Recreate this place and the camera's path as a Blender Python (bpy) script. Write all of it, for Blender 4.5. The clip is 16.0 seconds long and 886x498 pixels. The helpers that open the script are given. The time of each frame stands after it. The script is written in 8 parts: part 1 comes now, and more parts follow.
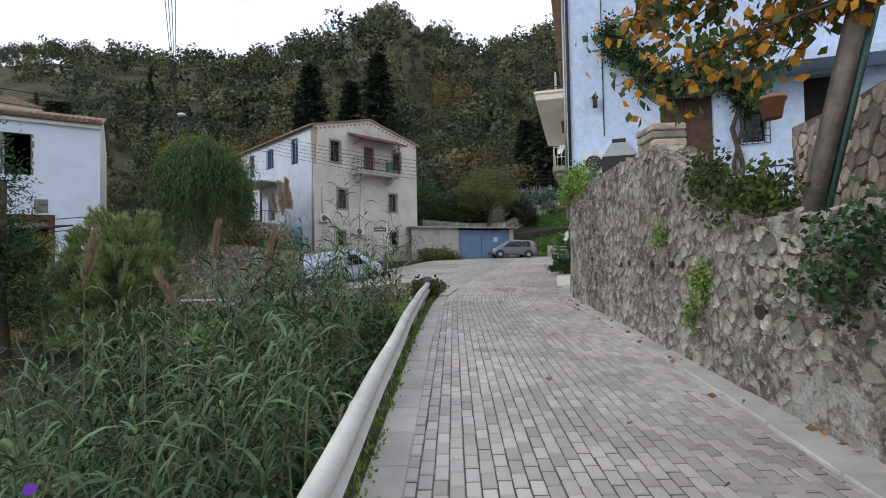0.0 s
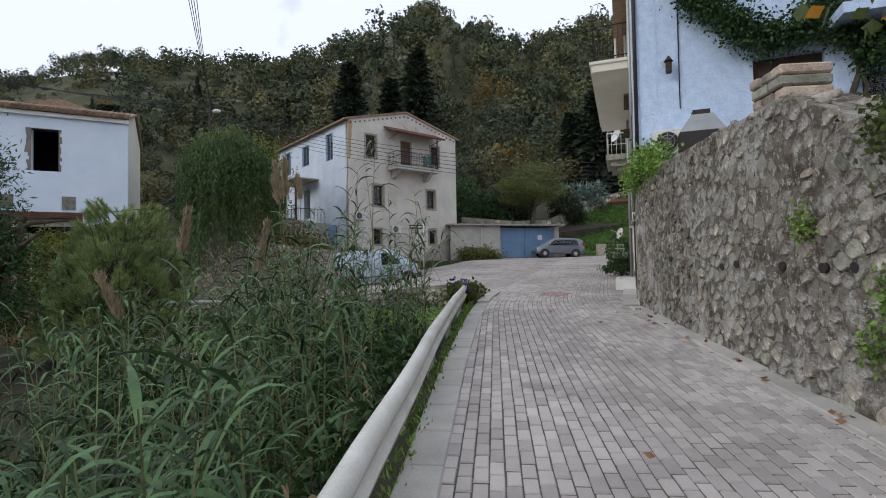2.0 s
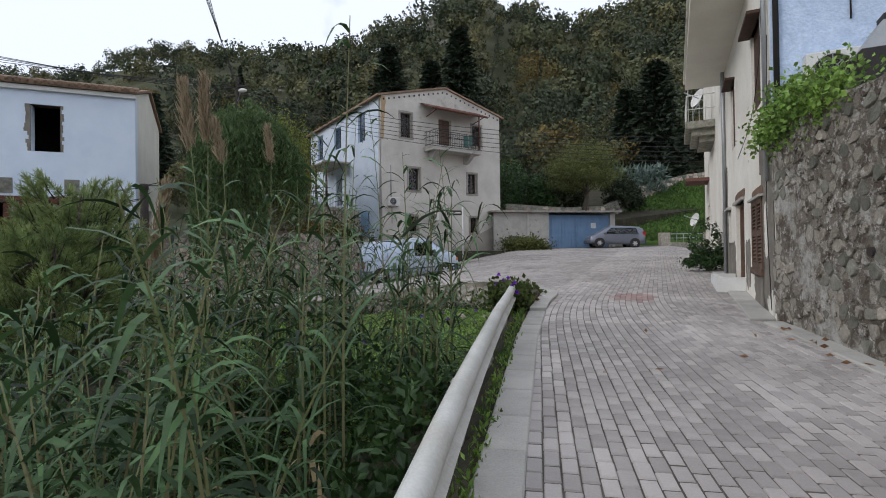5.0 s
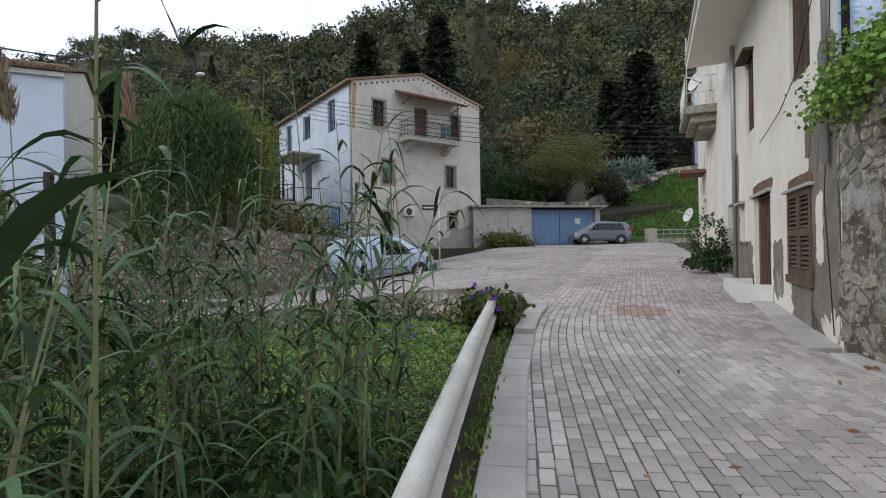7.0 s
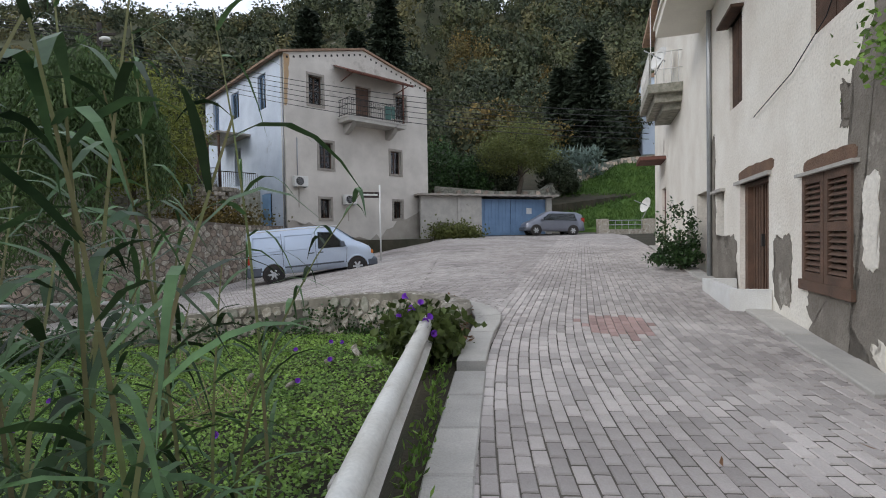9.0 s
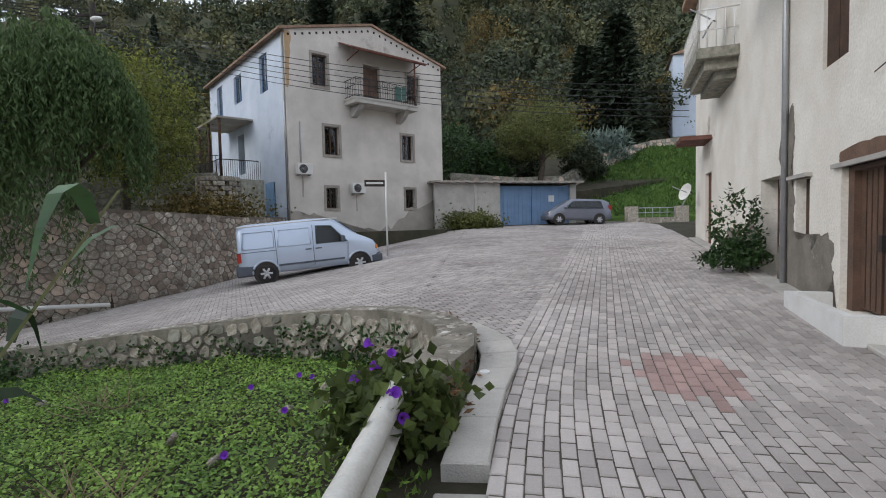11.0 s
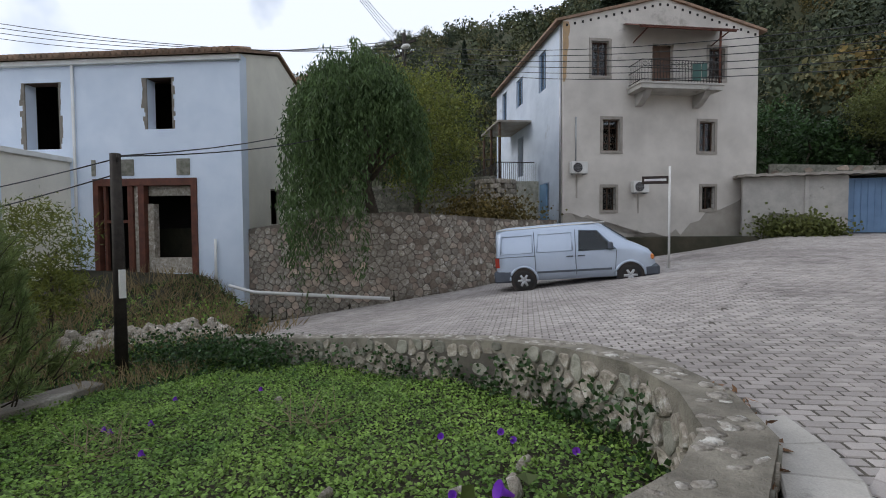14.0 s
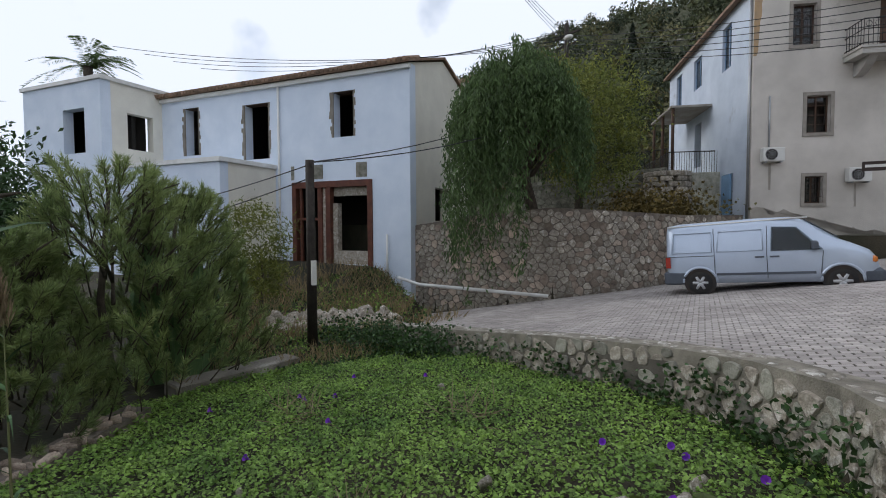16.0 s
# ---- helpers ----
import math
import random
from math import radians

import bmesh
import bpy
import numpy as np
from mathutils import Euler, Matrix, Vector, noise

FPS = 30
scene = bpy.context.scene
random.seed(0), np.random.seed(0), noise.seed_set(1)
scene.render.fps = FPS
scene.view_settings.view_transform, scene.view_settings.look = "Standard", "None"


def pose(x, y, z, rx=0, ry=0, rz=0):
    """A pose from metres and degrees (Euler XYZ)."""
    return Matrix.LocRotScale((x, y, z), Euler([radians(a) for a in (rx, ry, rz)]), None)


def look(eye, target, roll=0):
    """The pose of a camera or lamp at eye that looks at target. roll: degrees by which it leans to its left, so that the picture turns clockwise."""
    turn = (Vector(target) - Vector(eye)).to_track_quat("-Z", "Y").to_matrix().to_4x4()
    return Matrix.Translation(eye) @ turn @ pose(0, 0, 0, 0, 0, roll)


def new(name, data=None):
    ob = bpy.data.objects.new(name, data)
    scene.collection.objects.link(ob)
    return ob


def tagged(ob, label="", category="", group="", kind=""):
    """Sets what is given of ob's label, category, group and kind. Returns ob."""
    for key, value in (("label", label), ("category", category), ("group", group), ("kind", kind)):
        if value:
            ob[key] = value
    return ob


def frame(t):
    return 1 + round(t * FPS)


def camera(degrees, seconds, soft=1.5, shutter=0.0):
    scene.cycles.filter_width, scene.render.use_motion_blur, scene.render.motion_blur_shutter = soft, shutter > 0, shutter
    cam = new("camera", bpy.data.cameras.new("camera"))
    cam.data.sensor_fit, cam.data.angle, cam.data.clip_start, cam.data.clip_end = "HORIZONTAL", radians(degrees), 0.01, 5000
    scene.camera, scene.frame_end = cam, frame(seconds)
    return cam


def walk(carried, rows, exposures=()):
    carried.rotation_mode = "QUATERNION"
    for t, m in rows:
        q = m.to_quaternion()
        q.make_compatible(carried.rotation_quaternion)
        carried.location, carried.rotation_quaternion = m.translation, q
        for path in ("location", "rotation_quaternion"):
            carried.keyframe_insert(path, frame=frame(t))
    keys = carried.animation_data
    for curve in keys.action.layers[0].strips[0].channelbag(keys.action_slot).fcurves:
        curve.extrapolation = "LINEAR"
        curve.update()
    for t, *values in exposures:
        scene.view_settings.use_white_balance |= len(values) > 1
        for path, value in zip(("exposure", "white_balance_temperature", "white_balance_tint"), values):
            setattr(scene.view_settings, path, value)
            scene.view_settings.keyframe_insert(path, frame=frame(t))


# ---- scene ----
from mathutils import noise

cam = camera(84.0, 16.0, soft=1.0)
# seconds, x, y, z, yaw, pitch, roll
ROWS = [
    (0.0, 0.127, -0.172, 1.276, 0.59, 1.64, 1.13),
    (0.5, 0.202, 0.305, 1.289, 0.91, 1.73, 1.08),
    (1.0, 0.179, 0.825, 1.267, 1.46, 1.81, 1.06),
    (1.5, 0.177, 1.353, 1.277, 4.22, 1.73, 1.14),
    (2.0, 0.160, 1.868, 1.297, 5.39, 1.65, 1.02),
    (2.5, 0.044, 2.439, 1.304, 7.55, 1.37, 1.08),
    (3.0, 0.035, 2.985, 1.307, 8.79, 1.27, 0.92),
    (3.5, -0.068, 3.528, 1.299, 9.63, 1.25, 0.84),
    (6.0, -0.112, 6.178, 1.395, 10.42, 0.05, 0.86),
    (6.5, -0.143, 6.690, 1.429, 8.82, -0.04, 1.09),
    (7.0, -0.147, 7.196, 1.487, 8.24, -0.04, 1.00),
    (7.5, -0.228, 7.726, 1.525, 7.38, -0.05, 0.96),
    (8.0, -0.128, 8.270, 1.518, 5.57, -0.19, 1.04),
    (8.5, -0.061, 8.775, 1.541, 3.59, -0.60, 0.98),
    (9.0, -0.067, 9.320, 1.583, 2.53, -1.36, 0.97),
    (11.5, 0.224, 11.811, 1.823, 6.06, -2.90, 1.26),
    (12.0, 0.293, 12.282, 1.831, 8.15, -2.64, 1.08),
    (12.5, 0.271, 12.722, 1.824, 13.82, -2.35, 0.84),
    (13.0, 0.249, 13.130, 1.857, 21.85, -2.20, 0.69),
    (13.5, 0.239, 13.345, 1.898, 29.97, -2.20, 0.46),
    (14.0, 0.174, 13.364, 1.895, 37.60, -2.28, 0.33),
    (14.5, 0.148, 13.358, 1.891, 44.77, -2.46, 0.18),
    (15.0, 0.149, 13.337, 1.890, 50.90, -2.67, 0.08),
    (15.5, 0.165, 13.325, 1.896, 54.15, -2.69, 0.07),
    (16.0, 0.168, 13.324, 1.893, 55.83, -2.59, 0.27),
]
walk(cam, [(t, pose(x, y, z, 90 + pitch, roll, yaw)) for t, x, y, z, yaw, pitch, roll in ROWS], exposures=[(0.0, 0.04), (2.5, -0.17), (4.0, -0.17), (6.5, -0.03), (12.5, 0.02), (14.0, -0.13), (16.0, -0.18)])

# ---- world and sun ----
SUN_EL, SUN_AZ = radians(28), radians(235)
world = bpy.data.worlds.new("overcast_sky")
scene.world = world
world.use_nodes = True
wt = world.node_tree
for nd in list(wt.nodes):
    wt.nodes.remove(nd)
w_out = wt.nodes.new("ShaderNodeOutputWorld")
w_bg = wt.nodes.new("ShaderNodeBackground")
w_sky = wt.nodes.new("ShaderNodeTexSky")
w_sky.sky_type, w_sky.sun_disc = "NISHITA", False
w_sky.sun_elevation, w_sky.sun_rotation = SUN_EL, SUN_AZ
w_noise = wt.nodes.new("ShaderNodeTexNoise")
w_noise.inputs["Scale"].default_value = 3.2
w_noise.inputs["Detail"].default_value = 5
w_ramp = wt.nodes.new("ShaderNodeValToRGB")
w_ramp.color_ramp.elements[0].position, w_ramp.color_ramp.elements[1].position = 0.29, 0.44
w_mix = wt.nodes.new("ShaderNodeMix")
w_mix.data_type = "RGBA"
w_mix.inputs["B"].default_value = (7.8, 8.4, 9.6, 1)
wt.links.new(w_noise.outputs["Fac"], w_ramp.inputs["Fac"])
wt.links.new(w_ramp.outputs["Color"], w_mix.inputs["Factor"])
wt.links.new(w_sky.outputs["Color"], w_mix.inputs["A"])
wt.links.new(w_mix.outputs["Result"], w_bg.inputs["Color"])
w_bg.inputs["Strength"].default_value = 0.13
wt.links.new(w_bg.outputs["Background"], w_out.inputs["Surface"])
sun = new("sun", bpy.data.lights.new("sun", "SUN"))
sun.data.energy, sun.data.angle, sun.data.color = 0.95, radians(20), (1.0, 0.97, 0.94)
sun.matrix_world = look((0, 0, 0), (math.sin(SUN_AZ) * -1.0 * math.cos(SUN_EL), -math.cos(SUN_AZ) * math.cos(SUN_EL), -math.sin(SUN_EL)))


# ---- materials ----
def mat(name, col, col2=None, rough=0.85, scale=3.0, fine=60.0, bump=0.3, metal=0.0, stain=None, stain_at=0.62, island=0.0, obj=0.0, spec=0.3, trans=0.0):
    """Two-scale procedural surface: col to col2 in patches, fine grain, an optional stain colour, random tint per piece."""
    m = bpy.data.materials.new(name)
    m.use_nodes = True
    nt = m.node_tree
    b = nt.nodes["Principled BSDF"]
    b.inputs["Roughness"].default_value, b.inputs["Metallic"].default_value = rough, metal
    b.inputs["Specular IOR Level"].default_value = spec
    col2 = col2 or tuple(c * 0.72 for c in col)
    tc = nt.nodes.new("ShaderNodeTexCoord")
    n1 = nt.nodes.new("ShaderNodeTexNoise")
    n1.inputs["Scale"].default_value, n1.inputs["Detail"].default_value, n1.inputs["Roughness"].default_value = scale, 6, 0.62
    n2 = nt.nodes.new("ShaderNodeTexNoise")
    n2.inputs["Scale"].default_value, n2.inputs["Detail"].default_value = fine, 3
    for q in (n1, n2):
        nt.links.new(tc.outputs["Object"], q.inputs["Vector"])
    r1 = nt.nodes.new("ShaderNodeValToRGB")
    r1.color_ramp.elements[0].position, r1.color_ramp.elements[1].position = 0.35, 0.65
    r1.color_ramp.elements[0].color, r1.color_ramp.elements[1].color = (*col2, 1), (*col, 1)
    nt.links.new(n1.outputs["Fac"], r1.inputs["Fac"])
    last = r1.outputs["Color"]
    if stain:
        n3 = nt.nodes.new("ShaderNodeTexNoise")
        n3.inputs["Scale"].default_value, n3.inputs["Detail"].default_value, n3.inputs["Roughness"].default_value = scale * 0.45, 8, 0.7
        nt.links.new(tc.outputs["Object"], n3.inputs["Vector"])
        r3 = nt.nodes.new("ShaderNodeValToRGB")
        r3.color_ramp.elements[0].position, r3.color_ramp.elements[1].position = stain_at, stain_at + 0.07
        nt.links.new(n3.outputs["Fac"], r3.inputs["Fac"])
        mx = nt.nodes.new("ShaderNodeMix")
        mx.data_type = "RGBA"
        mx.inputs["B"].default_value = (*stain, 1)
        nt.links.new(r3.outputs["Color"], mx.inputs["Factor"])
        nt.links.new(last, mx.inputs["A"])
        last = mx.outputs["Result"]
    hs = nt.nodes.new("ShaderNodeHueSaturation")
    nt.links.new(last, hs.inputs["Color"])
    mr = nt.nodes.new("ShaderNodeMapRange")
    mr.inputs["To Min"].default_value, mr.inputs["To Max"].default_value = 0.82, 1.18
    nt.links.new(n2.outputs["Fac"], mr.inputs["Value"])
    val = mr.outputs["Result"]
    for amount, src in ((island, "ShaderNodeNewGeometry"), (obj, "ShaderNodeObjectInfo")):
        if amount:
            g = nt.nodes.new(src)
            m2 = nt.nodes.new("ShaderNodeMapRange")
            m2.inputs["To Min"].default_value, m2.inputs["To Max"].default_value = 1 - amount, 1 + amount
            nt.links.new(g.outputs["Random Per Island" if src == "ShaderNodeNewGeometry" else "Random"], m2.inputs["Value"])
            mu = nt.nodes.new("ShaderNodeMath")
            mu.operation = "MULTIPLY"
            nt.links.new(val, mu.inputs[0])
            nt.links.new(m2.outputs["Result"], mu.inputs[1])
            val = mu.outputs["Value"]
    nt.links.new(val, hs.inputs["Value"])
    nt.links.new(hs.outputs["Color"], b.inputs["Base Color"])
    if bump:
        bp = nt.nodes.new("ShaderNodeBump")
        bp.inputs["Strength"].default_value, bp.inputs["Distance"].default_value = bump, 0.02
        ad = nt.nodes.new("ShaderNodeMath")
        ad.operation = "ADD"
        nt.links.new(n1.outputs["Fac"], ad.inputs[0])
        nt.links.new(n2.outputs["Fac"], ad.inputs[1])
        nt.links.new(ad.outputs["Value"], bp.inputs["Height"])
        nt.links.new(bp.outputs["Normal"], b.inputs["Normal"])
    if trans:
        tr = nt.nodes.new("ShaderNodeBsdfTranslucent")
        nt.links.new(hs.outputs["Color"], tr.inputs["Color"])
        ms = nt.nodes.new("ShaderNodeMixShader")
        ms.inputs["Fac"].default_value = trans
        nt.links.new(b.outputs["BSDF"], ms.inputs[1])
        nt.links.new(tr.outputs["BSDF"], ms.inputs[2])
        nt.links.new(ms.outputs["Shader"], nt.nodes["Material Output"].inputs["Surface"])
    return m


PAVER = mat("paver", (0.47, 0.43, 0.405), (0.32, 0.288, 0.27), 0.72, 0.45, 90, 0.4, island=0.2, obj=0.2, stain=(0.25, 0.225, 0.21), stain_at=0.58)
PAVER_RED = mat("paver_red", (0.40, 0.27, 0.245), (0.32, 0.225, 0.205), 0.75, 2.0, 90, 0.35, island=0.16, obj=0.16)
JOINT = mat("joint_sand", (0.15, 0.135, 0.112), (0.08, 0.072, 0.06), 0.95, 2.0, 120, 0.6)
CONCRETE = mat("concrete", (0.50, 0.475, 0.435), (0.38, 0.36, 0.33), 0.85, 1.6, 70, 0.4, stain=(0.2, 0.185, 0.16), obj=0.08)
SOIL = mat("soil", (0.06, 0.05, 0.034), (0.026, 0.028, 0.016), 0.95, 0.9, 20, 0.8)
HILL = mat("hill_scrub", (0.085, 0.085, 0.045), (0.05, 0.055, 0.028), 0.95, 0.12, 2.5, 0.6, stain=(0.24, 0.225, 0.2), stain_at=0.6)
GRASS = mat("grass", (0.085, 0.15, 0.03), (0.05, 0.10, 0.02), 0.9, 0.8, 30, 0.7)
PLASTER = mat("grey_white_plaster", (0.65, 0.605, 0.55), (0.49, 0.455, 0.41), 0.9, 0.5, 35, 0.45, stain=(0.34, 0.31, 0.27), stain_at=0.6)
SURROUND = mat("grey_window_surround", (0.36, 0.325, 0.285), (0.25, 0.225, 0.195), 0.9, 3.0, 50, 0.4)
PLASTER_BLUE = mat("pale_blue_plaster", (0.62, 0.68, 0.77), (0.5, 0.56, 0.65), 0.9, 0.7, 35, 0.35, stain=(0.40, 0.43, 0.47), stain_at=0.6)
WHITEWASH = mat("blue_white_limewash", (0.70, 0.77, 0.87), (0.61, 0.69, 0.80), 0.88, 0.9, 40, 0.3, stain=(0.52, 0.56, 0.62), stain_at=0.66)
BLUEWASH = mat("blue_whitewash", (0.60, 0.71, 0.89), (0.47, 0.58, 0.76), 0.88, 5.0, 24, 1.0, stain=(0.37, 0.415, 0.49), stain_at=0.62)
CREAM = mat("cream_plaster", (0.82, 0.785, 0.71), (0.70, 0.65, 0.57), 0.9, 0.8, 24, 0.8, stain=(0.45, 0.40, 0.33), stain_at=0.62)
# Cream paint; on the derelict house's sides it carries warm light as colour.
CREAM_AND_LIT_SIDE = mat("cream_paint_and_lit_side", (0.78, 0.75, 0.66), (0.68, 0.65, 0.57), 0.88, 0.8, 40, 0.25)
RENDER_OLD = mat("bare_old_render", (0.26, 0.235, 0.2), (0.17, 0.15, 0.125), 0.95, 2.0, 40, 0.9, stain=(0.42, 0.39, 0.34), stain_at=0.6)
BARE_RED = mat("bare_red_render", (0.20, 0.125, 0.085), (0.14, 0.09, 0.065), 0.95, 3.0, 50, 0.7)
LIME_STONE = mat("limed_rubble", (0.46, 0.43, 0.38), (0.19, 0.165, 0.135), 0.92, 11.0, 34, 1.0, stain=(0.62, 0.6, 0.55), stain_at=0.55)
STONE = mat("field_stone", (0.42, 0.38, 0.32), (0.22, 0.19, 0.15), 0.9, 9.0, 40, 0.9, obj=0.22, island=0.25, stain=(0.56, 0.53, 0.48), stain_at=0.57)
STONE_WARM = mat("warm_wall_stone", (0.50, 0.41, 0.33), (0.31, 0.24, 0.19), 0.9, 5.0, 40, 0.8, obj=0.45, island=0.4, stain=(0.14, 0.115, 0.09), stain_at=0.6)
STONE_DARK = mat("mossy_stone", (0.31, 0.295, 0.25), (0.16, 0.16, 0.125), 0.92, 6.0, 40, 0.9, obj=0.4, island=0.35)
MORTAR = mat("mortar", (0.22, 0.185, 0.15), (0.12, 0.10, 0.085), 0.95, 3.0, 50, 0.8)
MORTAR_GREY = mat("grey_mortar", (0.29, 0.265, 0.215), (0.15, 0.135, 0.11), 0.95, 3.0, 50, 0.8)
ROOF_TILE = mat("clay_roof_tile", (0.34, 0.22, 0.15), (0.2, 0.14, 0.1), 0.85, 5.0, 50, 0.5, island=0.25)
DARK_WOOD = mat("dark_brown_wood", (0.10, 0.055, 0.035), (0.05, 0.03, 0.02), 0.7, 4.0, 60, 0.4)
BROWN_WOOD = mat("brown_painted_wood", (0.155, 0.092, 0.064), (0.09, 0.06, 0.045), 0.65, 3.0, 60, 0.5)
RED_WOOD = mat("rusty_red_wood", (0.15, 0.055, 0.035), (0.085, 0.035, 0.025), 0.7, 3.0, 60, 0.4)
POST_WOOD = mat("weathered_post_wood", (0.24, 0.21, 0.175), (0.13, 0.115, 0.095), 0.85, 6.0, 60, 0.7)
POLE_WOOD = mat("tarred_pole_wood", (0.045, 0.037, 0.03), (0.025, 0.02, 0.017), 0.8, 6.0, 60, 0.6)
GREEN_METAL = mat("green_painted_metal", (0.05, 0.12, 0.10), (0.035, 0.08, 0.07), 0.5, 3.0, 50, 0.2)
BLUE_METAL = mat("blue_painted_sheet", (0.19, 0.30, 0.46), (0.15, 0.24, 0.38), 0.55, 1.2, 40, 0.15)
BLUE_DOOR = mat("blue_painted_door", (0.25, 0.42, 0.62), (0.2, 0.33, 0.5), 0.6, 2.0, 40, 0.2)
WHITE_METAL = mat("white_enamel", (0.72, 0.71, 0.68), (0.6, 0.59, 0.56), 0.45, 1.5, 40, 0.1)
RAIL_PAINT = mat("white_rail_paint", (0.66, 0.65, 0.61), (0.54, 0.52, 0.47), 0.55, 2.2, 50, 0.25, stain=(0.36, 0.31, 0.25), stain_at=0.68)
BLACK_METAL = mat("black_iron", (0.025, 0.025, 0.027), (0.04, 0.03, 0.025), 0.6, 4.0, 60, 0.2)
GREY_METAL = mat("galvanised_metal", (0.42, 0.43, 0.44), (0.34, 0.35, 0.36), 0.45, 3.0, 60, 0.1, metal=0.6)
RUST_SHEET = mat("dusty_roof_sheet", (0.40, 0.37, 0.33), (0.26, 0.225, 0.19), 0.75, 1.5, 40, 0.2)
VAN_PAINT = mat("silver_blue_paint", (0.50, 0.57, 0.68), (0.46, 0.53, 0.64), 0.32, 0.8, 90, 0.03, metal=0.35, spec=0.5)
CAR_PAINT = mat("grey_car_paint", (0.20, 0.21, 0.25), (0.17, 0.18, 0.215), 0.3, 0.8, 90, 0.03, metal=0.4, spec=0.5)
BUMPER = mat("dark_grey_bumper", (0.10, 0.115, 0.14), (0.08, 0.09, 0.11), 0.6, 3.0, 60, 0.1)
RUBBER = mat("tyre_rubber", (0.022, 0.022, 0.024), (0.035, 0.033, 0.03), 0.85, 5.0, 60, 0.2)
ALLOY = mat("alloy_rim", (0.52, 0.53, 0.55), (0.40, 0.40, 0.41), 0.42, 4.0, 60, 0.1, metal=0.25)
LAMP_RED = mat("red_lamp_lens", (0.42, 0.05, 0.03), (0.3, 0.04, 0.03), 0.25, 3.0, 60, 0.0)
LAMP_ORANGE = mat("orange_lamp_lens", (0.7, 0.22, 0.05), (0.6, 0.2, 0.05), 0.25, 3.0, 60, 0.0)
LAMP_CLEAR = mat("clear_lamp_lens", (0.6, 0.6, 0.58), (0.5, 0.5, 0.5), 0.15, 3.0, 60, 0.0)
# Near-black colour that stands in for shade inside rooms, holes and vehicle cabs.
SHADE_BLACK = mat("painted_shade_black", (0.03, 0.027, 0.025), (0.02, 0.018, 0.016), 0.95, 1.0, 30, 0.4)
SIGN_DARK = mat("dark_brown_sign", (0.05, 0.035, 0.03), None, 0.5, 2.0, 60, 0.05)
WHITE_PAINT = mat("white_paint", (0.75, 0.75, 0.73), (0.64, 0.63, 0.6), 0.6, 2.0, 60, 0.1)
TERRACOTTA = mat("terracotta", (0.40, 0.17, 0.10), (0.32, 0.14, 0.085), 0.8, 4.0, 60, 0.3)
CANE_LEAF = mat("cane_leaf", (0.10, 0.18, 0.07), (0.02, 0.043, 0.02), 0.5, 1.6, 20, 0.0, island=0.65, trans=0.12, spec=0.25)
CANE_STEM = mat("cane_stem", (0.16, 0.20, 0.075), (0.20, 0.17, 0.09), 0.6, 2.0, 20, 0.1, island=0.3)
CANE_DRY = mat("dry_cane_leaf", (0.30, 0.23, 0.125), (0.22, 0.17, 0.09), 0.8, 2.0, 20, 0.0, island=0.3, trans=0.25)
PLUME = mat("cane_plume", (0.36, 0.285, 0.19), (0.27, 0.205, 0.135), 0.95, 6.0, 60, 0.0, island=0.2, trans=0.3)
CREEPER = mat("creeper_leaf", (0.25, 0.38, 0.08), (0.12, 0.22, 0.045), 0.55, 1.6, 20, 0.0, island=0.55, trans=0.3, spec=0.35)
IVY = mat("ivy_leaf", (0.05, 0.10, 0.028), (0.024, 0.054, 0.016), 0.5, 2.0, 20, 0.0, island=0.5, trans=0.2, spec=0.35)
PEPPER_LEAF = mat("pepper_tree_leaf", (0.10, 0.155, 0.055), (0.06, 0.10, 0.035), 0.6, 0.9, 20, 0.0, island=0.4, trans=0.3)
OLIVE_LEAF = mat("olive_green_leaf", (0.15, 0.165, 0.05), (0.105, 0.125, 0.04), 0.6, 0.9, 20, 0.0, island=0.4, trans=0.3)
YELLOW_LEAF = mat("yellow_green_leaf", (0.20, 0.21, 0.045), (0.12, 0.15, 0.035), 0.6, 0.9, 20, 0.0, island=0.4, trans=0.3)
ORANGE_LEAF = mat("autumn_orange_leaf", (0.62, 0.26, 0.03), (0.42, 0.24, 0.04), 0.6, 3.0, 20, 0.0, island=0.35, trans=0.4)
GREEN_VINE = mat("vine_green_leaf", (0.10, 0.13, 0.035), (0.06, 0.085, 0.025), 0.6, 3.0, 20, 0.0, island=0.4, trans=0.3)
PINE_LEAF = mat("pine_needles", (0.31, 0.37, 0.14), (0.15, 0.21, 0.08), 0.6, 1.5, 20, 0.0, island=0.4, trans=0.25)
CONIFER = mat("dark_conifer", (0.034, 0.048, 0.027), (0.02, 0.03, 0.017), 0.7, 0.3, 6, 0.0, island=0.35)
WOODS = mat("hill_woods_leaf", (0.105, 0.115, 0.052), (0.045, 0.06, 0.03), 0.75, 0.1, 4, 0.0, island=0.35)
WOODS_DARK = mat("dark_woods_leaf", (0.066, 0.08, 0.042), (0.032, 0.045, 0.025), 0.75, 0.1, 4, 0.0, island=0.35)
WOODS_OLIVE = mat("olive_woods_leaf", (0.17, 0.155, 0.066), (0.085, 0.085, 0.042), 0.75, 0.1, 4, 0.0, island=0.35)
WOODS_WARM = mat("autumn_woods_leaf", (0.20, 0.135, 0.04), (0.10, 0.09, 0.032), 0.75, 0.15, 4, 0.0, island=0.4)
AGAVE = mat("agave_leaf", (0.14, 0.19, 0.16), (0.10, 0.14, 0.12), 0.6, 1.0, 20, 0.0, island=0.3)
CACTUS = mat("cactus_skin", (0.11, 0.19, 0.075), (0.07, 0.13, 0.05), 0.55, 4.0, 40, 0.2)
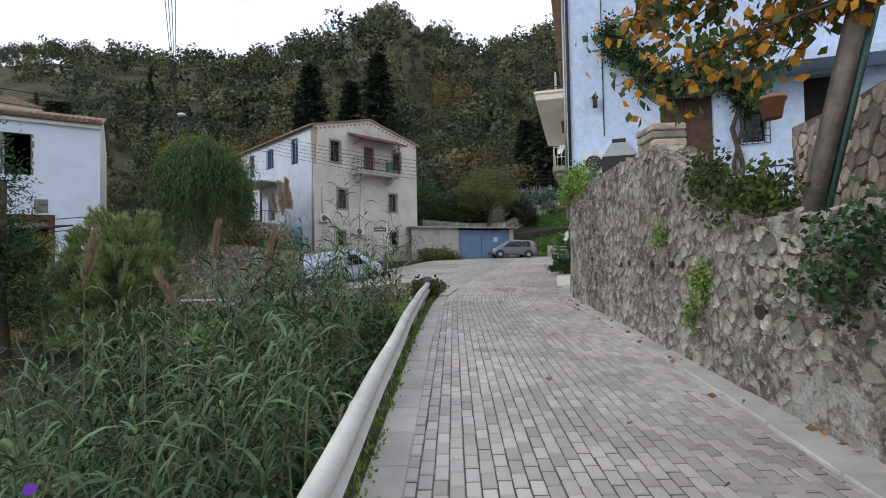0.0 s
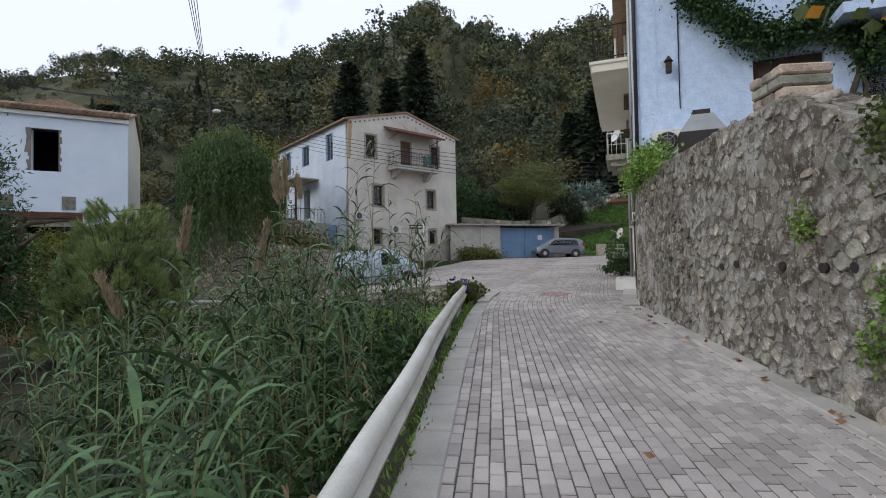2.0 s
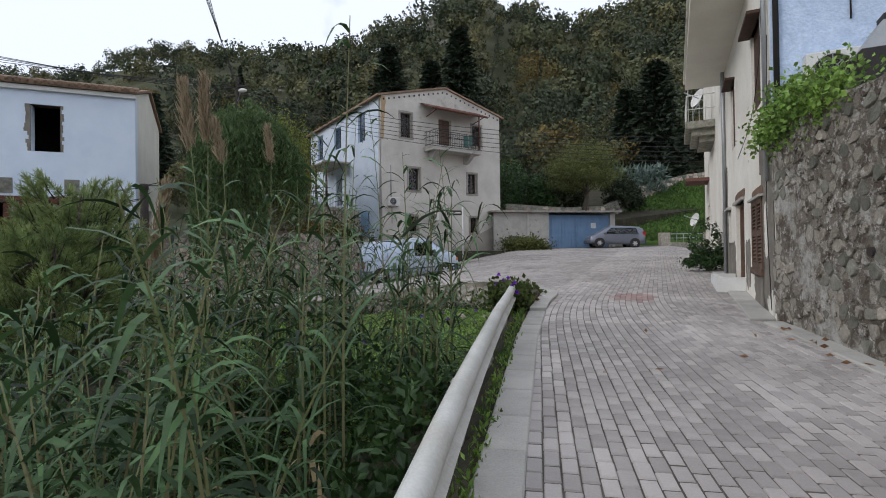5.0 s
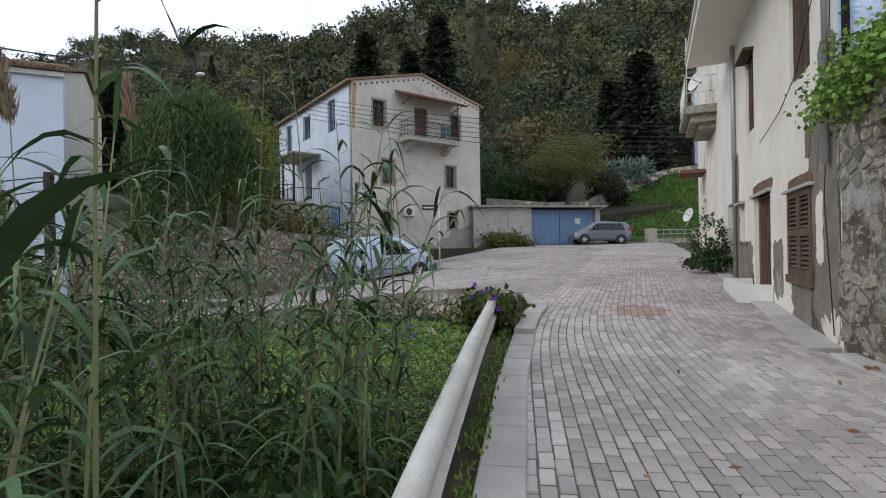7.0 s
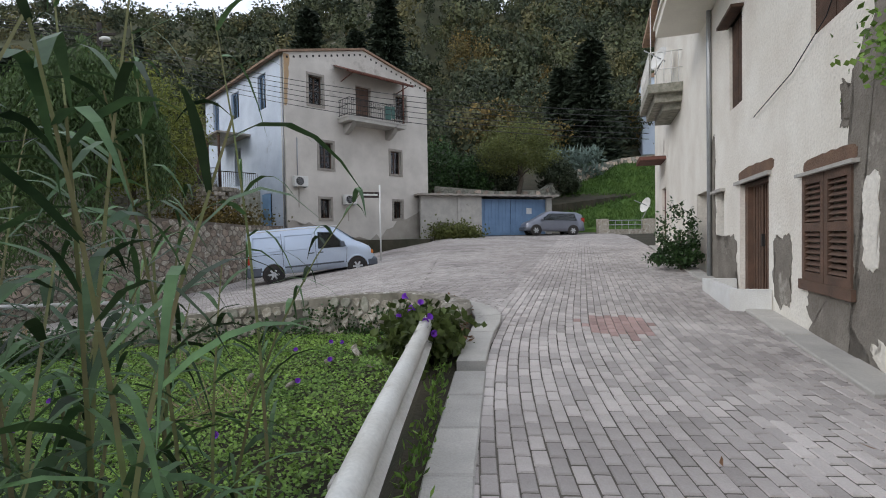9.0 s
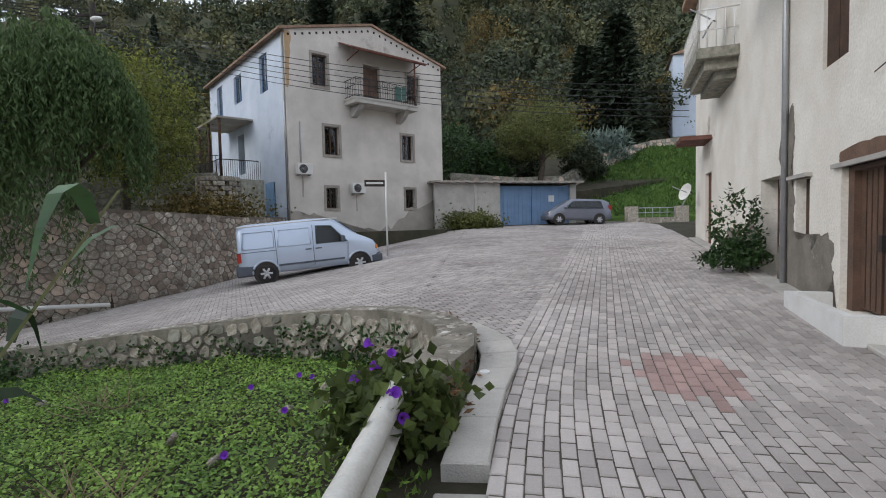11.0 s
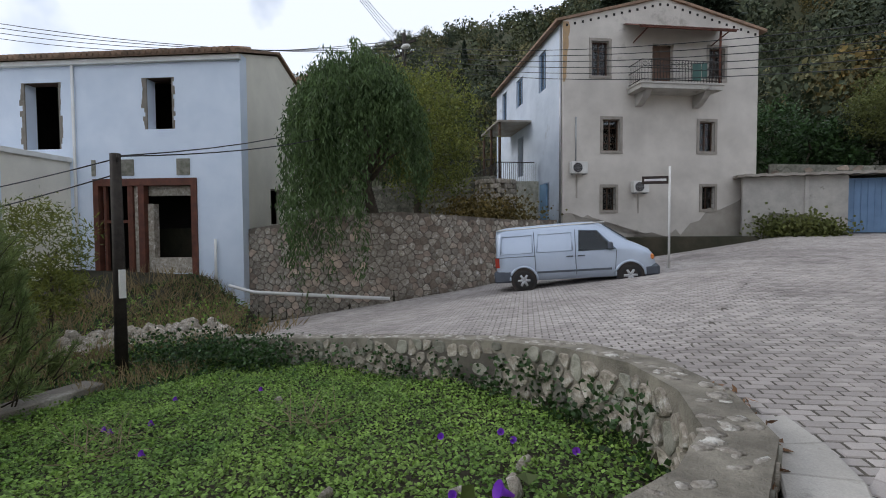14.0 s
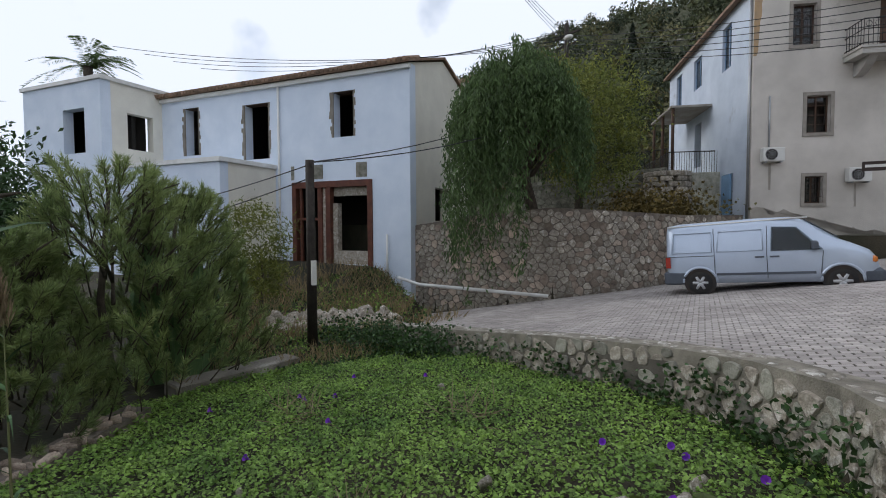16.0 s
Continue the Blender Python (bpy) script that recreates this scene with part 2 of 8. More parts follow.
BARK = mat("bark", (0.10, 0.08, 0.06), (0.055, 0.045, 0.035), 0.9, 8.0, 60, 0.8)
PURPLE = mat("purple_petal", (0.20, 0.05, 0.55), (0.26, 0.06, 0.5), 0.5, 5.0, 30, 0.0, trans=0.3)
DRY_LEAF = mat("dry_leaf", (0.26, 0.14, 0.07), (0.18, 0.1, 0.055), 0.8, 4.0, 30, 0.0, island=0.35)
WIRE = mat("cable", (0.03, 0.03, 0.032), None, 0.6, 4.0, 60, 0.0)


def glass(name, tint=(0.75, 0.8, 0.82), rough=0.03):
    m = bpy.data.materials.new(name)
    m.use_nodes = True
    b = m.node_tree.nodes["Principled BSDF"]
    b.inputs["Base Color"].default_value = (*tint, 1)
    b.inputs["Roughness"].default_value, b.inputs["Transmission Weight"].default_value, b.inputs["IOR"].default_value = rough, 1.0, 1.45
    return m



def rubble(name):
    """Old lime plaster flaking off brown and grey rubble: pale skin in large patches, stone cells between, small dark pits."""
    m = bpy.data.materials.new(name)
    m.use_nodes = True
    nt = m.node_tree
    b = nt.nodes["Principled BSDF"]
    b.inputs["Roughness"].default_value, b.inputs["Specular IOR Level"].default_value = 0.93, 0.2
    tc = nt.nodes.new("ShaderNodeTexCoord")

    def noise(scale, detail, rough):
        q = nt.nodes.new("ShaderNodeTexNoise")
        q.inputs["Scale"].default_value, q.inputs["Detail"].default_value, q.inputs["Roughness"].default_value = scale, detail, rough
        nt.links.new(tc.outputs["Object"], q.inputs["Vector"])
        return q.outputs["Fac"]

    def ramp(src, p0, c0, p1, c1):
        r = nt.nodes.new("ShaderNodeValToRGB")
        r.color_ramp.elements[0].position, r.color_ramp.elements[1].position = p0, p1
        r.color_ramp.elements[0].color, r.color_ramp.elements[1].color = (*c0, 1), (*c1, 1)
        nt.links.new(src, r.inputs["Fac"])
        return r.outputs["Color"]

    def mix(fac, a, c):
        x = nt.nodes.new("ShaderNodeMix")
        x.data_type = "RGBA"
        for k, v in (("Factor", fac), ("A", a), ("B", c)):
            nt.links.new(v, x.inputs[k])
        return x.outputs["Result"]
    patch, mid, grain = noise(1.1, 8, 0.72), noise(6.5, 7, 0.7), noise(34, 4, 0.6)
    vor = nt.nodes.new("ShaderNodeTexVoronoi")
    vor.inputs["Scale"].default_value = 6.0
    nt.links.new(tc.outputs["Object"], vor.inputs["Vector"])
    tone = nt.nodes.new("ShaderNodeSeparateColor")
    nt.links.new(vor.outputs["Color"], tone.inputs["Color"])
    stone = ramp(tone.outputs["Red"], 0.1, (0.12, 0.092, 0.07), 0.9, (0.40, 0.36, 0.30))
    edge = nt.nodes.new("ShaderNodeTexVoronoi")
    edge.feature = "DISTANCE_TO_EDGE"
    edge.inputs["Scale"].default_value = 6.0
    nt.links.new(tc.outputs["Object"], edge.inputs["Vector"])
    stone = mix(ramp(edge.outputs["Distance"], 0.03, (0, 0, 0), 0.12, (1, 1, 1)), ramp(grain, 0.3, (0.1, 0.085, 0.068), 0.7, (0.24, 0.215, 0.18)), stone)
    skin = ramp(mid, 0.36, (0.29, 0.265, 0.23), 0.6, (0.56, 0.54, 0.5))
    base = mix(ramp(patch, 0.50, (0, 0, 0), 0.57, (1, 1, 1)), stone, skin)
    flake = ramp(noise(11, 6, 0.75), 0.54, (0, 0, 0), 0.6, (1, 1, 1))
    base = mix(flake, base, ramp(grain, 0.3, (0.40, 0.375, 0.33), 0.7, (0.60, 0.58, 0.54)))
    pits = ramp(noise(8, 5, 0.6), 0.33, (1, 1, 1), 0.41, (0, 0, 0))
    base = mix(pits, base, ramp(grain, 0.3, (0.06, 0.05, 0.04), 0.7, (0.15, 0.125, 0.1)))
    nt.links.new(base, b.inputs["Base Color"])
    ad = nt.nodes.new("ShaderNodeMath")
    ad.operation = "ADD"
    nt.links.new(mid, ad.inputs[0])
    nt.links.new(grain, ad.inputs[1])
    bp = nt.nodes.new("ShaderNodeBump")
    bp.inputs["Strength"].default_value, bp.inputs["Distance"].default_value = 1.0, 0.06
    nt.links.new(ad.outputs["Value"], bp.inputs["Height"])
    nt.links.new(bp.outputs["Normal"], b.inputs["Normal"])
    return m


RUBBLE = rubble("flaking_lime_rubble")
DAMP = mat("damp_plaster", (0.40, 0.365, 0.32), (0.32, 0.29, 0.25), 0.92, 1.5, 35, 0.4)
RUST_STREAK = mat("rust_streak", (0.46, 0.31, 0.17), (0.36, 0.26, 0.17), 0.9, 3.0, 35, 0.3)
GLASS = glass("window_glass", (0.35, 0.4, 0.42))


# ---- mesh helpers ----
def part(name, bm, material, parent=None, label="", at=None):
    """Links a bmesh as one mesh object, under parent if one is given."""
    me = bpy.data.meshes.new(name)
    bm.normal_update()
    bm.to_mesh(me)
    bm.free()
    me.materials.append(material)
    ob = new(name, me)
    if parent:
        ob.parent = parent
    if at is not None:
        ob.matrix_basis = at
    return tagged(ob, label)


def raw(name, verts, faces, material, parent=None, smooth=False):
    """A mesh from computed arrays."""
    me = bpy.data.meshes.new(name)
    me.from_pydata(np.asarray(verts).tolist(), [], np.asarray(faces).tolist())
    me.materials.append(material)
    if smooth:
        me.shade_smooth()
    ob = new(name, me)
    if parent:
        ob.parent = parent
    return ob


def thing(name, label, category, m=None, group="", kind=""):
    ob = new(name)
    ob.empty_display_size = 0.2
    if m is not None:
        ob.matrix_basis = m
    return tagged(ob, label, category, group, kind)


def box(bm, x0, x1, y0, y1, z0, z1, bevel=0.0):
    vs = [bm.verts.new((x, y, z)) for x in (x0, x1) for y in (y0, y1) for z in (z0, z1)]
    fs = [bm.faces.new([vs[i] for i in q]) for q in ((0, 1, 3, 2), (4, 6, 7, 5), (0, 4, 5, 1), (2, 3, 7, 6), (0, 2, 6, 4), (1, 5, 7, 3))]
    if bevel:
        es = {e for f in fs for e in f.edges}
        bmesh.ops.bevel(bm, geom=list(es), offset=bevel, segments=1, affect="EDGES")
    return vs


def boxes(*rows, bevel=0.0):
    bm = bmesh.new()
    for r in rows:
        box(bm, *r, bevel=bevel)
    return bm


def tube(bm, pts, radius, sides=8, caps=True):
    """A tapered tube through pts; radius a number or one per point."""
    pts = [Vector(p) for p in pts]
    rad = radius if isinstance(radius, (list, tuple)) else [radius] * len(pts)
    rings = []
    for i, p in enumerate(pts):
        d = (pts[min(i + 1, len(pts) - 1)] - pts[max(i - 1, 0)]).normalized()
        a = d.orthogonal().normalized() if abs(d.z) > 0.95 else d.cross(Vector((0, 0, 1))).normalized()
        b = d.cross(a)
        rings.append([bm.verts.new(p + (a * math.cos(2 * math.pi * k / sides) + b * math.sin(2 * math.pi * k / sides)) * rad[i]) for k in range(sides)])
    for r0, r1 in zip(rings, rings[1:]):
        for k in range(sides):
            f = bm.faces.new((r0[k], r0[(k + 1) % sides], r1[(k + 1) % sides], r1[k]))
            f.smooth = True
    if caps:
        bm.faces.new(rings[0][::-1])
        bm.faces.new(rings[-1])


def tubes(*rows, sides=8):
    bm = bmesh.new()
    for pts, r in rows:
        tube(bm, pts, r, sides)
    return bm


def disc(bm, c, r, axis, depth, sides=20):
    """A short solid cylinder centred at c."""
    ax = Vector(axis).normalized()
    tube(bm, [Vector(c) - ax * depth / 2, Vector(c) + ax * depth / 2], r, sides)


def prism(bm, outline, y0, y1):
    """Extrudes an (x, z) outline from y0 to y1."""
    a = [bm.verts.new((x, y0, z)) for x, z in outline]
    b = [bm.verts.new((x, y1, z)) for x, z in outline]
    n = len(outline)
    bm.faces.new(a)
    bm.faces.new(b[::-1])
    for i in range(n):
        bm.faces.new((a[i], b[i], b[(i + 1) % n], a[(i + 1) % n]))


def wall_bm(x0, x1, z0, z1, openings=(), y0=0.0, y1=0.4):
    """A wall of thickness y0 to y1 with openings (xa, xb, za, zb) cut right through it."""
    xs = sorted({x0, x1, *[min(max(v, x0), x1) for o in openings for v in o[:2]]})
    zs = sorted({z0, z1, *[min(max(v, z0), z1) for o in openings for v in o[2:]]})
    solid = {}
    for i in range(len(xs) - 1):
        for j in range(len(zs) - 1):
            cx, cz = (xs[i] + xs[i + 1]) / 2, (zs[j] + zs[j + 1]) / 2
            solid[i, j] = not any(o[0] < cx < o[1] and o[2] < cz < o[3] for o in openings)
    bm = bmesh.new()
    cache = {}

    def v(i, j, y):
        k = (i, j, y)
        if k not in cache:
            cache[k] = bm.verts.new((xs[i], y, zs[j]))
        return cache[k]
    for (i, j), s in solid.items():
        if not s:
            continue
        bm.faces.new((v(i, j, y0), v(i + 1, j, y0), v(i + 1, j + 1, y0), v(i, j + 1, y0)))
        bm.faces.new((v(i, j, y1), v(i, j + 1, y1), v(i + 1, j + 1, y1), v(i + 1, j, y1)))
        for di, dj, a, b in ((-1, 0, (i, j + 1), (i, j)), (1, 0, (i + 1, j), (i + 1, j + 1)), (0, -1, (i, j), (i + 1, j)), (0, 1, (i + 1, j + 1), (i, j + 1))):
            if not solid.get((i + di, j + dj), False):
                bm.faces.new((v(*b, y0), v(*a, y0), v(*a, y1), v(*b, y1)))
    return bm


def lerp(a, b, t):
    return a + (b - a) * t


def curve_y(table, v):
    """Piecewise linear look-up in rows of (x, value)."""
    return float(np.interp(v, [r[0] for r in table], [r[1] for r in table]))


# ---- ground ----
def road_z(x, y):
    return -0.38 + 0.047 * y + 0.14 * np.minimum(0, x + 1)


def hill_z(x, y):
    """Height of the hillside above the village floor, by direction and distance."""
    dx, dy = x - 0.0, y - 8.0
    r = np.hypot(dx, dy)
    az = np.degrees(np.arctan2(-dx, dy))
    top = np.interp(az, [-180, -100, -60, -30, -14, -4, 8, 16, 24, 36, 43, 48, 60, 75, 95, 130, 180], [8, 10, 52, 86, 90, 84, 112, 88, 74, 72, 68, 56, 50, 33, 10, 6, 8])
    start = np.interp(az, [-180, -60, -20, 0, 20, 40, 60, 90, 180], [60, 40, 44, 46, 48, 44, 40, 45, 60])
    k = np.clip((r - start) / (195 - start), 0, 1)
    return top * (0.25 * k + 0.75 * k * k * (3 - 2 * k)) * 0.93 + top * 0.0 * r


# garden wall centreline: x, y, top height
GARDEN_WALL = [(-10.4, 19.0, -0.50), (-8.2, 19.15, -0.25), (-5.3, 19.25, 0.12), (-3.4, 19.1, 0.36), (-2.2, 18.75, 0.5), (-1.3, 18.25, 0.58), (-0.72, 17.6, 0.6), (-0.42, 16.9, 0.6), (-0.42, 16.2, 0.6), (-0.6, 15.6, 0.6), (-0.75, 15.2, 0.56)]
NORTH_WALL = [(-16.95, 23.25, 1.9), (-14.3, 24.5, 2.3), (-12.1, 26.25, 2.55), (-10.75, 28.15, 2.42), (-9.9, 31.0, 2.28), (-9.45, 34.4, 2.3)]


def side_of(path, x, y):
    """Signed distance-like side of an open path: positive on its left."""
    best = np.full(np.shape(x), 1e9)
    sign = np.zeros(np.shape(x))
    for (x0, y0, *_), (x1, y1, *_) in zip(path, path[1:]):
        ux, uy = x1 - x0, y1 - y0
        L2 = ux * ux + uy * uy
        k = np.clip(((x - x0) * ux + (y - y0) * uy) / L2, 0, 1)
        d = np.hypot(x - x0 - k * ux, y - y0 - k * uy)
        s = np.sign(ux * (y - y0) - uy * (x - x0))
        sign = np.where(d < best, s, sign)
        best = np.minimum(best, d)
    return sign * best


def ground_z(x, y):
    x, y = np.asarray(x, float), np.asarray(y, float)
    z = road_z(x, np.minimum(y, 45)) - 0.07
    # garden and ravine beside the lane
    garden = -0.22 + 0.085 * (x + 1) - 0.012 * (16 - y)
    dip = np.clip((11.5 - y) / 5.0, 0, 1) * np.clip((-0.6 - x) / 2.0, 0, 1)
    low = np.minimum(garden, 9) - 2.3 * dip * dip * (3 - 2 * dip)
    low = np.maximum(low, -3.2 + 0 * x)
    south = (x < np.where(y > 15.0, -0.1, -0.5)) & (y < 19.5)
    inside = south & ((side_of(GARDEN_WALL, x, y) < 0.2) | (y < 15.2))
    z = np.where(inside & (x > -10.4), low, z)
    dw = (x + 16.4) * 0.5407 - (y - 23.05) * 0.8412
    lw = (x + 16.4) * 0.8412 + (y - 23.05) * 0.5407
    foot = np.interp(lw, [-20, -6, -1.7, 0.0, 3.0], [0.9, 0.45, 0.3, -0.45, -1.0])
    slope_w = foot - np.clip((dw - 0.6) / 5.0, 0, 1) * (foot + 0.95)
    z = np.where((x <= -10.4) & (dw > -0.3) & (y < 22.4) & (side_of(NORTH_WALL, x, y) <= 0.25) & (y < 19.0 - 0.75 * (x + 10.4)), slope_w, z)
    z = np.where((x <= -10.4) & (dw > -0.3) & (y < 8), np.minimum(z, -1.6), z)
    # terrace above the north retaining wall
    z = np.where((y > 22.5) & (side_of(NORTH_WALL, x, y) > 0.25) & (x < -9), 2.0 + np.clip((y - 36) * 0.25, 0, 3), z)
    z = np.where((x < -16.0) & (y > 19) & (side_of(NORTH_WALL, x, y) <= 0.25), np.minimum(z, 0.5), z)
    # terrace behind the roadside wall
    z = np.where((x > 3.6) & (y < 13.4), 1.45 + 0.16 * np.clip(y - 4.5, 0, 9), z)
    # rise under the three-storey house and behind the garage
    z = np.where((y > 45.2 + 0.4 * (x - 1)) & (x > -3), 3.4 + 0.32 * np.clip(y - 46, 0, 30), z)
    z = np.where((x < -2) & (y > 33) & (x + 8 < (y - 33.4)), np.maximum(z, 1.5 + 0 * x), z)
    h = hill_z(x, y)
    return np.where(h > 0.0, np.maximum(z, h + np.minimum(z, 3)), z)


gx = np.unique(np.concatenate([np.arange(-30, 20, 0.25), np.arange(-120, -30, 5), np.arange(20, 130, 5), np.linspace(-1500, -120, 24), np.linspace(130, 1500, 24)]))
gy = np.unique(np.concatenate([np.arange(-8, 62, 0.25), np.arange(62, 240, 5), np.arange(-60, -8, 5), np.linspace(240, 1600, 24), np.linspace(-1500, -60, 24)]))
GX, GY = np.meshgrid(gx, gy)
GZ = ground_z(GX, GY)
far = np.hypot(GX, GY) > 55
GZ = GZ + far * 3.0 * np.sin(GX * 0.05 + 1.3 * np.sin(GY * 0.037)) * np.clip(hill_z(GX, GY) / 60, 0, 1)
nx, ny = len(gx), len(gy)
idx = np.arange(nx * ny).reshape(ny, nx)
quads = np.stack([idx[:-1, :-1], idx[:-1, 1:], idx[1:, 1:], idx[1:, :-1]], -1).reshape(-1, 4)
ground = tagged(raw("ground", np.stack([GX, GY, GZ], -1).reshape(-1, 3), quads, HILL), "scrubby brown and green earth rising to a wooded hill", "ground", kind="structure")
ground.data.materials.append(SOIL)
ground.data.polygons.foreach_set("material_index", (np.hypot(GX, GY - 20)[:-1, :-1] < 40).astype(int).ravel())


# road bed under the pavers
def road_right(y):
    return np.interp(y, [-4, 3, 6, 13.2, 14.3, 24, 32, 40], [2.55, 2.72, 2.98, 3.22, 3.45, 5.9, 8.0, 9.8])


def plaza_left(y):
    return np.interp(y, [15.0, 16.0, 17.6, 18.6, 19.2, 19.6, 22.5, 26.2, 28.2, 31, 34.5, 38, 42], [0.0, 0.1, -0.1, -1.0, -3.5, -10.2, -14.6, -11.9, -10.5, -9.7, -8.8, -5.5, -2.2])


def lane_edge(y):
    return np.interp(y, [-4, 3, 8, 12, 14, 15.4, 16.4], [-0.2, -0.19, -0.16, -0.04, 0.12, 0.24, 0.4])


bed = []
for y in np.concatenate([np.arange(-6, 16.6, 0.4), np.arange(16.6, 45.6, 0.4)]):
    xl = float(lane_edge(y)) if y < 16.6 else float(plaza_left(y))
    xr = float(road_right(y))
    xm = -1.0 if xl < -1 else (xl + xr) / 2
    bed.append([(xl, y, float(road_z(xl, y)) + 0.005), (xm, y, float(road_z(xm, y)) + 0.005), (xr, y, float(road_z(xr, y)) + 0.005)])
bm = bmesh.new()
prev = None
for r in bed:
    cur = [bm.verts.new(p) for p in r] + [bm.verts.new((p[0], p[1], p[2] - 0.5)) for p in r[::-1]]
    if prev:
        for i in range(6):
            bm.faces.new((prev[i], prev[(i + 1) % 6], cur[(i + 1) % 6], cur[i]))
    prev = cur
road = tagged(part("road", bm, JOINT), "narrow lane and small square paved with grey-pink concrete blocks", "road", kind="structure")


# ---- stone-faced walls ----
def stone_meshes(n, material, flat=0.35):
    out = []
    for i in range(n):
        bm = bmesh.new()
        bmesh.ops.create_icosphere(bm, subdivisions=1, radius=0.5)
        sx, sz = random.uniform(0.85, 1.15), random.uniform(0.8, 1.1)
        for v in bm.verts:
            c = v.co
            k = 1 / max(abs(c.x), abs(c.z), 0.3) * 0.46
            v.co = Vector((c.x * lerp(1, k, 0.92) * sx + random.uniform(-0.06, 0.06), c.y * flat, c.z * lerp(1, k, 0.92) * sz + random.uniform(-0.06, 0.06)))
        me = bpy.data.meshes.new("stone")
        bm.to_mesh(me)
        bm.free()
        me.shade_smooth()
        me.materials.append(material)
        out.append(me)
    return out


def place_stones(spots, meshes, parent, limit, material):
    """spots: (matrix, width, height). The first ones become objects, the rest one joined mesh."""
    rng = random.Random(5)
    rest_v, rest_f, nv = [], [], 0
    for i, (m, w, h) in enumerate(spots):
        me = rng.choice(meshes)
        mm = m @ Matrix.Rotation(rng.uniform(-0.25, 0.25), 4, "Y") @ Matrix.Diagonal((w, min(w, h) * rng.uniform(0.6, 1.0), h, 1))
        if i < limit:
            ob = new("stone", me)
            ob.parent = parent
            ob.matrix_basis = mm
        else:
            co = np.array([(mm @ v.co)[:] for v in me.vertices])
            rest_v.append(co)
            rest_f += [[nv + k for k in p.vertices] for p in me.polygons]
            nv += len(co)
    if rest_v:
        ob = raw("small_stones", np.concatenate(rest_v), rest_f, material, parent, True)
        tagged(ob, kind="stuff")


def clip_half(poly, nx, ny, c):
    """The part of a convex polygon where nx * x + ny * y < c."""
    out = []
    for (x0, y0), (x1, y1) in zip(poly, poly[1:] + poly[:1]):
        d0, d1 = nx * x0 + ny * y0 - c, nx * x1 + ny * y1 - c
        if d0 <= 0:
            out.append((x0, y0))
        if d0 * d1 < 0:
            k = d0 / (d0 - d1)
            out.append((lerp(x0, x1, k), lerp(y0, y1, k)))
    return out


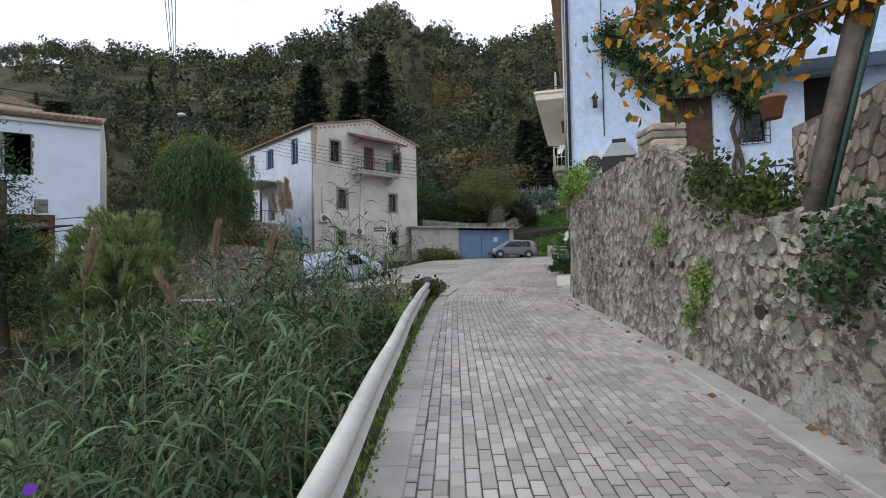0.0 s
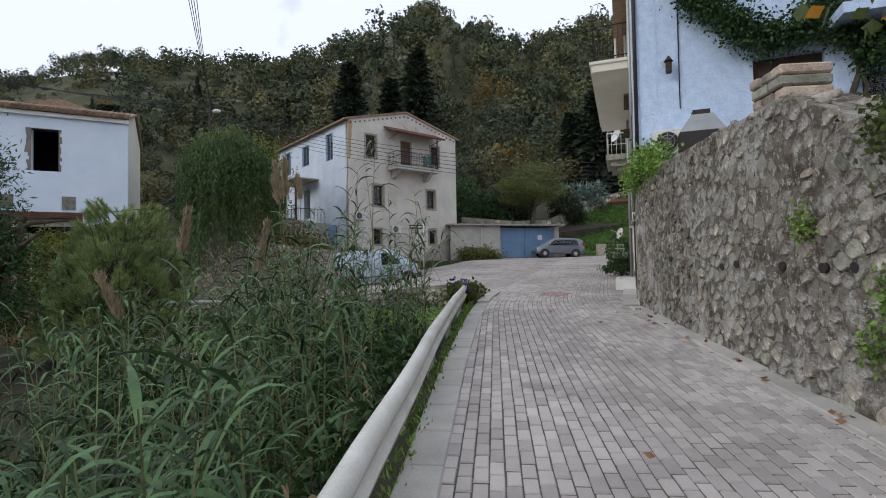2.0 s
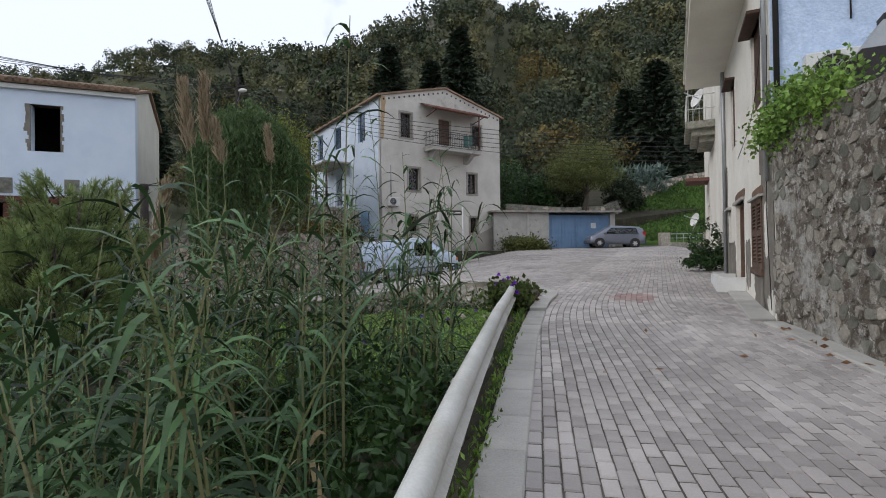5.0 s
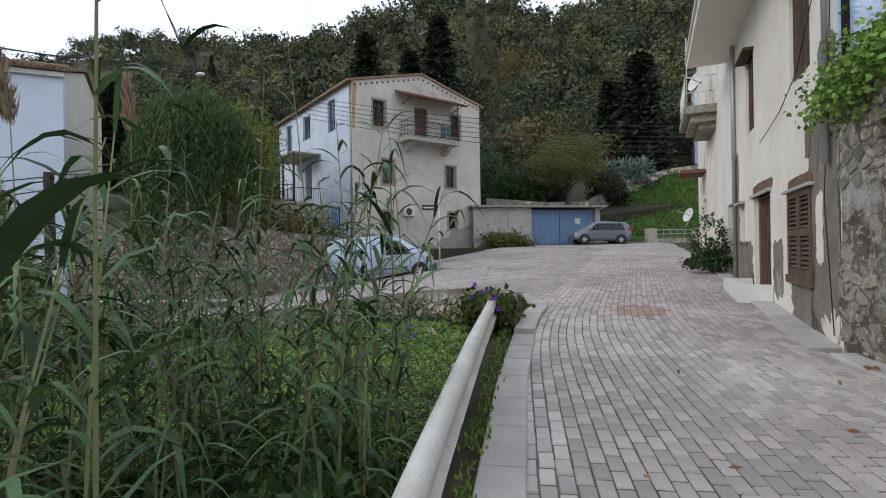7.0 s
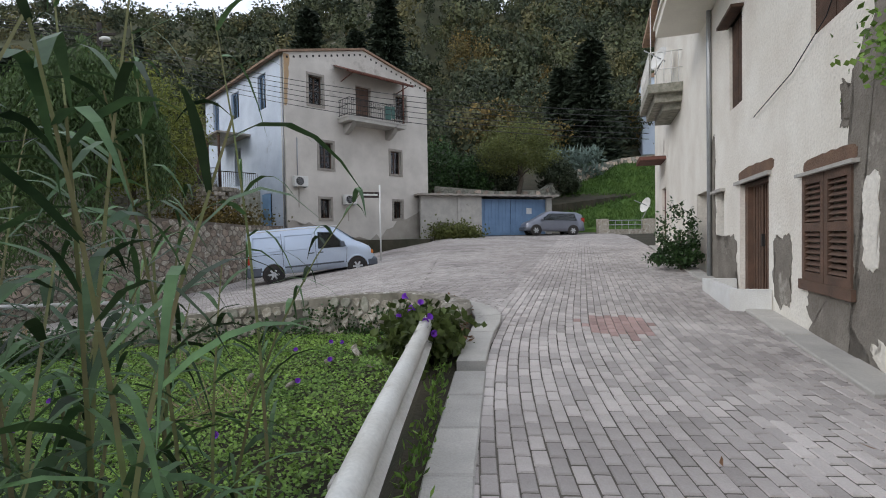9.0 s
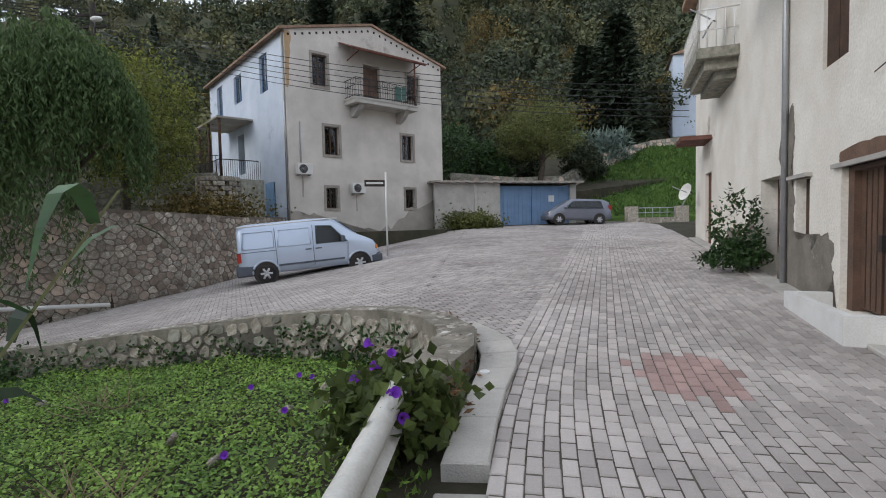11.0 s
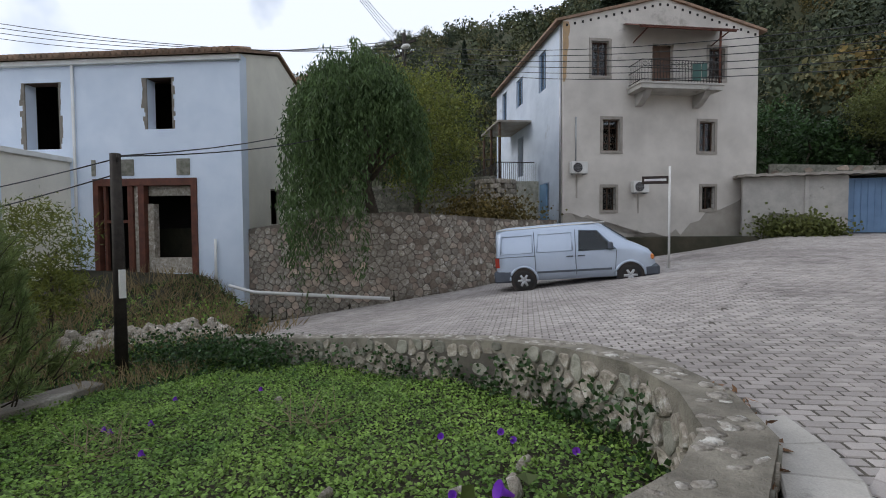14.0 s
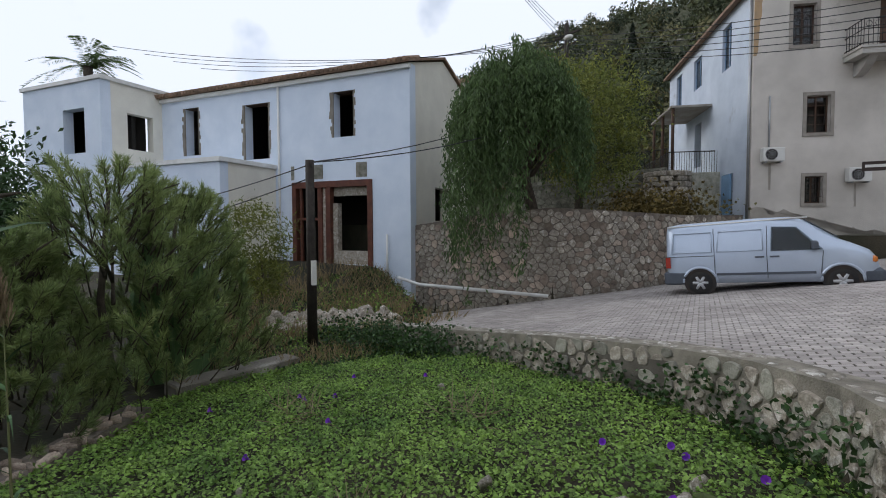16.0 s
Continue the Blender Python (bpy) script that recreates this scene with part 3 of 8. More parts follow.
def masonry(path, foot, sx, sz, seed, parent, mats, proud=0.014, joint=0.02, keep=1.0, limit=290, side=-1, middle=None, shown=None):
    """Irregular polygonal stones fitted to one another over the face of a wall along path."""
    rg = random.Random(seed)
    runs, total = [], 0.0
    for (x0, y0, t0), (x1, y1, t1) in zip(path, path[1:]):
        L = math.hypot(x1 - x0, y1 - y0)
        runs.append((total, L, (x0, y0, t0), (x1, y1, t1), Vector((-(y1 - y0) / L, (x1 - x0) / L, 0)) * side))
        total += L

    def on(s):
        for r in runs:
            if s <= r[0] + r[1] or r is runs[-1]:
                k = min(max((s - r[0]) / r[1], 0), 1)
                return lerp(r[2][0], r[3][0], k), lerp(r[2][1], r[3][1], k), lerp(r[2][2], r[3][2], k), r[4]

    lows = min(foot(*on(s)[:2]) for s in np.linspace(0, total, 30))
    highs = max(p[2] for p in path)
    cols, rows = int(total / sx) + 2, int((highs - lows) / sz) + 2
    site = {}
    for i in range(-1, cols + 1):
        for j in range(-1, rows + 1):
            site[i, j] = ((i + 0.5 * (j % 2)) * sx + rg.uniform(-0.36, 0.36) * sx, lows + j * sz + rg.uniform(-0.36, 0.36) * sz)
    cells = []
    for (i, j), (s, z) in site.items():
        if not 0.03 < s < total - 0.03 or rg.random() > keep:
            continue
        x, y, top, nn = on(s)
        if not foot(x, y) < z < top - 0.05 or (shown and rg.random() > shown(s, z)):
            continue
        poly = [(max(s - sx * 1.1, 0.005), z - sz * 1.1), (min(s + sx * 1.1, total - 0.005), z - sz * 1.1), (min(s + sx * 1.1, total - 0.005), min(z + sz * 1.1, top - 0.015)), (max(s - sx * 1.1, 0.005), min(z + sz * 1.1, top - 0.015))]
        gap = joint * rg.uniform(0.7, 1.6)
        for a in range(-2, 3):
            for b in range(-2, 3):
                o = site.get((i + a, j + b))
                if o and (a or b) and len(poly) > 2:
                    dx, dz = o[0] - s, o[1] - z
                    q = math.hypot(dx, dz)
                    poly = clip_half(poly, dx / q, dz / q, (dx * (o[0] + s) + dz * (o[1] + z)) / 2 / q - gap / 2)
        if len(poly) < 3:
            continue
        soft = []
        for p, q in zip(poly, poly[1:] + poly[:1]):
            soft += [(lerp(p[0], q[0], 0.2), lerp(p[1], q[1], 0.2)), (lerp(p[0], q[0], 0.8), lerp(p[1], q[1], 0.8))]
        cells.append((s, z, soft))
    if middle is not None:
        cells.sort(key=lambda c: abs(c[0] - middle))
    rest = [[[], [], 0] for m in mats]
    for n, (s, z, poly) in enumerate(cells):
        out = proud * rg.uniform(0.5, 1.4)
        tilt_s, tilt_z = rg.uniform(-0.04, 0.04), rg.uniform(-0.05, 0.05)
        x, y, top, nn = on(s)
        c0 = Vector((x, y, z))
        V = []
        for inset, dep in ((1.0, -0.015), (1.0, 0.45), (0.9, 1.0)):
            for ps, pz in poly:
                qs, qz = s + (ps - s) * inset, z + (pz - z) * inset
                px, py, _, n1 = on(qs)
                d = dep if dep < 0 else out * dep + ((qs - s) * tilt_s + (qz - z) * tilt_z) * dep
                V.append((Vector((px, py, qz)) + n1 * d - c0)[:])
        m = len(poly)
        F_ = [(r * m + k, r * m + (k + 1) % m, (r + 1) * m + (k + 1) % m, (r + 1) * m + k) for r in (0, 1) for k in range(m)] + [tuple(range(2 * m, 3 * m))]
        w = rg.randrange(len(mats))
        if n < limit:
            me = bpy.data.meshes.new("stone")
            me.from_pydata(V, [], F_)
            me.materials.append(mats[w])
            ob = new("stone", me)
            ob.parent = parent
            ob.matrix_basis = Matrix.Translation(c0)
        else:
            r = rest[w]
            r[0] += [(Vector(v) + c0)[:] for v in V]
            r[1] += [[k + r[2] for k in f] for f in F_]
            r[2] += len(V)
    for (V, F_, n), m in zip(rest, mats):
        if V:
            me = bpy.data.meshes.new("small_stones")
            me.from_pydata(V, [], F_)
            me.materials.append(m)
            ob = tagged(new("small_stones", me), kind="stuff")
            ob.parent = parent


def wall_along(name, path, thick, depth, material, label, category="wall", side=1):
    """A wall along an (x, y, top) path; its face lies on the path and its body thick to one side."""
    bm = bmesh.new()
    prev = None
    n = len(path)
    for i, (x, y, top) in enumerate(path):
        x0, y0 = path[max(i - 1, 0)][:2]
        x1, y1 = path[min(i + 1, n - 1)][:2]
        d = Vector((x1 - x0, y1 - y0, 0)).normalized()
        nn = Vector((-d.y, d.x, 0)) * thick * side
        bot = top - depth
        cur = [bm.verts.new((x, y, bot)), bm.verts.new((x, y, top)), bm.verts.new((x + nn.x, y + nn.y, top)), bm.verts.new((x + nn.x, y + nn.y, bot))]
        if prev:
            for k in range(4):
                bm.faces.new((prev[k], prev[(k + 1) % 4], cur[(k + 1) % 4], cur[k]))
        else:
            bm.faces.new(cur[::-1])
        prev = cur
    bm.faces.new(prev)
    bmesh.ops.recalc_face_normals(bm, faces=bm.faces)
    return tagged(part(name, bm, material), label, category, kind="structure")


# roadside rubble wall, right of the lane
ROAD_WALL = [(3.0, -5.0, 1.55), (3.05, 1.0, 1.6), (3.13, 3.4, 1.62), (3.18, 4.9, 1.66), (3.22, 5.5, 2.0), (3.24, 6.1, 2.38), (3.27, 7.2, 2.95), (3.34, 9.0, 3.05), (3.46, 12.3, 3.1), (3.5, 13.3, 3.2)]
road_wall = wall_along("wall_east", ROAD_WALL, 0.55, 4.0, RUBBLE, "tall limed rubble wall beside the lane, plaster flaking off grey stones", side=-1)
garden_wall = wall_along("wall_garden", GARDEN_WALL, 0.42, 2.0, MORTAR_GREY, "low curved stone garden wall with a rough mortar top", side=1)
north_wall = wall_along("wall_north", NORTH_WALL, 0.5, 4.0, MORTAR, "brown stone retaining wall below the pepper tree", side=1)


# ---- house with three storeys ----
def window_set(parent, x, z, w, h, depth, frame_mat, surround=None, shutters=None, bars=False, mullions=2, name="window"):
    """A window unit in its opening, local x across and y into the wall."""
    if surround:
        s = 0.13
        part("surround", boxes((x - s, x + w + s, -0.03, 0.02, z + h, z + h + s), (x - s, x + w + s, -0.05, 0.02, z - s, z), (x - s, x, -0.03, 0.02, z, z + h), (x + w, x + w + s, -0.03, 0.02, z, z + h)), surround, parent)
    win = part(name, boxes((x, x + 0.06, depth, depth + 0.06, z, z + h), (x + w - 0.06, x + w, depth, depth + 0.06, z, z + h), (x + 0.06, x + w - 0.06, depth, depth + 0.06, z, z + 0.06), (x + 0.06, x + w - 0.06, depth, depth + 0.06, z + h - 0.06, z + h), (x + w / 2 - 0.03, x + w / 2 + 0.03, depth, depth + 0.06, z + 0.06, z + h - 0.06), *[(x + 0.06, x + w - 0.06, depth + 0.015, depth + 0.045, z + h * k / (mullions + 1) - 0.015, z + h * k / (mullions + 1) + 0.015) for k in range(1, mullions + 1)]), frame_mat, parent)
    part("pane", boxes((x + 0.05, x + w - 0.05, depth + 0.025, depth + 0.035, z + 0.05, z + h - 0.05)), GLASS, win).visible_shadow = False
    if bars:
        rows = [([(x + w * k / 6, depth - 0.12, z), (x + w * k / 6, depth - 0.12, z + h)], 0.01) for k in range(1, 6)] + [([(x, depth - 0.12, z + h * k / 4), (x + w, depth - 0.12, z + h * k / 4)], 0.01) for k in range(1, 4)]
        part("window_bars", tubes(*rows, sides=5), BLACK_METAL, win)
    return win


def facade_house():
    H = pose(-9.33, 34.72, 0, 0, 0, 45.1)
    h = thing("three_storey_house", "three-storey house with stained grey-white plaster and barred windows", "house", H)
    L, D, E, P = 9.79, 12.6, 11.35, 12.6
    ops = [(1.38, 2.2, 8.92, 10.49), (7.22, 8.02, 8.97, 10.42), (1.94, 2.77, 5.5, 6.95), (6.77, 7.56, 5.54, 6.95), (1.94, 2.58, 2.75, 3.81), (6.95, 7.6, 2.79, 3.87), (4.35, 5.4, 8.25, 10.5)]
    part("front_wall", wall_bm(0, L, 0.0, E, ops, 0, 0.45), PLASTER, h)
    bm = bmesh.new()
    prism(bm, [(0, E), (L, E), (L / 2, P)], 0, 0.45)
    part("gable", bm, PLASTER, h)
    sops = [(2.3, 3.4, 8.95, 10.9), (6.3, 7.6, 9.2, 10.8), (9.9, 11.0, 8.95, 10.9), (1.85, 2.95, 2.0, 4.2), (6.2, 7.3, 5.0, 7.3)]
    side = part("side_wall", wall_bm(-D, -0.45, 0.0, E, [(-b, -a, c, d) for a, b, c, d in sops], 0, 0.4), PLASTER_BLUE, h, "pale blue-white plaster, streaked")
    side.matrix_basis = pose(0, 0, 0, 0, 0, -90)
    part("far_wall", boxes((L - 0.4, L, 0.45, D, 0, E), (0.4, L - 0.4, D - 0.4, D, 0, E)), PLASTER, h)
    # Floors and partition coloured near black so the windows look into shade.
    part("inner_floor", boxes((0.4, L - 0.4, 0.45, D - 0.4, 4.4, 4.6), (0.4, L - 0.4, 0.45, D - 0.4, 7.9, 8.1), (0.4, L - 0.4, 3.0, 3.2, 0.5, E)), SHADE_BLACK, h)
    bm = bmesh.new()
    for sgn in (0, 1):
        xe, xp = (-0.35, L / 2) if sgn == 0 else (L + 0.35, L / 2)
        ze = E - 0.09
        a = [bm.verts.new(p) for p in ((xe, -0.12, ze), (xp, -0.12, P), (xp, D + 0.2, P), (xe, D + 0.2, ze))]
        b = [bm.verts.new(v.co + Vector((0, 0, 0.12))) for v in a]
        bm.faces.new(a)
        bm.faces.new(b[::-1])
        for i in range(4):
            bm.faces.new((a[i], b[i], b[(i + 1) % 4], a[(i + 1) % 4]))
    roof = part("roof", bm, ROOF_TILE, h, "low clay tile roof")
    for k in range(26):
        f = (k + 0.5) / 26
        x = f * L
        z = E + (P - E) * (1 - abs(2 * f - 1)) - 0.22
        # Solid near-black block; the vent hole's shade is painted, not cut.
        part("gable_vent", boxes((x - 0.05, x + 0.05, -0.02, 0.1, z - 0.09, z + 0.02)), SHADE_BLACK, h, "small block coloured near black as the shade of a vent hole")
    for i, (a, b, c, d) in enumerate(ops[:6]):
        window_set(h, a, c, b - a, d - c, 0.2, DARK_WOOD, SURROUND, bars=i in (0, 1, 4, 5), mullions=3)
    part("balcony_door", boxes((4.35, 4.86, 0.25, 0.31, 8.4, 10.5), (4.89, 5.4, 0.25, 0.31, 8.4, 10.5), (4.42, 4.8, 0.22, 0.25, 8.5, 9.3), (4.95, 5.33, 0.22, 0.25, 8.5, 9.3)), BROWN_WOOD, h)
    bal = part("balcony", boxes((3.15, 7.1, -1.15, 0.0, 8.12, 8.32), (3.1, 7.15, -1.2, 0.0, 8.32, 8.4)), CONCRETE, h)
    for x in (3.5, 6.4):
        bm = bmesh.new()
        prism(bm, [(-0.95, 8.12), (0, 8.12), (0, 7.55), (-0.3, 7.6), (-0.7, 7.85)], x, x + 0.3)
        br = part("bracket", bm, CONCRETE, bal)
        for v in br.data.vertices:
            v.co = Vector((v.co.y, v.co.x, v.co.z))
    rl = []
    for k in range(27):
        x = 3.2 + k * 3.85 / 26
        rl.append(([(x, -1.12, 8.4), (x, -1.12, 9.35)], 0.012))
    for k in range(7):
        for x in (3.2, 7.05):
            rl.append(([(x, -1.12 + k * 0.17, 8.4), (x, -1.12 + k * 0.17, 9.35)], 0.012))
    rl += [([(3.2, 0, z), (3.2, -1.12, z), (7.05, -1.12, z), (7.05, 0, z)], 0.022) for z in (8.5, 9.0, 9.36)]
    for k in range(13):
        x = 3.35 + k * 0.3
        rl.append(([(x + 0.1 * math.cos(a * 0.785), -1.125, 9.18 + 0.1 * math.sin(a * 0.785)) for a in range(9)], 0.01))
    part("railing", tubes(*rl, sides=5), BLACK_METAL, bal)
    part("hanging_cloth", boxes((5.6, 6.0, -1.17, -1.14, 8.5, 9.25), (6.05, 6.3, -1.17, -1.14, 8.6, 9.3)), GREEN_METAL, bal, "green cloth on the railing")
    bm = bmesh.new()
    for k in range(24):
        x0 = 2.9 + k * 0.2
        vs = [bm.verts.new(p) for p in ((x0, -1.35, 10.72), (x0 + 0.1, -1.35, 10.76), (x0 + 0.2, -1.35, 10.72), (x0 + 0.2, 0.0, 11.3), (x0 + 0.1, 0.0, 11.34), (x0, 0.0, 11.3))]
        bm.faces.new((vs[0], vs[1], vs[4], vs[5]))
        bm.faces.new((vs[1], vs[2], vs[3], vs[4]))
    g = bmesh.ops.extrude_face_region(bm, geom=bm.faces[:])
    bmesh.ops.translate(bm, verts=[v for v in g["geom"] if isinstance(v, bmesh.types.BMVert)], vec=(0, 0, 0.02))
    awn = part("awning", bm, RED_WOOD, h, "rusty corrugated awning over the balcony")
    part("awning_post", tubes(([(6.95, -1.1, 8.4), (6.95, -1.15, 10.78)], 0.05), ([(3.0, -1.3, 10.7), (7.6, -1.3, 10.7)], 0.045), ([(3.4, 0, 10.5), (3.4, -1.2, 10.7)], 0.03), ([(7.3, 0, 10.5), (7.3, -1.2, 10.7)], 0.03)), RED_WOOD, awn)
    part("downpipe", tubes(([(-0.06, 0.15, 2.0), (-0.06, 0.15, 11.2)], 0.05), ([(0.62, -0.04, 5.0), (0.62, -0.04, 7.0)], 0.035)), GREY_METAL, h)
    part("blue_door", boxes((-0.1, -0.03, -2.9, -1.9, 2.0, 4.15)), BLUE_DOOR, h, "pale blue plank door").matrix_basis = Matrix.Diagonal((1, -1, 1, 1))
    for a, b, c, d in sops[:3]:
        w = new("side_window")
        w.parent = h
        w.matrix_basis = pose(0, 0, 0, 0, 0, -90)
        part("window_frame", boxes((-b, -a, 0.12, 0.18, c, c + 0.07), (-b, -a, 0.12, 0.18, d - 0.07, d), (-b, -b + 0.07, 0.12, 0.18, c + 0.07, d - 0.07), (-a - 0.07, -a, 0.12, 0.18, c + 0.07, d - 0.07), (-(a + b) / 2 - 0.04, -(a + b) / 2 + 0.04, 0.12, 0.18, c + 0.07, d - 0.07)), BLUE_METAL, w)
        part("pane", boxes((-b + 0.07, -a - 0.07, 0.14, 0.15, c + 0.07, d - 0.07)), GLASS, w).visible_shadow = False
    rg = random.Random(44)
    low = [(0.0, 0.0), (L, 0.0)] + [(L - L * k / 40, max(0.6, 2.2 + 1.2 * math.sin(k * 0.16 + 1.1) * (1 - k / 55) + rg.uniform(-0.25, 0.25))) for k in range(41)]
    bm = bmesh.new()
    prism(bm, low, -0.006, 0.01)
    bmesh.ops.triangulate(bm, faces=[f for f in bm.faces if len(f.verts) > 4])
    part("damp_stain", bm, DAMP, h, "brown-grey damp stain along the foot")
    bm = bmesh.new()
    prism(bm, [(0.0, 11.3), (0.0, 8.6)] + [(0.12 + 0.2 * (k / 12) + rg.uniform(-0.05, 0.05), 8.6 + 2.7 * k / 12) for k in range(13)], -0.007, 0.01)
    bmesh.ops.triangulate(bm, faces=[f for f in bm.faces if len(f.verts) > 4])
    part("rust_stain", bm, RUST_STREAK, h, "orange rust streak below the eaves")
    for xa, za, zb, w in ((0.68, 3.3, 4.35, 0.03), (3.7, 2.6, 3.5, 0.03)):
        bm = bmesh.new()
        prism(bm, [(xa - w + rg.uniform(-0.02, 0.02), lerp(zb, za, k / 10)) for k in range(11)] + [(xa + w + rg.uniform(-0.02, 0.02), lerp(za, zb, k / 10)) for k in range(11)], -0.005, 0.01)
        bmesh.ops.triangulate(bm, faces=[f for f in bm.faces if len(f.verts) > 4])
        part("water_streak", bm, DAMP, h, "faint grey water streak")
    # porch roof and terrace rail on the side
    por = part("side_porch", boxes((-1.9, 0.0, 4.6, 9.0, 7.75, 7.85)), RUST_SHEET, h, "sagging sheet-metal porch roof")
    for yp in (4.8, 6.8, 8.8):
        part("porch_post", tubes(([(-1.75, yp, 4.4), (-1.75, yp, 7.8)], 0.08)), DARK_WOOD, por)
    part("terrace", boxes((-2.3, 0.0, 3.4, 11.5, 2.0, 4.4)), STONE_DARK, h, "stone side terrace under the porch")
    rr = [([(-2.2, 3.5 + k * 0.16, 4.4), (-2.2, 3.5 + k * 0.16, 5.4)], 0.012) for k in range(50)] + [([(-2.2 + k * 0.11, 3.5, 4.4), (-2.2 + k * 0.11, 3.5, 5.4)], 0.012) for k in range(20)] + [([(-0.2, 3.5, 5.4), (-2.2, 3.5, 5.4), (-2.2, 11.5, 5.4)], 0.025)]
    part("terrace_railing", tubes(*rr, sides=4), BLACK_METAL, h)
    return h


facade_house()


def air_conditioner(name, m, label):
    a = thing(name, label, "air conditioner", m)
    part("casing", boxes((0, 0.78, 0, 0.28, 0, 0.54), bevel=0.02), WHITE_METAL, a)
    bm = bmesh.new()
    disc(bm, (0.3, -0.005, 0.27), 0.22, (0, 1, 0), 0.02, 24)
    part("fan_opening", bm, BLACK_METAL, a)
    rows = [([(0.3 + r * math.cos(k * 0.3142), -0.025, 0.27 + r * math.sin(k * 0.3142)) for k in range(21)], 0.006) for r in (0.07, 0.14, 0.21)]
    rows += [([(0.3, -0.025, 0.27), (0.3 + 0.21 * math.cos(k * 0.785), -0.025, 0.27 + 0.21 * math.sin(k * 0.785))], 0.006) for k in range(8)]
    part("fan_grille", tubes(*rows, sides=4), GREY_METAL, a)
    for xb in (0.1, 0.64):
        part("bracket", boxes((xb, xb + 0.04, -0.02, 0.33, -0.05, -0.005)), GREY_METAL, a)
    return a


HM = pose(-9.33, 34.72, 0, 0, 0, 45.1)
air_conditioner("air_conditioner", HM @ pose(0.3, -0.34, 4.4), "white outdoor air conditioner unit with round fan, on house wall")
air_conditioner("air_conditioner", HM @ pose(3.3, -0.34, 3.55), "white outdoor air conditioner unit between lower windows of house")


# ---- derelict white building ----
def white_building():
    h = thing("derelict_white_house", "derelict two-storey house, blue-white limewash, gaping window openings", "house", pose(-16.4, 23.05, 0, 0, 0, 32.73))
    E = 8.2
    ops = [(-3.55, -2.55, 5.6, 7.45), (-8.35, -6.95, 4.95, 7.4), (-12.1, -11.2, 5.35, 7.6), (-5.7, -1.7, 0.35, 3.82)]
    part("front_wall", wall_bm(-13.66, 0, -1.5, E, ops, 0, 0.5), WHITEWASH, h)
    # Side and gable: lighter fall of light put into the wall colour.
    sw = part("side_wall", wall_bm(0.5, 6.5, -1.5, E, [(2.35, 3.9, 2.15, 3.6)], 0, 0.45), CREAM_AND_LIT_SIDE, h, "plaster side, warm light put into its cream colour")
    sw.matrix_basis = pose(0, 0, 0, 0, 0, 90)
    bm = bmesh.new()
    prism(bm, [(0.0, E), (6.5, E), (3.25, E + 1.0)], -0.45, 0)
    gb = part("gable", bm, CREAM_AND_LIT_SIDE, h)
    gb.matrix_basis = pose(0, 0, 0, 0, 0, 90) @ Matrix.Diagonal((1, -1, 1, 1))
    part("back_wall", boxes((-13.66, -0.45, 6.1, 6.5, -1.5, E), (-13.66, -13.2, 0.5, 6.1, -1.5, E)), RENDER_OLD, h)
    # Interior walls and floors coloured near black in place of unlit rooms.
    part("inner_wall", boxes((-13.2, -0.45, 3.2, 3.4, -1, E), (-6.4, -6.2, 0.5, 3.2, -1, E), (-10.2, -10.0, 0.5, 3.2, -1, E)), SHADE_BLACK, h, "stripped rooms inside, their shade put in as near-black colour")
    part("inner_floor", boxes((-13.2, -0.45, 0.5, 6.1, 4.2, 4.4), (-13.2, -0.45, 0.5, 6.1, -0.2, 0.3)), SHADE_BLACK, h)
    bm = bmesh.new()
    for ya, yb, za, zb in ((-0.28, 3.25, E - 0.05, E + 1.08), (6.8, 3.25, E - 0.05, E + 1.08)):
        a = [bm.verts.new(p) for p in ((-13.7, ya, za), (0.12, ya, za), (0.12, yb, zb), (-13.7, yb, zb))]
        b = [bm.verts.new(v.co + Vector((0, 0, 0.1))) for v in a]
        bm.faces.new(a)
        bm.faces.new(b[::-1])
        for i in range(4):
            bm.faces.new((a[i], b[i], b[(i + 1) % 4], a[(i + 1) % 4]))
    roof = part("roof", bm, ROOF_TILE, h, "worn clay tile roof")
    tv = []
    bm = bmesh.new()
    for k in range(62):
        x = -13.6 + k * 0.222
        tube(bm, [(x, -0.36, E + 0.06), (x, 0.9, E + 0.48)], 0.09, 6)
    part("eaves_tile", bm, ROOF_TILE, roof, "row of rounded clay eaves tiles")
    part("cornice", boxes((-13.66, 0.06, -0.16, 0.0, E - 0.22, E - 0.05)), WHITE_PAINT, h)
    # ragged broken reveals
    rng = random.Random(3)
    for a, b, c, d in ops[:3]:
        near_side, far_side = [], []
        for k in range(12):
            z = c + (d - c) * k / 12
            q = (d - c) / 12
            w = rng.uniform(0.04, 0.2)
            near_side.append((a - w, a + 0.02, -0.012, 0.03, z, z + q))
            far_side.append((b - 0.02, b + rng.uniform(0.02, 0.12), -0.012, 0.03, z, z + q))
        part("broken_reveal", boxes(*near_side), RENDER_OLD, h)
        part("broken_reveal", boxes(*far_side), RENDER_OLD, h)
        part("lintel", boxes((a - 0.1, b + 0.1, 0.02, 0.46, d - 0.02, d + 0.1)), DARK_WOOD, h)
    fr = part("shopfront_frame", boxes((-5.7, -5.5, -0.06, 0.2, 0.35, 3.82), (-1.92, -1.7, -0.06, 0.2, -0.1, 3.82), (-3.95, -3.72, -0.06, 0.2, 0.35, 3.6), (-4.4, -4.2, 0.0, 0.2, 0.35, 3.6), (-5.5, -1.92, -0.06, 0.2, 3.56, 3.82), (-5.5, -4.4, 0.02, 0.14, 2.2, 2.3), (-5.35, -5.25, 0.02, 0.14, 0.4, 3.56)), RED_WOOD, h, "rusty red-brown timber shopfront frame")
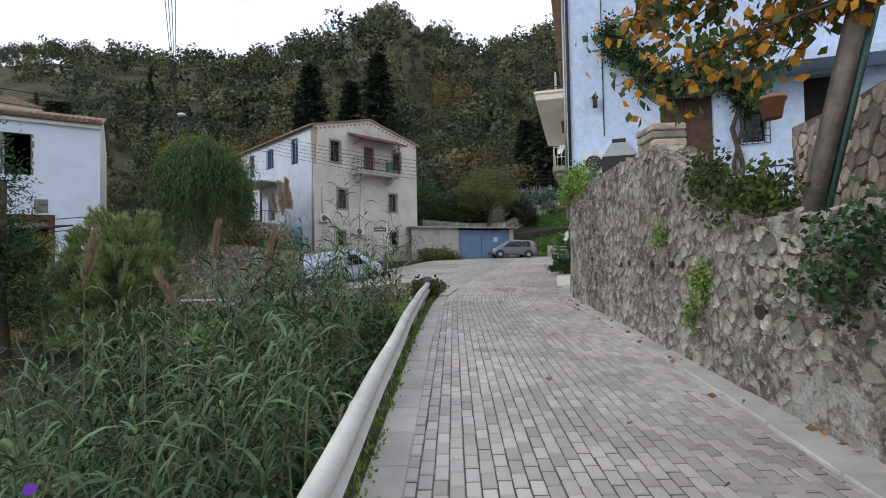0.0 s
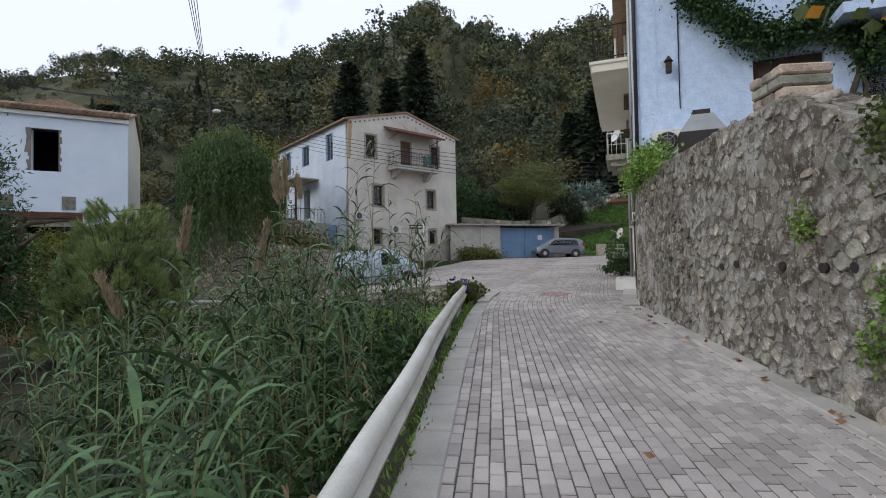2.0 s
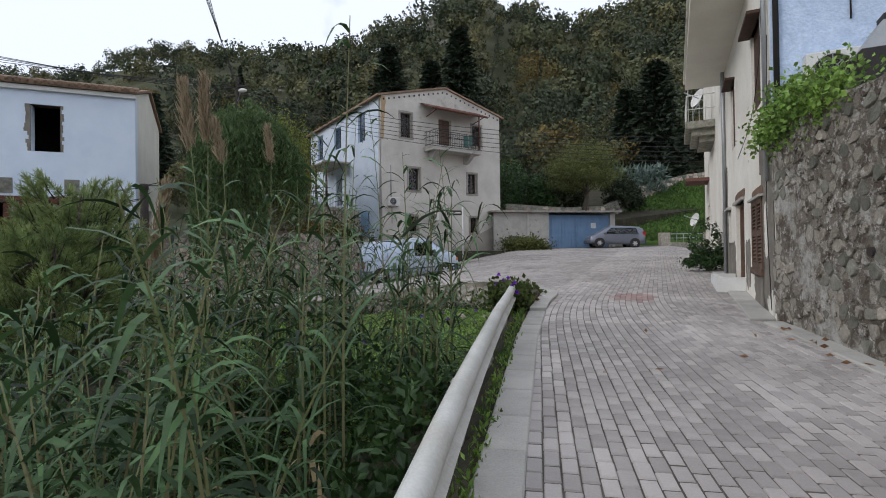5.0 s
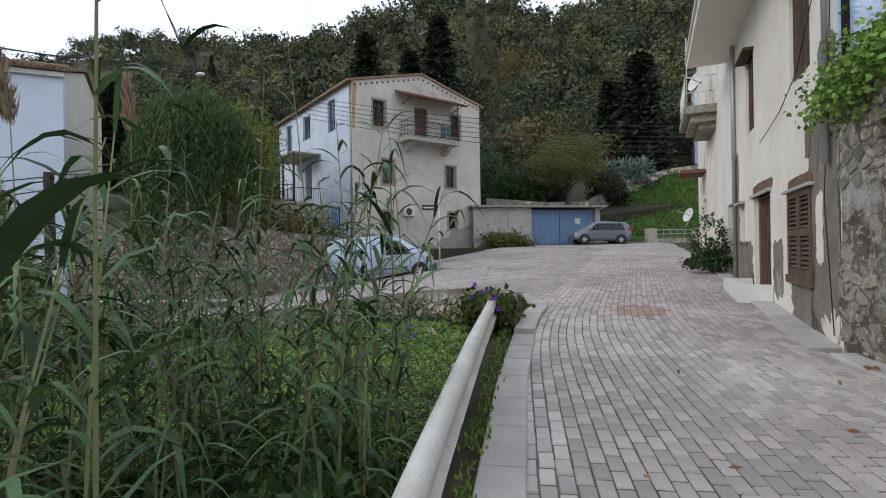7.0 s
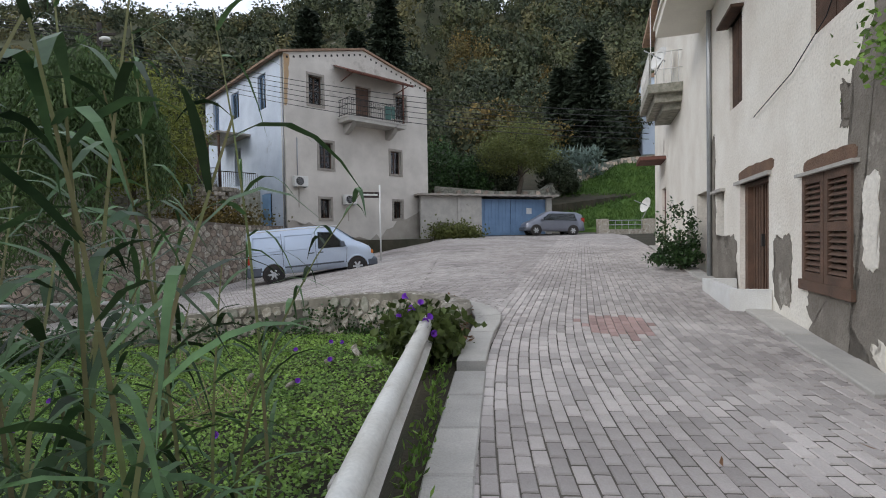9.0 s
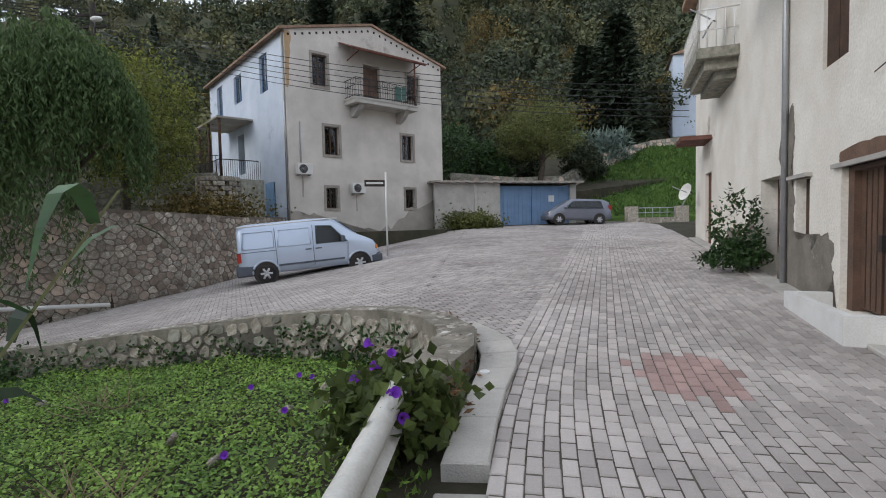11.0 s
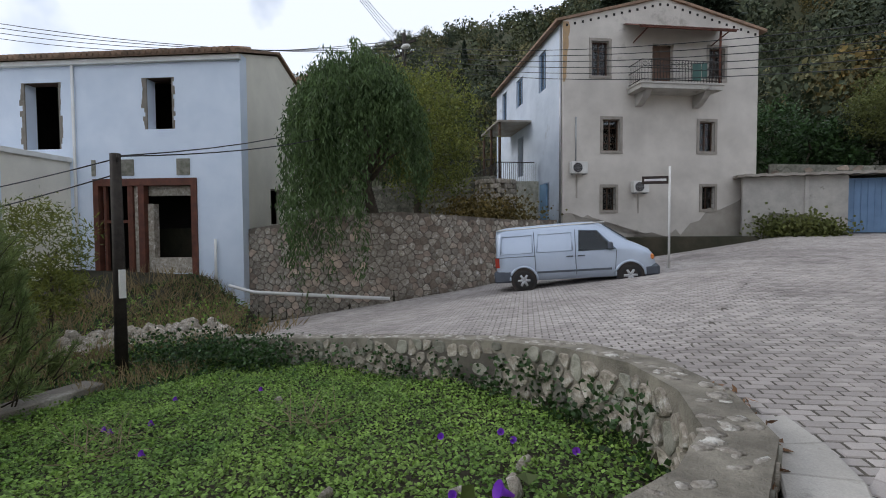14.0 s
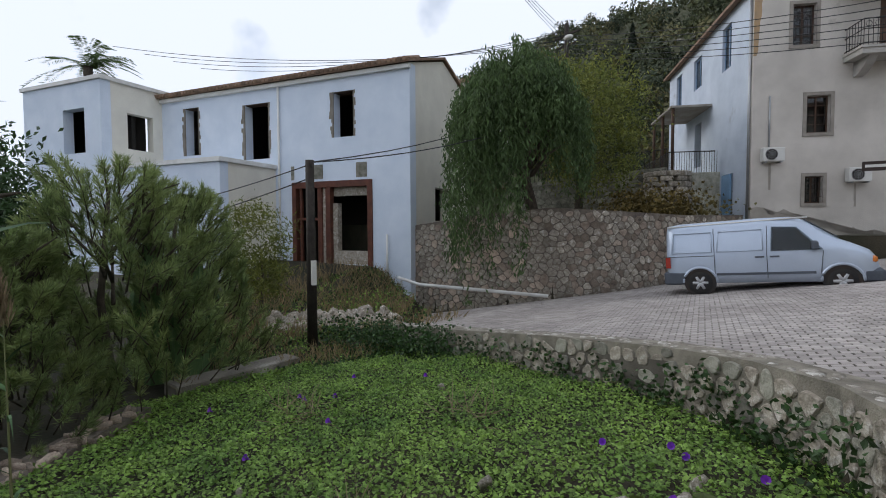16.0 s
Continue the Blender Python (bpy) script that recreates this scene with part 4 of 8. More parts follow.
    part("broken_pier", boxes((-4.2, -3.95, 0.1, 0.45, 0.35, 3.56), (-3.72, -3.5, 0.15, 0.45, 0.35, 2.9), (-3.7, -1.95, 0.2, 0.45, 3.2, 3.56), (-3.6, -1.95, 0.12, 0.5, 0.3, 0.9)), STONE, fr, "torn plaster and rubble pier")
    for xa, xb in ((-5.75, -5.6), (-4.6, -4.1), (-2.45, -1.95)):
        part("vent_block", boxes((xa, xb, -0.03, 0.2, 3.93, 4.52)), STONE_DARK, h)
    part("annex", wall_bm(-13.66, -6.62, -1.5, 4.45, [(-12.2, -10.8, 1.8, 3.3), (-9.3, -8.0, 1.1, 3.25)], -3.05, -2.65), WHITEWASH, h)
    # Annex side is cream where light, not paint, sets it off.
    part("annex_side", boxes((-7.02, -6.62, -2.65, 0, -1.5, 4.45)), CREAM_AND_LIT_SIDE, h, "plaster annex side, warm light put into its cream colour")
    part("annex_roof", boxes((-13.7, -6.52, -3.15, 0.0, 4.45, 4.62), (-13.7, -6.9, -2.6, -0.05, 4.1, 4.2)), WHITE_PAINT, h, "flat concrete annex roof with thin edge")
    # Near-black sheet stands for the shade inside the annex.
    part("annex_room", boxes((-13.4, -7.1, -1.0, -0.8, -1, 4.1)), SHADE_BLACK, h)
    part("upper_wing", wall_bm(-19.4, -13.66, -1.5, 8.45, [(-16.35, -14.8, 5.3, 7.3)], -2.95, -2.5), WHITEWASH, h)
    # Wing side likewise has its warm light in the cream colour.
    sw = part("upper_wing_side", wall_bm(-2.5, 0.0, -1.5, 8.45, [(-1.76, -0.5, 5.55, 7.2)], 0, 0.4), CREAM_AND_LIT_SIDE, h)
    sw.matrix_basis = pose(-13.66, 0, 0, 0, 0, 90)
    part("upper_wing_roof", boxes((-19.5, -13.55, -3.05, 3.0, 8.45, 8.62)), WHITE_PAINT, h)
    # Wing interior: the gloom behind the openings is in the colour.
    part("upper_wing_room", boxes((-19.3, -14.2, -1.2, -1.0, 4.4, 8.4), (-19.4, -14.1, -2.5, 2, 4.3, 4.45), (-19.4, -19.0, -2.5, 3, -1.5, 8.4)), SHADE_BLACK, h)
    part("drainpipe", tubes(([(-6.35, -0.08, -0.3), (-6.35, -0.08, 8.1)], 0.05)), WHITE_PAINT, h)
    part("drainpipe", tubes(([(-1.0, -0.1, -0.4), (-1.0, -0.1, 1.6)], 0.05)), WHITE_PAINT, h)
    return h


white_building()


# ---- roadside house, blue end wall and cream front ----
def roadside_house():
    h = thing("roadside_house", "old two-storey roadside house with flaking cream front and blue-white end wall", "house", pose(3.49, 13.3, 0, 0, 0, -104.9))
    T = 9.8
    ops = [(-5.15, -3.62, 0.55, 2.42), (-2.3, -1.08, 1.0, 2.24), (-2.12, -1.08, 3.84, 5.35), (-5.85, -5.0, 3.87, 5.45), (-6.95, -6.3, 1.0, 2.4), (-9.1, -7.8, 0.6, 2.55), (-16.2, -15.0, 0.7, 3.3)]
    part("front_wall", wall_bm(-18.5, 0, -0.5, T, ops, 0, 0.5), CREAM, h)
    end = part("end_wall", wall_bm(0.5, 11.0, 1.2, T, [(2.36, 3.62, 3.1, 5.48), (4.25, 4.8, 4.15, 4.95), (5.62, 6.7, 3.0, 5.7), (1.84, 2.6, 7.27, 8.55)], 0, 0.4), BLUEWASH, h, "rough blue-white limewashed end wall")
    end.matrix_basis = pose(0, 0, 0, 0, 0, 90) @ Matrix.Diagonal((1, 1, 1, 1))
    part("corner", boxes((-0.05, 0.012, -0.012, 0.5, 3.0, T)), BLUEWASH, h)
    part("back_wall", boxes((-18.5, 0, 10.6, 11.0, 0, T), (-18.5, -18.1, 0.5, 10.6, -0.5, T)), CREAM, h)
    part("roof", boxes((-18.9, 0.4, -0.45, 11.3, T, T + 0.2)), ROOF_TILE, h)
    # Interior surfaces carry the rooms' shade as a near-black colour.
    part("inner_wall", boxes((-18, -0.5, 1.6, 1.8, -0.4, T), (-18, -0.5, 0.5, 10.5, 3.0, 3.2), (-18, -0.5, 0.5, 10.5, 6.3, 6.5), (-2.2, -1.9, 1.8, 10.5, 1.2, T)), SHADE_BLACK, h)
    # bare patches where the render has fallen, each a shallow irregular slab
    rng = random.Random(8)

    def patch(x0, x1, z0, z1, material, proud, label, rag=0.12):
        bm = bmesh.new()
        pts = []
        hx, hz = (x1 - x0) / 2, (z1 - z0) / 2
        seed = rng.uniform(0, 90)
        n = 110
        for k in range(n):
            a = 2 * math.pi * k / n
            c, q = math.cos(a), math.sin(a)
            e = 1 / (abs(c) ** 5 + abs(q) ** 5) ** 0.2
            w = rag * min(1.0, 2.2 * min(hx, hz)) * (1.3 * noise.noise((c * 1.6 + seed, q * 1.6, 0)) + 0.8 * noise.noise((c * 5 + seed, q * 5, 3)) + 0.45 * noise.noise((c * 14, q * 14 + seed, 6)))
            pts.append((min(x0 + hx + c * (e * hx + w * 1.6), -0.004), z0 + hz + q * (e * hz + w * 1.6)))
        prism(bm, pts, -proud, 0.01)
        bmesh.ops.triangulate(bm, faces=[f for f in bm.faces if len(f.verts) > 4])
        return part("bare_patch", bm, material, h, label)
    patch(-1.15, 0.0, -0.2, 3.5, RENDER_OLD, 0.008, "grey-brown old render laid bare")
    patch(-2.2, -1.0, -0.2, 0.95, RENDER_OLD, 0.008, "grey-brown old render laid bare", 0.16)
    patch(-3.35, -2.75, 0.6, 1.55, RENDER_OLD, 0.010, "grey-brown old render laid bare", 0.08)
    patch(-1.35, -0.9, 2.6, 3.1, RENDER_OLD, 0.007, "grey-brown old render laid bare", 0.2)
    patch(-0.6, 0.0, 0.1, 0.6, CREAM, 0.013, "remnant of white paint", 0.2)
    patch(-0.9, -0.6, 1.2, 2.1, CREAM, 0.013, "remnant of white paint", 0.12)
    patch(-2.3, -1.0, 2.27, 2.44, BARE_RED, 0.012, "bare reddish lintel", 0.04)
    patch(-5.2, -3.4, 2.47, 2.66, BARE_RED, 0.012, "bare reddish lintel", 0.08)
    patch(-7.8, -5.3, -0.1, 1.5, RENDER_OLD, 0.008, "grey-brown old render laid bare", 0.2)
    patch(-12.5, -9.3, -0.1, 1.4, RENDER_OLD, 0.008, "grey-brown old render laid bare", 0.3)
    patch(-7.75, -7.0, 1.4, 3.6, RENDER_OLD, 0.010, "grey-brown old render laid bare", 0.15)
    patch(-0.75, -0.05, 3.1, 3.9, RENDER_OLD, 0.010, "grey-brown old render laid bare", 0.1)
    # door
    d = part("door", boxes((-4.98, -4.42, 0.16, 0.22, 0.6, 2.36), (-4.36, -3.8, 0.16, 0.22, 0.6, 2.36), (-5.15, -4.98, 0.08, 0.24, 0.55, 2.42), (-3.8, -3.62, 0.08, 0.24, 0.55, 2.42), (-4.98, -3.8, 0.08, 0.24, 2.36, 2.42)), BROWN_WOOD, h, "brown double plank door in a dark frame")
    part("plank_strip", boxes(*[(-4.98 + k * 0.14, -4.965 + k * 0.14, 0.15, 0.162, 0.62, 2.34) for k in range(1, 9)]), DARK_WOOD, d)
    part("lock", boxes((-4.43, -4.35, 0.12, 0.16, 1.35, 1.55)), BLACK_METAL, d)
    part("lintel", boxes((-5.35, -3.5, -0.06, 0.1, 2.42, 2.48)), CONCRETE, h)
    # louvred shutter pair
    part("shutter_sill", boxes((-2.36, -1.02, -0.05, 0.05, 0.88, 1.0)), BROWN_WOOD, h)
    for xa, xb in ((-2.3, -1.7), (-1.68, -1.08)):
        sh = part("shutter", boxes((xa, xa + 0.08, -0.03, 0.03, 1.0, 2.24), (xb - 0.08, xb, -0.03, 0.03, 1.0, 2.24), (xa + 0.08, xb - 0.08, -0.03, 0.03, 1.0, 1.1), (xa + 0.08, xb - 0.08, -0.03, 0.03, 1.58, 1.68), (xa + 0.08, xb - 0.08, -0.03, 0.03, 2.14, 2.24)), BROWN_WOOD, h, "brown louvred window shutter")
        for za, zb in ((1.1, 1.58), (1.68, 2.14)):
            for k in range(7):
                z = za + (k + 0.5) * (zb - za) / 7
                part("slat", boxes((0, xb - xa - 0.16, -0.03, 0.03, -0.005, 0.005)), BROWN_WOOD, sh).matrix_basis = pose(xa + 0.08, 0.0, z, 42)
    part("window_board", boxes((-2.4, -0.95, -0.08, 0.0, 2.24, 2.28)), CONCRETE, h)
    # upper windows with closed boards
    for a, b, c, dd in (ops[2], ops[3]):
        part("closed_shutter", boxes((a, (a + b) / 2 - 0.01, 0.05, 0.1, c, dd), ((a + b) / 2 + 0.01, b, 0.05, 0.1, c, dd)), DARK_WOOD, h, "weathered closed plank shutter")
        part("drip_hood", boxes((a - 0.1, b + 0.12, -0.2, 0.05, dd, dd + 0.05)), DARK_WOOD, h)
    part("small_window", boxes((-6.95, -6.3, 0.15, 0.2, 1.0, 2.4)), DARK_WOOD, h)
    part("small_lintel", boxes((-7.1, -6.2, -0.1, 0.05, 2.4, 2.46)), CONCRETE, h)
    part("arched_door", boxes((-9.1, -7.8, 0.3, 0.36, 0.6, 2.55)), DARK_WOOD, h)
    part("red_door", boxes((-16.2, -15.0, 0.1, 0.2, 0.7, 3.3)), RED_WOOD, h)
    bm = bmesh.new()
    prism(bm, [(-16.5, 4.45), (-15.0, 4.45), (-14.8, 4.3), (-16.5, 4.3)], -0.9, 0)
    part("door_hood", bm, RED_WOOD, h, "red-brown hood over the far door")
    # big concrete balcony
    bal = part("balcony", boxes((-8.6, -2.0, -1.0, 0, 6.42, 6.62), (-8.65, -1.95, -1.05, 0.0, 6.62, 6.7)), CREAM_AND_LIT_SIDE, h, "cream concrete balcony slab")
    rr = [([(-2.0 - k * 0.13, -0.95, 6.7), (-2.0 - k * 0.13, -0.95, 7.65)], 0.01) for k in range(51)] + [([(-2.0, -0.95 + k * 0.13, 6.7), (-2.0, -0.95 + k * 0.13, 7.65)], 0.01) for k in range(8)] + [([(-2.0, 0, 7.65), (-2.0, -0.95, 7.65), (-8.6, -0.95, 7.65)], 0.02), ([(-2.0, 0, 6.8), (-2.0, -0.95, 6.8), (-8.6, -0.95, 6.8)], 0.015)]
    part("railing", tubes(*rr, sides=4), BLACK_METAL, bal)
    part("white_panel", boxes((-2.6, -2.1, -0.4, -0.35, 6.7, 7.3)), WHITE_PAINT, bal)
    # small stone balcony
    b2 = part("stone_balcony", boxes((-14.1, -11.1, -0.95, 0, 5.75, 6.0), (-13.9, -11.3, -0.75, 0, 5.5, 5.75), (-13.7, -11.5, -0.5, 0, 5.3, 5.5)), STONE_DARK, h, "grey stone balcony slab on stepped corbels")
    rr = [([(-11.2 - k * 0.2, -0.9, 6.0), (-11.2 - k * 0.2, -0.9, 6.95)], 0.014) for k in range(15)] + [([(-11.2, -0.9 + k * 0.2, 6.0), (-11.2, -0.9 + k * 0.2, 6.95)], 0.014) for k in range(5)] + [([(-11.2, 0, 6.95), (-11.2, -0.9, 6.95), (-14.0, -0.9, 6.95)], 0.02), ([(-11.2, 0, 6.45), (-11.2, -0.9, 6.45), (-14.0, -0.9, 6.45)], 0.014), ([(-11.3, -0.85, 6.0), (-11.3, -0.85, 8.3)], 0.02)]
    part("railing", tubes(*rr, sides=4), WHITE_METAL, b2)
    part("downpipe", tubes(([(-7.35, -0.06, 0.6), (-7.35, -0.06, 9.6)], 0.05)), GREY_METAL, h)
    part("downpipe", tubes(([(-0.25, -0.06, 2.4), (-0.25, -0.06, 9.6)], 0.035)), GREY_METAL, h)
    part("cable", tubes(([(-0.3, -0.05, 6.4), (-0.8, -0.04, 4.6), (-1.6, -0.04, 3.9), (-2.6, -0.04, 3.6), (-4.2, -0.04, 3.4)], 0.007), ([(-0.15, -0.04, 0.4), (-0.4, -0.05, 2.0), (-0.2, -0.05, 3.2), (-0.05, -0.05, 4.6)], 0.007), sides=5), WIRE, h)
    # end wall fittings, in the end wall's own frame
    e = pose(3.49, 13.3, 0, 0, 0, -104.9) @ pose(0, 0, 0, 0, 0, 90)
    dr = part("end_door", boxes((2.36, 2.98, 0.15, 0.2, 3.1, 5.48), (3.0, 3.62, 0.15, 0.2, 3.1, 5.48), (2.44, 2.9, 0.12, 0.15, 3.3, 4.2), (3.08, 3.54, 0.12, 0.15, 3.3, 4.2)), DARK_WOOD, end, "dark brown panelled double door")
    # Near-black sheet fills the doorway as its painted shade.
    part("painted_dark_opening", boxes((5.62, 6.7, 0.3, 0.36, 3.0, 5.7)), SHADE_BLACK, end)
    part("small_pane", boxes((4.25, 4.8, 0.2, 0.24, 4.15, 4.95)), GLASS, end)
    part("upper_shutter", boxes((1.84, 2.6, 0.1, 0.15, 7.27, 8.55)), DARK_WOOD, end)
    part("upper_balcony", boxes((3.6, 8.2, -1.0, 0, 5.75, 5.95)), BLUEWASH, end, "limewashed balcony slab over the doors")
    part("window_grille", tubes(*[([(4.2 + k * 0.13, -0.05, 4.1), (4.2 + k * 0.13, -0.05, 5.0)], 0.01) for k in range(6)], *[([(4.2, -0.05, 4.1 + k * 0.18), (4.85, -0.05, 4.1 + k * 0.18)], 0.01) for k in range(6)], sides=4), BLACK_METAL, end)
    part("gutter_pipe", tubes(([(0.05, -0.06, 3.2), (0.05, -0.06, 9.7)], 0.04), ([(0.95, -0.03, 4.6), (0.95, -0.03, 9.7)], 0.012)), BLACK_METAL, end)
    return h, end


house_r, end_wall = roadside_house()
RM = pose(3.49, 13.3, 0, 0, 0, -104.9)
EM = RM @ pose(0, 0, 0, 0, 0, 90)


# ---- vehicles ----
def wheel(parent, x, y, z, r, w):
    bm = bmesh.new()
    prof = [(r * 0.62, -w / 2), (r * 0.94, -w / 2), (r, -w * 0.36), (r, w * 0.36), (r * 0.94, w / 2), (r * 0.62, w / 2)]
    n = 28
    rings = [[bm.verts.new((p * math.cos(2 * math.pi * k / n), q, p * math.sin(2 * math.pi * k / n))) for p, q in prof] for k in range(n)]
    for k in range(n):
        for j in range(len(prof) - 1):
            f = bm.faces.new((rings[k][j], rings[k][j + 1], rings[(k + 1) % n][j + 1], rings[(k + 1) % n][j]))
            f.smooth = True
    wh = new("wheel")
    wh.parent = parent
    wh.matrix_basis = pose(x, y, z)
    part("tyre", bm, RUBBER, wh)
    bm = bmesh.new()
    disc(bm, (0, 0, 0), r * 0.64, (0, 1, 0), w * 0.5, 28)
    part("hub", bm, BUMPER, wh)
    bm = bmesh.new()
    for k in range(6):
        a = 2 * math.pi * k / 6
        for s in (-1, 1):
            q = s * w * 0.34
            tube(bm, [(0, q, 0), (r * 0.6 * math.cos(a), q, r * 0.6 * math.sin(a))], [r * 0.17, r * 0.15], 6)
    for s in (-1, 1):
        tube(bm, [(r * 0.6 * math.cos(2 * math.pi * k / 24), s * w * 0.36, r * 0.6 * math.sin(2 * math.pi * k / 24)) for k in range(25)], r * 0.05, 6, False)
        disc(bm, (0, s * w * 0.36, 0), r * 0.16, (0, 1, 0), 0.03, 12)
    part("rim", bm, ALLOY, wh)


def loft(sections, n_side):
    """Car body from cross-sections: each (x, half width low, half width waist, half width roof, z low, z waist, z roof)."""
    bm = bmesh.new()
    rings = []
    for x, wl, ww, wr, zl, zw, zr in sections:
        pts = [(-wl, zl), (-ww, lerp(zl, zw, 0.35)), (-ww, zw), (lerp(-ww, -wr, 0.92), lerp(zw, zr, 0.82)), (-wr * 0.88, zr), (0, zr + 0.03)]
        full = pts + [(-a, b) for a, b in pts[-2::-1]]
        rings.append([bm.verts.new((x, a, b)) for a, b in full])
    m = len(rings[0])
    for r0, r1 in zip(rings, rings[1:]):
        for k in range(m):
            f = bm.faces.new((r0[k], r1[k], r1[(k + 1) % m], r0[(k + 1) % m]))
            f.smooth = True
    bm.faces.new(rings[0])
    bm.faces.new(rings[-1][::-1])
    bmesh.ops.recalc_face_normals(bm, faces=bm.faces)
    return bm


def panel(pts, y, depth):
    """A thin panel from (x, z, lean) points on the side at y."""
    bm = bmesh.new()
    a = [bm.verts.new((x, y + l, z)) for x, z, l in pts]
    b = [bm.verts.new((x, y + l + depth, z)) for x, z, l in pts]
    n = len(pts)
    bm.faces.new(a)
    bm.faces.new(b[::-1])
    for i in range(n):
        bm.faces.new((a[i], b[i], b[(i + 1) % n], a[(i + 1) % n]))
    bmesh.ops.recalc_face_normals(bm, faces=bm.faces)
    return bm


def van():
    wr, wf = Vector((-6.85, 26.51)), Vector((-4.05, 27.81))
    d = (wf - wr).normalized()
    ang = math.degrees(math.atan2(d.y, d.x))
    # wheel contact nearest the lane; body lies to the other side
    v = thing("parked_van", "silver-blue panel van with dark bumpers parked on the slope", "van", pose(wr.x, wr.y, 0.05, 0, -4.0, ang) @ pose(0, 0.82, 0))
    S = [(-0.8, 0.8, 0.82, 0.66, 0.42, 0.95, 1.66), (-0.76, 0.9, 0.92, 0.78, 0.32, 1.05, 1.84), (-0.5, 0.92, 0.94, 0.8, 0.3, 1.05, 1.88), (1.4, 0.92, 0.94, 0.81, 0.3, 1.05, 1.91), (2.1, 0.92, 0.94, 0.8, 0.3, 1.05, 1.89), (2.32, 0.92, 0.94, 0.77, 0.3, 1.05, 1.81), (3.02, 0.92, 0.93, 0.7, 0.3, 1.05, 1.29), (3.3, 0.92, 0.92, 0.74, 0.3, 1.0, 1.16), (3.56, 0.88, 0.9, 0.7, 0.32, 0.86, 1.02), (3.68, 0.8, 0.82, 0.6, 0.36, 0.68, 0.86), (3.72, 0.72, 0.74, 0.5, 0.38, 0.6, 0.74)]
    part("body", loft(S, 6), VAN_PAINT, v)
    for s in (-1, 1):
        y = s * 0.945
        dp = 0.006 * s
        dw = panel([(1.6, 1.08, -0.0 * s), (2.66, 1.08, 0), (2.58, 1.18, -0.012 * s), (2.16, 1.66, -0.1 * s), (1.64, 1.7, -0.1 * s)], y - 0.004 * s, dp)
        part("side_window", dw, GLASS, v, "dark tinted cab window")
        # Added near-black sheet behind the glass, standing for the cab's shade.
        part("window_backing", panel([(1.62, 1.09, -0.0 * s), (2.6, 1.09, 0), (2.14, 1.64, -0.1 * s), (1.66, 1.68, -0.1 * s)], y - 0.012 * s, 0.002 * s), SHADE_BLACK, v)
        for x0, x1 in ((-0.66, 0.3), (0.42, 1.44)):
            fr = bmesh.new()
            q = [(x0, 1.12, 0), (x1, 1.12, 0), (x1, 1.64, -0.1 * s), (x0 + 0.05, 1.64, -0.1 * s)]
            for i in range(4):
                a, b = q[i], q[(i + 1) % 4]
                tube(fr, [(a[0], y + a[2], a[1]), (b[0], y + b[2], b[1])], 0.014, 5)
            part("panel_swage", fr, VAN_PAINT, v)
        part("door_gap", tubes(([(1.52, y + 0.002 * s, 0.42), (1.52, y + 0.002 * s, 1.05), (1.55, y - 0.12 * s, 1.72)], 0.009), ([(0.36, y + 0.002 * s, 0.42), (0.36, y + 0.002 * s, 1.05), (0.36, y - 0.12 * s, 1.72)], 0.009), ([(-0.8, y, 1.02), (0.36, y + 0.003 * s, 1.02)], 0.009), ([(2.6, y - 0.01 * s, 0.5), (2.66, y - 0.004 * s, 1.05)], 0.009), sides=5), BUMPER, v)
        part("door_handle", boxes((1.26, 1.46, y - 0.02, y + 0.02, 0.93, 0.97), (1.58, 1.78, y - 0.02, y + 0.02, 0.93, 0.97)), BUMPER, v)
        part("rubbing_strip", boxes((0.4, 2.5, y - 0.012, y + 0.012, 0.5, 0.56)), BUMPER, v)
        bm = bmesh.new()
        for cx in (0.0, 3.0):
            tube(bm, [(cx + 0.4 * math.cos(a * math.pi / 14), y - 0.01 * s, 0.32 + 0.4 * math.sin(a * math.pi / 14)) for a in range(15)], 0.035, 6)
        part("wheel_arch", bm, VAN_PAINT, v)
        bm = bmesh.new()
        for cx in (0.0, 3.0):
            bw = bmesh.new()
            disc(bw, (cx, y - 0.06 * s, 0.33), 0.385, (0, 1, 0), 0.13, 24)
            part("wheel_well", bw, BLACK_METAL, v)
        for cx in (0.0, 3.0):
            wheel(v, cx, s * 0.85, 0.31, 0.31, 0.21)
        part("tail_lamp", boxes((-0.82, -0.7, min(s * 0.94, s * 0.74), max(s * 0.94, s * 0.74), 0.72, 1.02)), LAMP_RED, v)
        part("head_lamp", boxes((3.42, 3.66, min(s * 0.9, s * 0.6), max(s * 0.9, s * 0.6), 0.72, 0.88), bevel=0.04), LAMP_ORANGE if s < 0 else LAMP_CLEAR, v)
        part("mirror", boxes((2.42, 2.56, min(s * 0.95, s * 1.13), max(s * 0.95, s * 1.13), 1.08, 1.3), bevel=0.04), BUMPER, v)
    part("rear_bumper", boxes((-0.88, -0.32, -0.95, 0.95, 0.26, 0.62), bevel=0.05), BUMPER, v)
    part("front_bumper", boxes((3.3, 3.8, -0.91, 0.91, 0.24, 0.6), bevel=0.08), BUMPER, v)
    bm = bmesh.new()
    a = [bm.verts.new(p) for p in ((2.32, -0.66, 1.815), (2.32, 0.66, 1.815), (3.0, 0.64, 1.325), (3.0, -0.64, 1.325))]
    b = [bm.verts.new(x.co + Vector((0.02, 0, 0.02))) for x in a]
    bm.faces.new(a)
    bm.faces.new(b[::-1])
    for i in range(4):
        bm.faces.new((a[i], b[i], b[(i + 1) % 4], a[(i + 1) % 4]))
    part("windscreen", bm, GLASS, v)
